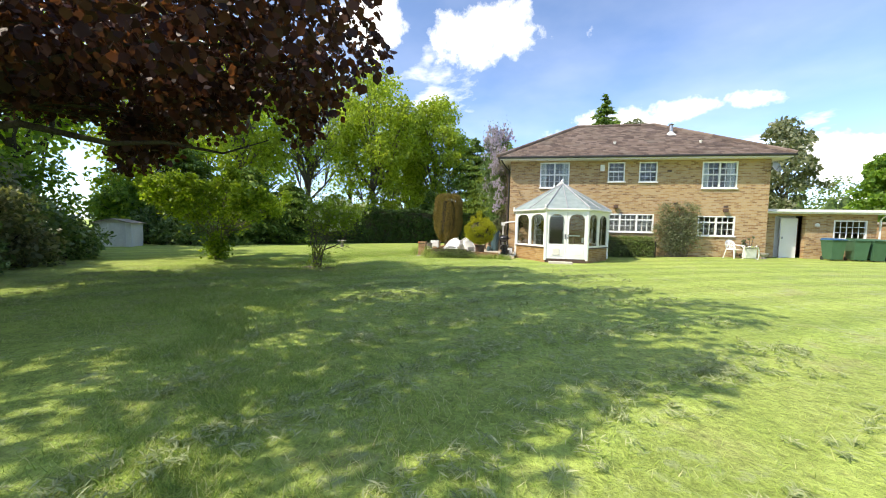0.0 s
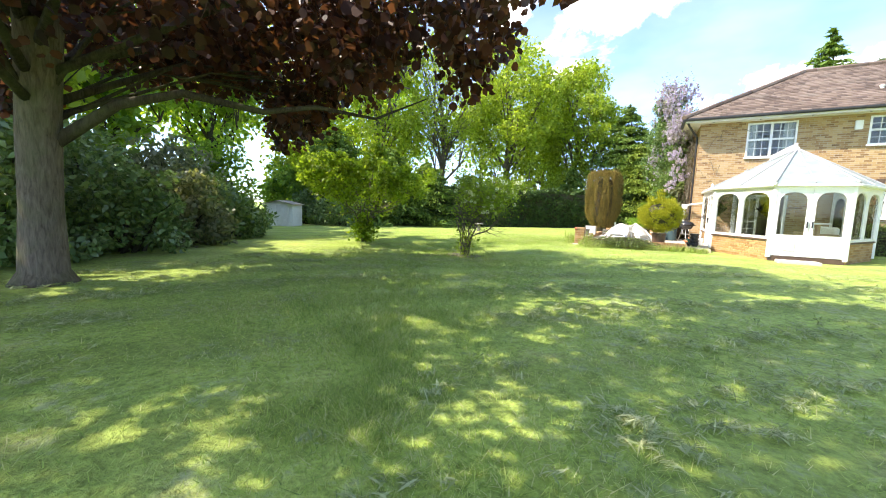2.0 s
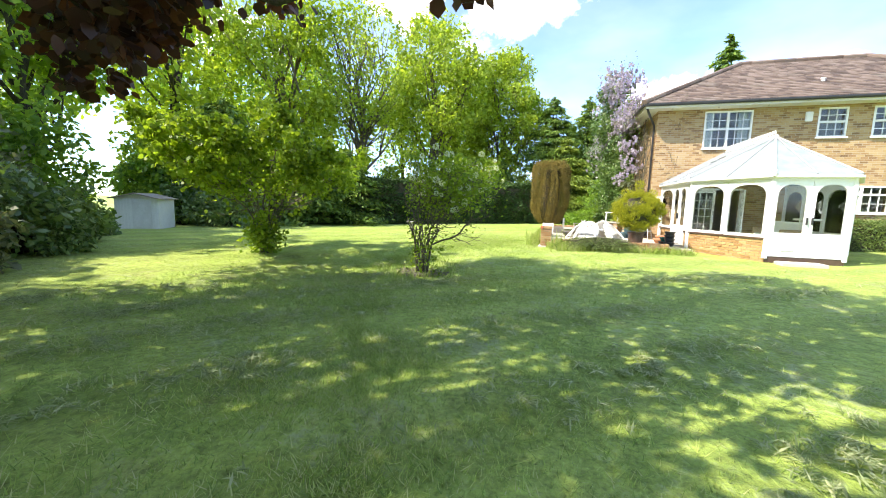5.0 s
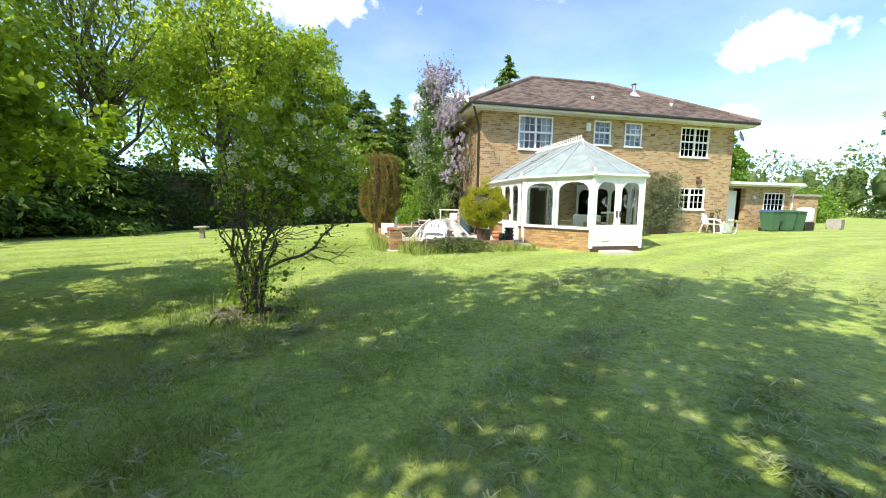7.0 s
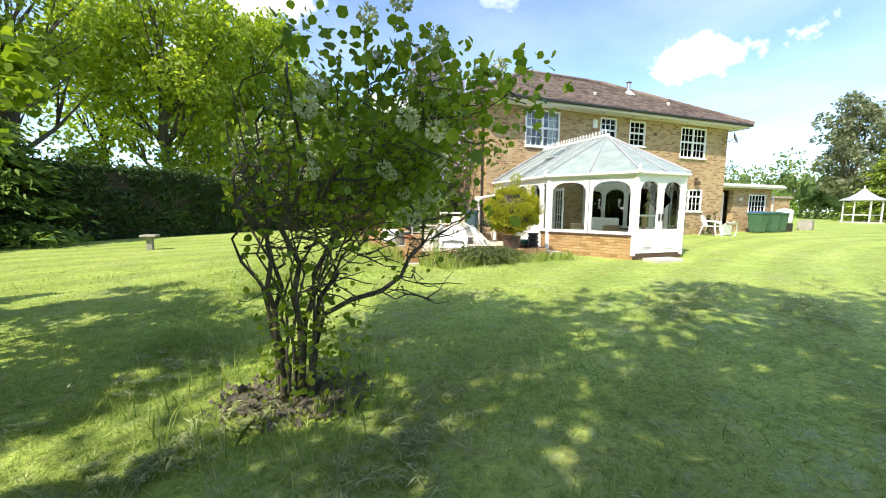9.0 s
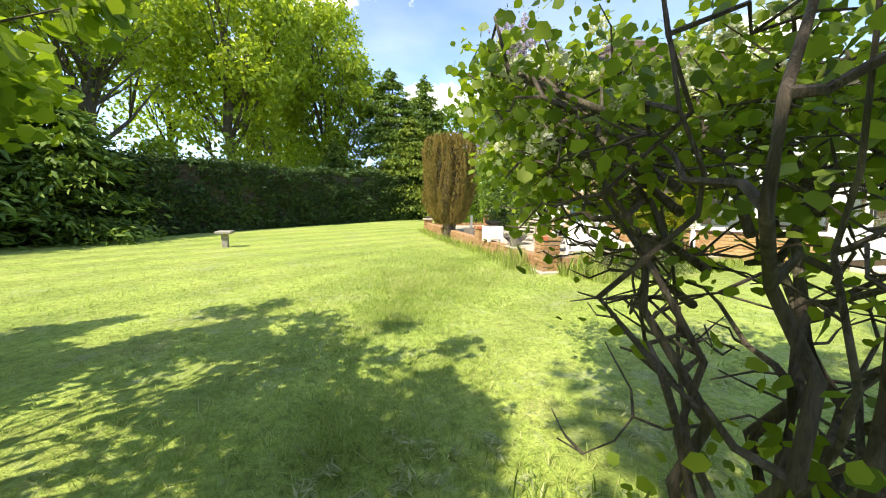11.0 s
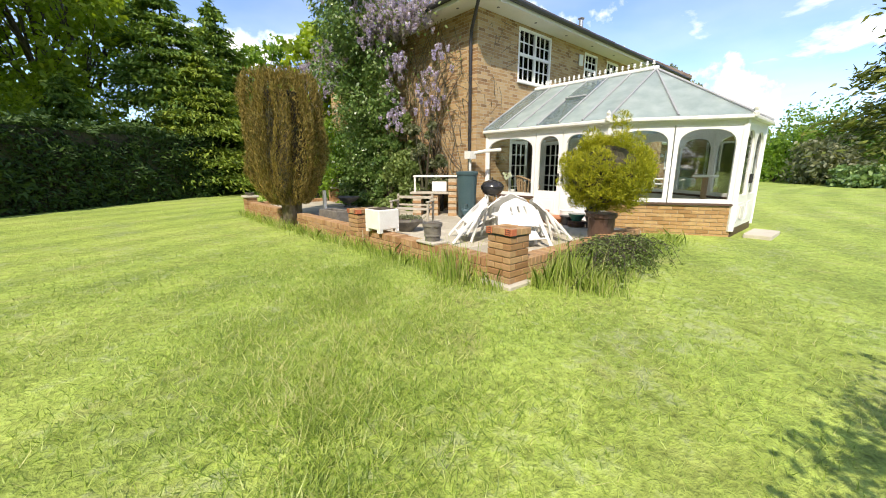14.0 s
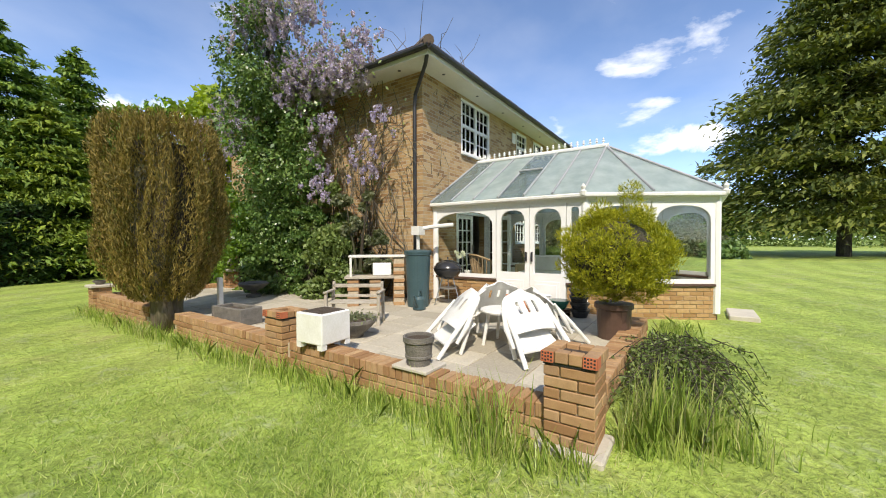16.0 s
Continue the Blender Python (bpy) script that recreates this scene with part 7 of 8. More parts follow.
    part("post", bx(-0.04, 0.04, -0.04, 0.04, 0, 0.62, bevel=0.01), M["white_dirty"], po)
    turned_pot("stone_urn", "low dark stone urn on a stem foot", -2.42, 3.45, PZ, ((0.16, 0), (0.16, 0.05), (0.06, 0.08), (0.06, 0.13), (0.2, 0.2), (0.29, 0.27), (0.33, 0.31), (0.31, 0.33), (0.24, 0.29)), "stone_dark", (0.24, 0.29), "urn")
    bp2 = brick_pier("brick_pier", "brick pier carrying a stone ball", -1.95, 5.5, PZ, 6, False, 12, True)
    part("ball_finial", lathe(bmesh.new(), [(0.05, 0.51), (0.06, 0.54)] + [(max(0.02, 0.13 * math.sin(math.pi * k / 10)), 0.665 - 0.13 * math.cos(math.pi * k / 10)) for k in range(1, 11)], 18, Matrix.Translation((0.164, 0.164, 0))), M["stone"], bp2, "weathered stone ball", True)
    turned_pot("stone_dish", "small dark planted dish on the far pier", -4.44, 6.11, -0.15 + 7 * 0.075 + 0.06, ((0.06, 0), (0.11, 0.05), (0.13, 0.09), (0.1, 0.09)), "stone_dark", (0.1, 0.09))
    # brick barbecue with shelves
    bb = thing("brick_barbecue", pose(-1.62, 0.42, PZ, 0, 0, -47), "brick-built barbecue bench with wooden shelves", "barbecue")
    me = brick_mesh(0.215, 0.1025, 0.065, M["red_brick"])
    for px in (-0.42, 0.0, 0.46):
        pier = part("pier", bx(px - 0.1, px + 0.1, -0.2, 0.22, 0, 0.52 if px < 0.3 else 0.93), M["mortar"], bb)
        for c in range(7 if px < 0.3 else 12):
            for k in range(2):
                place("brick", me, pier, Matrix.Translation((px, -0.17 + k * 0.225 + (0.1 if c % 2 else 0), 0.033 + c * 0.075)))
    part("shelf", bx(-0.58, 0.36, -0.26, 0.26, 0.53, 0.58, bevel=0.006), M["oldwood"], bb)
    part("shelf", bx(-0.5, 0.58, -0.24, 0.24, 0.94, 0.98, bevel=0.006), M["white_dirty"], bb)
    part("frame_leg", bx(-0.48, -0.44, -0.23, -0.19, 0.58, 0.94), M["white_dirty"], bb)
    cr = thing("white_crate", pose(-1.55, 0.33, PZ + 0.582, 0, 0, -47), "white plastic crate on the barbecue shelf", "crate")
    part("crate", bx(-0.16, 0.2, -0.15, 0.15, 0, 0.25, bevel=0.015), M["white"], cr)
    # water butt, watering can, kettle barbecue
    wb = thing("water_butt", pose(-1.32, -0.42, PZ), "tall blue-green plastic water butt with a lid", "water butt")
    part("body", lathe(bmesh.new(), ((0.2, 0), (0.205, 0.02), (0.24, 0.98), (0.255, 0.99), (0.255, 1.03), (0.24, 1.03)), 28), M["barrel"], wb, smooth=False)
    part("lid", lathe(bmesh.new(), ((0.262, 1.02), (0.265, 1.06), (0.25, 1.075), (0.1, 1.09)), 28), M["barrel"], wb)
    part("tap", tube(bmesh.new(), [(-0.2, -0.08, 0.12), (-0.27, -0.11, 0.12), (-0.28, -0.112, 0.08)], 0.015, 6), M["black"], wb)
    wc = thing("watering_can", pose(-1.62, -0.68, PZ, 0, 0, 200), "dark green plastic watering can beside the water butt", "watering can")
    part("body", lathe(bmesh.new(), ((0.1, 0), (0.12, 0.02), (0.11, 0.2), (0.08, 0.24), (0.07, 0.24)), 18), M["barrel"], wc)
    part("spout", tube(bmesh.new(), [(0.1, 0, 0.06), (0.2, 0, 0.16), (0.3, 0, 0.3)], [0.025, 0.018, 0.014], 8), M["barrel"], wc)
    part("handle", tube(bmesh.new(), [(-0.1, 0, 0.08), (-0.17, 0, 0.2), (-0.1, 0, 0.33), (0.02, 0, 0.34), (0.07, 0, 0.22)], 0.013, 8), M["barrel"], wc)
    kb = thing("kettle_barbecue", pose(-0.82, -0.78, PZ, 0, 0, 30), "black enamel kettle barbecue on a tripod", "barbecue")
    part("bowl", lathe(bmesh.new(), ((0.08, 0.5), (0.2, 0.55), (0.27, 0.66), (0.275, 0.7), (0.26, 0.7)), 26), M["blackpaint"], kb, smooth=True)
    part("lid", lathe(bmesh.new(), ((0.285, 0.7), (0.28, 0.73), (0.22, 0.82), (0.1, 0.87), (0.02, 0.88)), 26), M["blackpaint"], kb, smooth=True)
    part("knob", tube(bmesh.new(), [(-0.05, 0, 0.88), (-0.04, 0, 0.93), (0.04, 0, 0.93), (0.05, 0, 0.88)], 0.012, 6), M["black"], kb)
    part("side_handle", tube(bmesh.new(), [(0.27, -0.08, 0.68), (0.36, -0.06, 0.69), (0.36, 0.06, 0.69), (0.27, 0.08, 0.68)], 0.014, 6), M["black"], kb)
    for k in range(3):
        a = k * 2.094
        part("leg", tube(bmesh.new(), [(0.12 * math.cos(a), 0.12 * math.sin(a), 0.53), (0.29 * math.cos(a), 0.29 * math.sin(a), 0.0)], 0.011, 7), M["steel"], kb)
    part("ash_pan", lathe(bmesh.new(), ((0.0, 0.3), (0.17, 0.31), (0.18, 0.33), (0.0, 0.32)), 18), M["steel"], kb)
    # pots along the conservatory
    turned_pot("terracotta_pot", "wide terracotta plant pot by the conservatory door", -0.62, -2.05, PZ, ((0.11, 0), (0.16, 0.2), (0.18, 0.2), (0.18, 0.25), (0.15, 0.25)), "terracotta", (0.15, 0.23))
    turned_pot("terracotta_pot", "low terracotta bowl by the conservatory door", -0.72, -2.42, PZ, ((0.15, 0), (0.22, 0.12), (0.24, 0.12), (0.24, 0.16), (0.2, 0.16)), "terracotta", (0.2, 0.15))
    turned_pot("black_pot", "black plastic plant pot on the patio", -0.66, -2.74, PZ, ((0.12, 0), (0.15, 0.16), (0.165, 0.165), (0.165, 0.19), (0.14, 0.19)), "black", (0.14, 0.18))
    turned_pot("white_pot", "white bucket standing among plant pots", -0.5, -2.6, PZ, ((0.11, 0.0), (0.14, 0.27), (0.15, 0.28), (0.13, 0.28)), "white", (0.12, 0.25))
    turned_pot("glazed_bowl", "green glazed bowl stacked on brown saucers", -0.75, -2.98, PZ + 0.12, ((0.09, 0), (0.15, 0.1), (0.17, 0.14), (0.15, 0.14)), "green_glaze", (0.14, 0.12))
    turned_pot("pot_saucer", "stack of brown terracotta saucers under a green bowl", -0.75, -2.98, PZ, ((0.15, 0), (0.18, 0.03), (0.16, 0.04), (0.18, 0.07), (0.16, 0.08), (0.17, 0.118), (0.1, 0.119)), "sill_brown", None, "saucer")
    st = thing("nested_pots", pose(-0.7, -3.3, PZ), "tall stack of nested black plastic pots", "plant pots")
    for k in range(4):
        part("pot", lathe(bmesh.new(), ((0.11, 0.0 + k * 0.11), (0.14, 0.09 + k * 0.11), (0.155, 0.095 + k * 0.11), (0.155, 0.13 + k * 0.11), (0.13, 0.13 + k * 0.11)), 20, Matrix.Translation((0.006 * (k % 2), 0.008 * k, 0))), M["black"], st)
    # things outside the right-hand end of the house
    resin_chair("resin_chair", pose(10.15, -0.75, ground(10, -0.7), 0, 0, 15), "white resin garden chair standing by the house wall")
    resin_chair("resin_chair", pose(10.75, -0.7, ground(10.7, -0.7) + 0.3, 95, 0, -20), "white resin garden chair fallen on its back by the wall")
    turned_pot("stone_urn", "small stone urn by the house wall", 11.45, -0.6, ground(11.4, -0.6), ((0.12, 0), (0.13, 0.04), (0.06, 0.08), (0.18, 0.2), (0.2, 0.28), (0.16, 0.28)), "stone", (0.16, 0.26), "urn")
    # bird bath on the lawn
    b = thing("bird_bath", pose(-11.25, 1.6, ground(-11.25, 1.6) - 0.02), "small stone bird bath standing on the lawn", "bird bath")
    part("pedestal", bx(-0.08, 0.08, -0.08, 0.08, 0, 0.4, bevel=0.012), M["stone"], b)
    part("basin", bx(-0.21, 0.21, -0.2, 0.2, 0.4, 0.48, bevel=0.02), M["stone"], b)


patio_things()

# ---- planting round the patio and house ----


def build_yew(x, y, h, R):
    rng = np.random.default_rng(14)
    t = thing("irish_yew", pose(x, y, ground(x, y) - 0.05), "fat upright yew with bronzed foliage in a gap of the wall", "conifer")
    bm = bmesh.new()
    for k in range(3):
        a = k * 2.1
        tube(bm, [(0.1 * math.cos(a), 0.08 * math.sin(a), 0), (0.13 * math.cos(a), 0.13 * math.sin(a), 0.5), (0.3 * math.cos(a), 0.3 * math.sin(a), 1.2)], [0.15, 0.12, 0.07], 9)
    part("trunk", bm, M["bark"], t, smooth=True)

    def girth(f):
        """Radius of the whole bush at a share f of its height."""
        return R * (0.45 + 0.55 * math.sin(min(1.0, max(0.0, f) / 0.4) * math.pi / 2) ** 0.8) * (1.0 if f < 0.62 else math.sqrt(max(0.0, 1 - ((f - 0.62) / 0.46) ** 2)) * 0.5 + 0.5)

    # upright growth packed shoulder to shoulder, split by a few deep clefts, ending in uneven tufts
    n = 68000
    th, f = rng.uniform(-math.pi, math.pi, n), rng.random(n) ** 0.9
    tuft = np.array([noise.noise(Vector((3.2 * math.cos(a), 3.2 * math.sin(a), v * 3.0))) for a, v in zip(th, f)])
    fine = np.array([noise.noise(Vector((9.0 * math.cos(a), 9.0 * math.sin(a), v * 6.5))) for a, v in zip(th, f)])
    crest = np.array([noise.noise(Vector((4.5 * math.cos(a), 4.5 * math.sin(a), 7.0))) for a in th])
    cleft = sum(d * np.exp(-((np.mod(th - c - 0.12 * np.sin(5 * f + c) + math.pi, 2 * math.pi) - math.pi) / 0.1) ** 2) for c, d in ((-2.95, 0.34), (-2.35, 0.24), (-1.75, 0.36), (-1.1, 0.26), (-0.3, 0.3), (0.6, 0.3), (1.5, 0.3), (2.4, 0.34)))
    g = np.array([girth(v) for v in f])
    lid = f > 0.93
    rr = g * (1 + 0.16 * tuft + 0.13 * fine - 1.25 * cleft * np.clip(f * 4, 0.2, 1)) * np.where(lid, np.sqrt(rng.random(n)), np.clip(rng.normal(0.97, 0.035, n), 0.8, 1.06))
    z = 0.6 + (h - 0.6) * np.minimum(f, 0.93 + 0.07 * rng.random(n)) * (1 + 0.06 * crest * f)
    P = np.column_stack([rr * np.cos(th), rr * np.sin(th), z])
    D = np.column_stack([np.cos(th) * 0.5, np.sin(th) * 0.5, np.full(n, 1.1)])
    leaves("foliage", P, 0.055, M["yew_leaf"], t, "needle", 3, -0.3, D)
    # added solid core, coloured dark for the shaded inside; keeps the middle closed
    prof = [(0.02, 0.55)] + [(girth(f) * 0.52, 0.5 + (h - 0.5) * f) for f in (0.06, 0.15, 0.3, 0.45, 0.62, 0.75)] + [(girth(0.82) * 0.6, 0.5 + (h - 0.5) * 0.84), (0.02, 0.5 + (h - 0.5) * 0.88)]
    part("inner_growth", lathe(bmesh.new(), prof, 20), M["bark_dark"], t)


build_yew(-4.46, 2.48, 3.6, 0.86)


def build_golden(x, y):
    rng = np.random.default_rng(15)
    t = thing("golden_conifer", pose(x, y, PZ - 0.02), "rounded golden conifer with upright tufts in a dark tub", "conifer")
    part("tub", lathe(bmesh.new(), ((0.19, 0), (0.21, 0.4), (0.235, 0.41), (0.235, 0.47), (0.2, 0.47)), 20), M["sill_brown"], t, "dark brown tub")
    cen, rad, up = [], [], []
    for k in range(220):
        v = rng.normal(size=3)
        v /= np.linalg.norm(v)
        q = rng.uniform(0.5, 0.66)
        cen.append((v[0] * q, v[1] * q, 1.08 + v[2] * q * 0.88))
        rad.append(rng.uniform(0.08, 0.17))
    for tx, ty, tz in ((0.3, -0.3, 1.62), (-0.35, 0.1, 1.66), (-0.28, -0.35, 1.58), (-0.04, -0.19, 1.9), (-0.05, -0.2, 1.78), (-0.02, -0.18, 1.62), (0.05, 0.25, 1.62), (0.2, 0.4, 1.5)):
        cen.append((tx, ty, tz))
        rad.append(0.15)
    p, d = clumped(rng, cen, rad, 50000, 0.7)
    d = d * 0.8
    d[:, 2] += 0.5
    k = p[:, 2] > 0.5
    leaves("foliage", p[k], 0.04, M["gold_leaf"], t, "needle", 5, -0.3, d[k])
    # added dark ball behind the tufts: its colour gives the shade between them
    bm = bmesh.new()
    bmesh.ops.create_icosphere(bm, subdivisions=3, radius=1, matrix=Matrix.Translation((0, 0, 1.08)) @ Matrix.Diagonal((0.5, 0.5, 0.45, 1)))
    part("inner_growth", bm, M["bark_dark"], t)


build_golden(-1.81, -4.0)


def build_creeper(x, y):
    """Low weeping shrub of arching dark twigs."""
    rng = np.random.default_rng(16)
    t = thing("creeping_shrub", pose(x, y, 0.0), "low dark weeping shrub of arching twigs over the wall", "shrub")
    bm = bmesh.new()
    P = []
    for k in range(330):
        a = rng.uniform(0, 6.283)
        L = rng.uniform(0.4, 1.0)
        c = Vector((rng.normal(0, 0.3), rng.normal(0, 0.14), rng.uniform(0.15, 0.4)))
        e = c + Vector((math.cos(a) * L * 0.95, math.sin(a) * L * 0.5, -c.z + rng.uniform(0.02, 0.2)))
        md = c.lerp(e, 0.5) + Vector((0, 0, 0.11))
        tube(bm, [c, md, e], [0.006, 0.004, 0.002], 4)
        n = 42
        f = rng.random(n)[:, None]
        c_, m_, e_ = (np.array(q) for q in (c, md, e))
        q = (1 - f) ** 2 * c_ + 2 * f * (1 - f) * m_ + f ** 2 * e_
        P.append(q + rng.normal(0, 0.018, (n, 3)))
    part("twig_mass", bm, M["bark_dark"], t)
    P = np.concatenate(P)
    leaves("foliage", P[P[:, 2] > 0.0], 0.03, M["shrub_leaf"], t, "oval", 2, 0.2)


build_creeper(-2.85, -4.72)


def build_climbers():
    rng = np.random.default_rng(18)
    x_wall = HX0
    iv = thing("ivy_column", pose(x_wall - 0.45, 4.6, ground(-1, 4.6) - 0.05), "ivy-smothered trunk rising above the eaves beside the house", "climber")
    bm = bmesh.new()
    tube(bm, [(0, 0, 0), (0.05, 0.1, 2.5), (-0.35, -0.2, 5.0), (-0.5, -0.5, 7.3)], [0.2, 0.16, 0.13, 0.06], 9)
    part("trunk", bm, M["bark_dark"], iv)
    cen, rad = [], []
    for k in range(130):
        z = rng.uniform(0.4, 7.3)
        w = 1.15 if z < 4.8 else 0.68 * (1 - 0.25 * (z - 4.8) / 2.6)
        ox = -0.42 * smooth01((z - 3.5) / 3)
        cen.append((ox - 0.25 + rng.normal(0, 0.38), -0.2 * z / 7 + rng.normal(0, 0.75 * w), z))
        rad.append(rng.uniform(0.32, 0.62))
    cen = np.array(cen)
    low = cen[:, 2] < 5.2
    cen[low, 0] = np.minimum(cen[low, 0], 0.1)
    p, d = clumped(rng, cen, rad, 34000, 0.7)
    k = ~((p[:, 0] > 0.42) & (p[:, 2] < 5.0))
    leaves("foliage", p[k], 0.082, M["ivy_leaf"], iv, "oval", 6, 0.5, d[k] * 0.6, 0.35, "glossy ivy leaves")
    # shrubs at the foot of the wall
    for k, (x, y, rx, ry, h, lf) in enumerate(((-1.35, 2.2, 0.7, 1.0, 2.5, "shrub_leaf"), (-1.45, 3.9, 0.8, 1.1, 2.6, "ivy_leaf"), (-1.5, 5.6, 0.9, 1.1, 3.0, "wood_leaf"), (-1.6, 7.4, 1.0, 1.2, 3.6, "wood_leaf"), (-2.2, 8.6, 1.3, 1.3, 2.2, "wood_leaf"), (-1.15, 1.5, 0.5, 0.8, 2.9, "grey_leaf"), (-1.0, 0.95, 0.35, 0.5, 2.2, "grey_leaf"), (-1.15, 3.0, 0.55, 0.9, 4.8, "ivy_leaf"), (-1.2, 2.2, 0.55, 0.8, 3.6, "shrub_leaf"))):
        mound("wall_shrub", x, y, rx, ry, h, "leafy shrub growing against the side wall", lf, 6000, 0.095, 200 + k)
    # wisteria: ropes of stem, hanging flower clusters
    w = thing("wisteria", pose(0, 0, 0), "old wisteria in pale lilac flower draped over the eaves", "climber")
    for k in range(18):
        y0 = rng.uniform(0.6, 2.6)
        path = [Vector((x_wall - 0.05 - rng.random() * 0.1, y0 + rng.normal(0, 0.1), 0.1))]
        z = 0.1
        while z < 4.6:
            z += rng.uniform(0.35, 0.7)
            path.append(Vector((x_wall - 0.05 - rng.random() * 0.16, path[-1].y + rng.normal(0.0, 0.26), z)))
        part("stem", tube(bmesh.new(), path, [0.012 * (1 - 0.7 * i / len(path)) + 0.004 for i in range(len(path))], 5), M["twig"], w)
    bm = bmesh.new()
    for k in range(110):
        c = Vector((x_wall - 0.08, rng.uniform(0.2, 2.0), rng.uniform(0.8, 4.6)))
        e = c + Vector((-rng.uniform(0.05, 0.4), rng.normal(0, 0.5), rng.normal(-0.2, 0.5)))
        tube(bm, [c, c.lerp(e, 0.5) + Vector((-0.1, 0, 0.12)), e], [0.009, 0.006, 0.003], 4)
    for k in range(16):
        c = Vector((rng.uniform(-0.6, 0.5), -0.05, rng.uniform(2.6, 4.9)))
        e = c + Vector((rng.normal(0, 0.35), -rng.uniform(0.02, 0.2), rng.normal(-0.1, 0.4)))
        tube(bm, [c, c.lerp(e, 0.5) + Vector((0, -0.06, 0.1)), e], [0.008, 0.006, 0.003], 4)
    for k in range(14):
        c = Vector((-1.2, rng.uniform(-0.5, 3.0), 5.2)) if k % 2 else Vector((rng.uniform(-1.1, 0.3), -0.6, 5.2))
        e = c + Vector((rng.normal(0, 0.3), rng.normal(0, 0.3), rng.uniform(0.1, 0.7)))
        tube(bm, [c, c.lerp(e, 0.5) + Vector((rng.normal(0, 0.1), 0, 0.1)), e], [0.008, 0.005, 0.003], 4)
    tagged(part("twig_mass", bm, M["twig"], w), "bare tangled twigs on the wall", kind="stuff")
    # clusters: a garland along the gutter, the ivy's head, loose bunches on the wall
    R = []
    for k in range(80):
        u = rng.random()
        if u < 0.4:
            c, sp, m = (-1.32 + rng.normal(0, 0.1), 1.0 + 2.9 * rng.random(), 5.35 + rng.normal(0, 0.16)), 0.2, 20
        elif u < 0.68:
            c, sp, m = (-1.6 + rng.normal(0, 0.4), 3.5 + rng.normal(0, 0.55), rng.uniform(6.4, 7.8)), 0.17, 15
        elif u < 0.86:
            c, sp, m = (-1.0 - 0.45 * rng.random(), rng.uniform(0.5, 2.9), rng.uniform(1.7, 4.3)), 0.14, 9
        else:
            c, sp, m = (-2.0 + rng.normal(0, 0.25), rng.uniform(4, 7.2), rng.uniform(3.0, 5.0)), 0.2, 10
        for _ in range(m):
            R.append(tuple(np.array(c) + rng.normal(0, sp, 3)))
    R = np.array(R)
    n = 42
    f = rng.random((len(R), n))
    L = rng.uniform(0.10, 0.20, (len(R), 1))
    rr = 0.05 * (1 - 0.6 * f)
    th = rng.uniform(0, 6.283, (len(R), n))
    q = np.stack([R[:, :1] + rr * np.cos(th), R[:, 1:2] + rr * np.sin(th), R[:, 2:] - f * L], 2).reshape(-1, 3)
    leaves("blossom", q, 0.058, M["wisteria"], w, "oval", 8, 0.2, None, 0.3, "pale lilac hanging flower clusters")
    p = R[rng.choice(len(R), 3000)] + rng.normal(0, 0.24, (3000, 3))
    leaves("foliage", p[p[:, 0] < x_wall - 0.05], 0.07, M["shrub_leaf"], w, "oval", 9, 0.4, None, 0.3, "young bronze-green leaves")
    # twiggy climber between the kitchen windows
    cl = thing("wall_climber", pose(7.75, -0.3, ground(7.7, -0.3) - 0.05), "twiggy grey-pink climber trained against the front wall", "climber")
    bm = bmesh.new()
    P = []
    for k in range(150):
        a = Vector((rng.normal(0, 0.25), rng.normal(0, 0.06), 0))
        e = Vector((rng.uniform(-1.0, 0.95), rng.uniform(-0.32, 0.2), rng.uniform(0.5, 2.65)))
        md = a.lerp(e, 0.55) + Vector((rng.normal(0, 0.2), -0.08, 0.15))
        tube(bm, [a, md, e], [0.014, 0.008, 0.003], 4)
        P.append(np.array(e) + rng.normal(0, 0.11, (50, 3)))
        P.append(np.array(md) + rng.normal(0, 0.14, (22, 3)))
    tagged(part("twig_mass", bm, M["twig"], cl), "bare grey twigs", kind="stuff")
    P = np.concatenate(P)
    P = P[(P[:, 1] < 0.26) & (P[:, 2] > 0.05)]
    leaves("foliage", P, 0.065, M["grey_leaf"], cl, "oval", 4, 0.3)
    mound("wall_rose", 11.0, -0.25, 0.5, 0.22, 1.35, "sparse climbing rose against the house wall", "grey_leaf", 1400, 0.06, 220, stems=14, bark="twig")


build_climbers()
hedge_run("box_hedge", ((3.95, -0.72), (6.5, -0.72)), 1.02, 0.75, 3800, "clipped box hedge below the kitchen window", "shrub_leaf", 0.06, 9, 0.0, 0.1)

# ---- grass ----


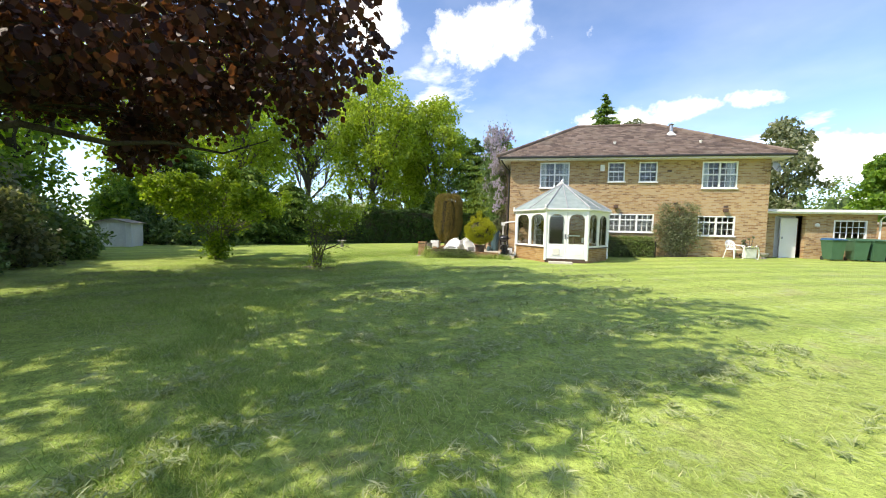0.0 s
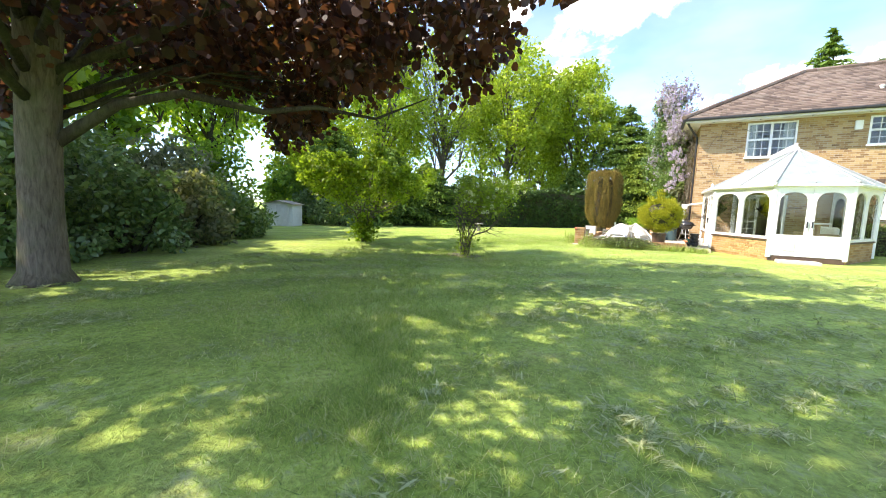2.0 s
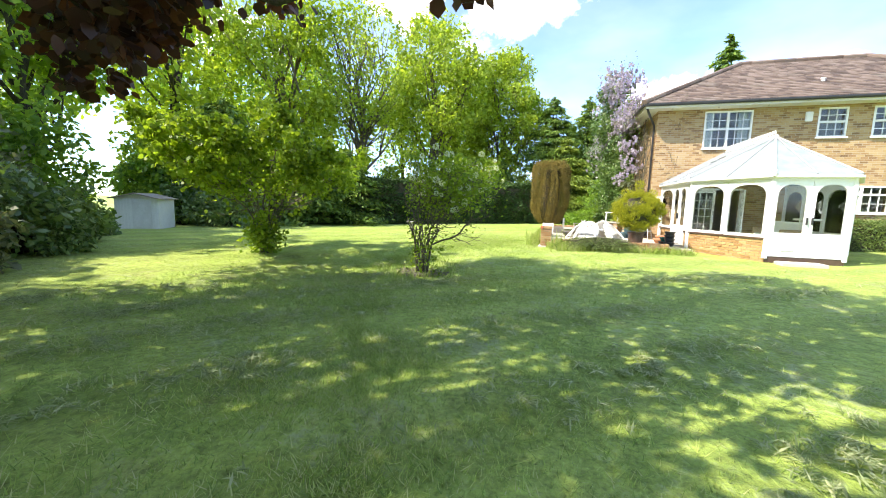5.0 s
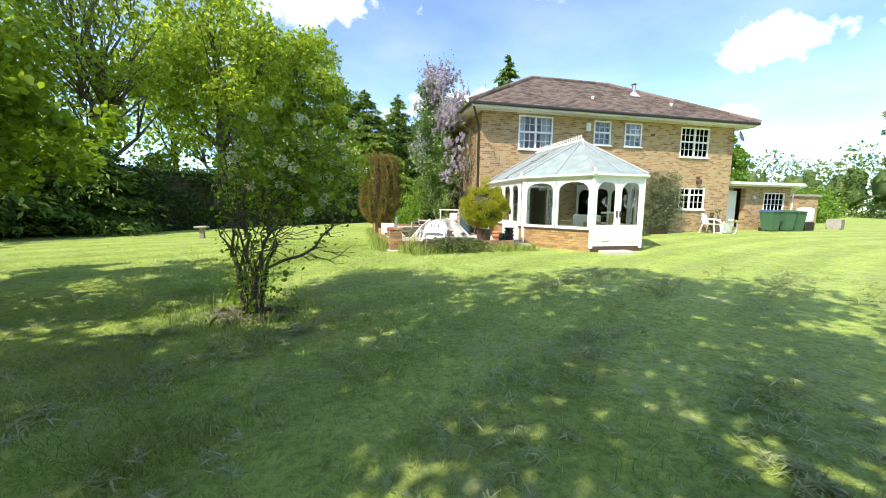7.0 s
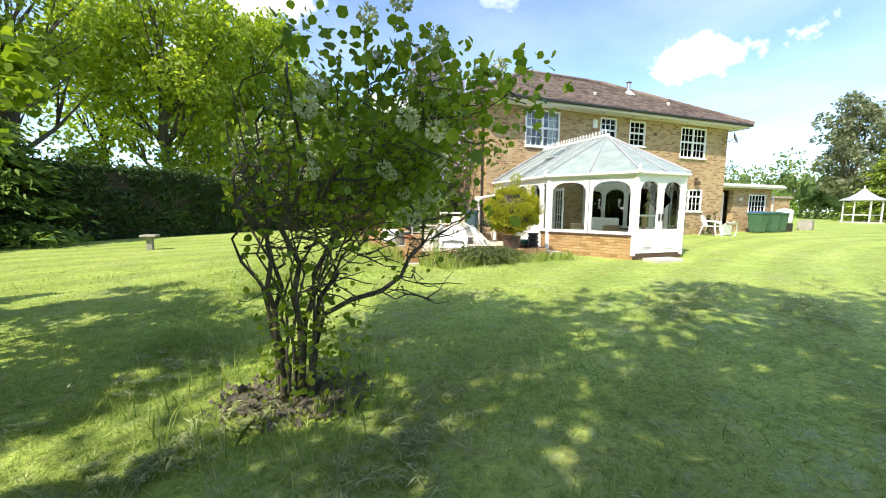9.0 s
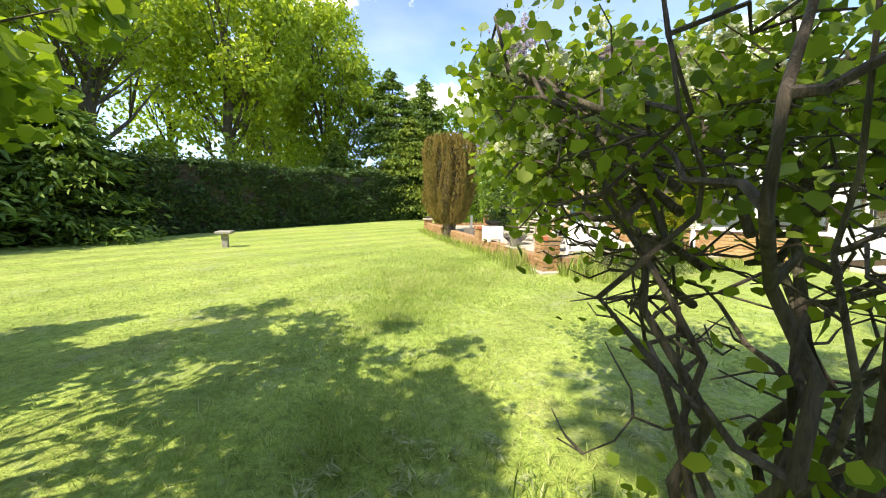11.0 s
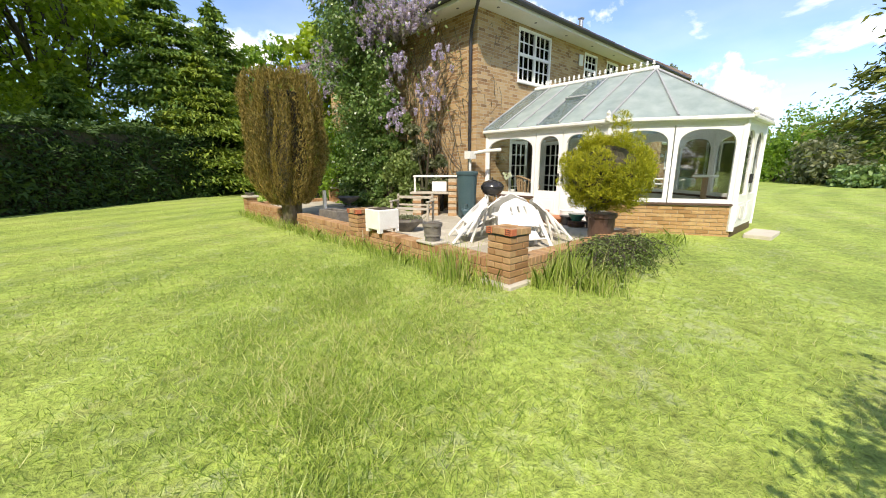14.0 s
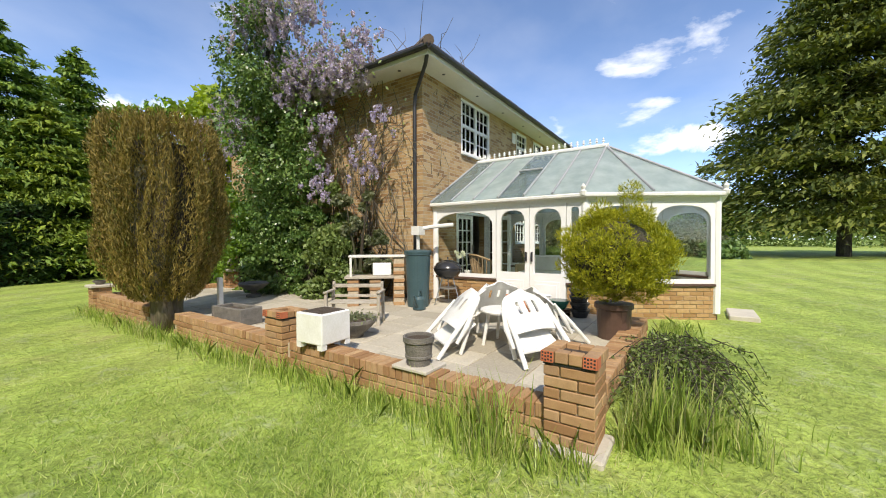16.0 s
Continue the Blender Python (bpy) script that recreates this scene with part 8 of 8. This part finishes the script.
def blades(name, xy, h, w, mat, parent, seed, lean=0.5, bend=True):
    """One mesh of grass blades standing at the given places."""
    rng = np.random.default_rng(seed)
    n = len(xy)
    g = ground(xy[:, 0], xy[:, 1])
    a = rng.uniform(0, 6.283, n)
    hh = h * np.clip(rng.normal(1, 0.3, n), 0.4, 1.6)
    ww = w * rng.uniform(0.6, 1.3, n)
    side = np.stack([np.cos(a), np.sin(a), np.zeros(n)], 1) * ww[:, None] / 2
    tilt = rng.normal(0, lean, (n, 2)) * hh[:, None]
    p = np.column_stack([xy, g - 0.012])
    m = p + np.column_stack([tilt * 0.35, hh * 0.6])
    t = p + np.column_stack([tilt, hh])
    if bend:
        co = np.stack([p - side, p + side, m + side * 0.7, t, m - side * 0.7], 1)
    else:
        co = np.stack([p - side, p + side, t], 1)
    k = co.shape[1]
    me = bpy.data.meshes.new(name)
    me.vertices.add(n * k)
    me.vertices.foreach_set("co", co.astype(np.float32).ravel())
    me.loops.add(n * k)
    me.loops.foreach_set("vertex_index", np.arange(n * k, dtype=np.int32))
    me.polygons.add(n)
    me.polygons.foreach_set("loop_start", np.arange(0, n * k, k, dtype=np.int32))
    me.update(calc_edges=True)
    me.materials.append(mat)
    ob = new(name, me)
    ob.parent = parent
    return tagged(ob, kind="stuff")


def on_patio(xy):
    x, y = xy[:, 0], xy[:, 1]
    pat = (x > -4.56) & (x < 0) & (y > -4.33) & (y < 6.2)
    con = (x > -0.2) & (x < 3.9) & (y > -5.2) & (y < 0.5)
    return pat | con | ((x > -0.6) & (y > 0))


def build_grass():
    rng = np.random.default_rng(99)
    t = tagged(new("lawn_grass"), "short uneven mown grass with dry tufts", "grass", kind="stuff")
    w = np.array(WALKWAY + ((-5.2, -2.5), (-3.0, -1.0)))
    seg = np.diff(w, axis=0)
    L = np.linalg.norm(seg, axis=1)
    n = 450000
    k = rng.choice(len(seg), n, p=L / L.sum())
    base = w[k] + seg[k] * rng.random(n)[:, None]
    r = np.abs(rng.exponential(2.6, n))
    a = rng.uniform(0, 6.283, n)
    xy = base + np.stack([np.cos(a), np.sin(a)], 1) * np.minimum(r, 11)[:, None]
    # gather into tufts, and thin out where the turf is worn
    nz = np.sin(xy[:, 0] * 3.1 + 1.7 * np.sin(xy[:, 1] * 2.3)) * np.sin(xy[:, 1] * 2.7 + 1.3 * np.sin(xy[:, 0] * 1.9))
    keep = (rng.random(n) < 0.72 + 0.4 * nz) & ~on_patio(xy)
    xy = xy[keep]
    nz = nz[keep]
    half = nz > 0.15
    blades("short_blades", xy[~half], 0.045, 0.0075, M["blade"], t, 1, 0.8, False)
    blades("tufted_blades", xy[half], 0.055, 0.0075, M["blade"], t, 2, 0.9, False)
    # long grass left along the walls and round stems
    edge = []
    for _ in range(2600):
        edge.append((-4.68 - abs(rng.normal(0, 0.13)), rng.uniform(-4.4, 5.9)))
    for _ in range(2600):
        edge.append((rng.uniform(-4.4, -0.4), -4.45 - abs(rng.normal(0, 0.2))))
    for _ in range(1500):
        edge.append((-4.1 + abs(rng.normal(0, 0.35)), -4.62 - abs(rng.normal(0, 0.28))))
    for _ in range(260):
        a = rng.uniform(0, 6.283)
        edge.append((-6.85 + 0.75 * math.cos(a) * (1 + 0.2 * rng.normal()), -9.5 + 0.65 * math.sin(a) * (1 + 0.2 * rng.normal())))
    lg = tagged(new("long_grass"), "long unmown grass along the foot of the wall", "grass", kind="stuff")
    blades("long_blades", np.array(edge), 0.19, 0.008, M["blade"], lg, 3, 0.3)
    # swaths of drying clippings left by the mower
    cp = tagged(new("grass_clippings"), "grey-green drying grass clippings lying in mown swaths", "grass clippings", kind="stuff")
    n = 20000
    q = np.stack([rng.uniform(-10.5, 3.0, n), rng.uniform(-20.0, -8.0, n)], 1)
    arc = np.hypot(q[:, 0] - 9.0, q[:, 1] + 26.0)
    ang = np.arctan2(q[:, 1] + 26.0, q[:, 0] - 9.0) * arc
    band = np.sin(arc * 5.0 + 0.8 * np.sin(ang * 0.35)) * 0.5 + 0.5
    wide = np.array([noise.noise(Vector((a * 0.33, b * 0.33, 4.0))) + 0.6 * noise.noise(Vector((a * 1.1, b * 1.1, 9.0))) for a, b in q]) * 1.1 + 0.32
    q = q[(rng.random(n) < band ** 1.5 * np.clip(wide, 0, 1)) & ~on_patio(q)]
    m = 20
    lump = np.repeat(q, m, 0)
    size = np.repeat(rng.uniform(0.03, 0.075, len(q)), m)
    th, rr = rng.uniform(0, 6.283, len(lump)), np.sqrt(rng.random(len(lump)))
    xy = lump + np.stack([np.cos(th), np.sin(th)], 1) * (rr * size)[:, None]
    gz = ground(xy[:, 0], xy[:, 1])
    zz = gz + 0.03 + (1 - rr ** 2) * size * 0.3 * rng.random(len(lump))
    th = rng.uniform(0, 6.283, len(lump))
    leaves("cut_blades", np.column_stack([xy, zz]), 0.065, M["clippings"], cp, "straw", 31, 0.0, np.stack([np.cos(th), np.sin(th), 0 * th], 1) * 1.6, 0.4, "", 3.0)
    # tufts of broad strap leaves beside the pier
    for k, (x, y, s, cnt) in enumerate(((-4.85, -3.72, 0.42, 150), (-4.78, -3.35, 0.34, 90), (-4.05, -4.72, 0.44, 190))):
        tf = thing("strap_leaf_tuft", pose(0, 0, 0), "clump of tall strap-like leaves at the foot of the pier", "grass tuft", "tufts by the pier")
        xy = np.array([x, y]) + rng.normal(0, 0.12, (cnt, 2))
        blades("leaves", xy, s, 0.009, M["blade"], tf, 20 + k, 0.2)


build_grass()
base_bricks()
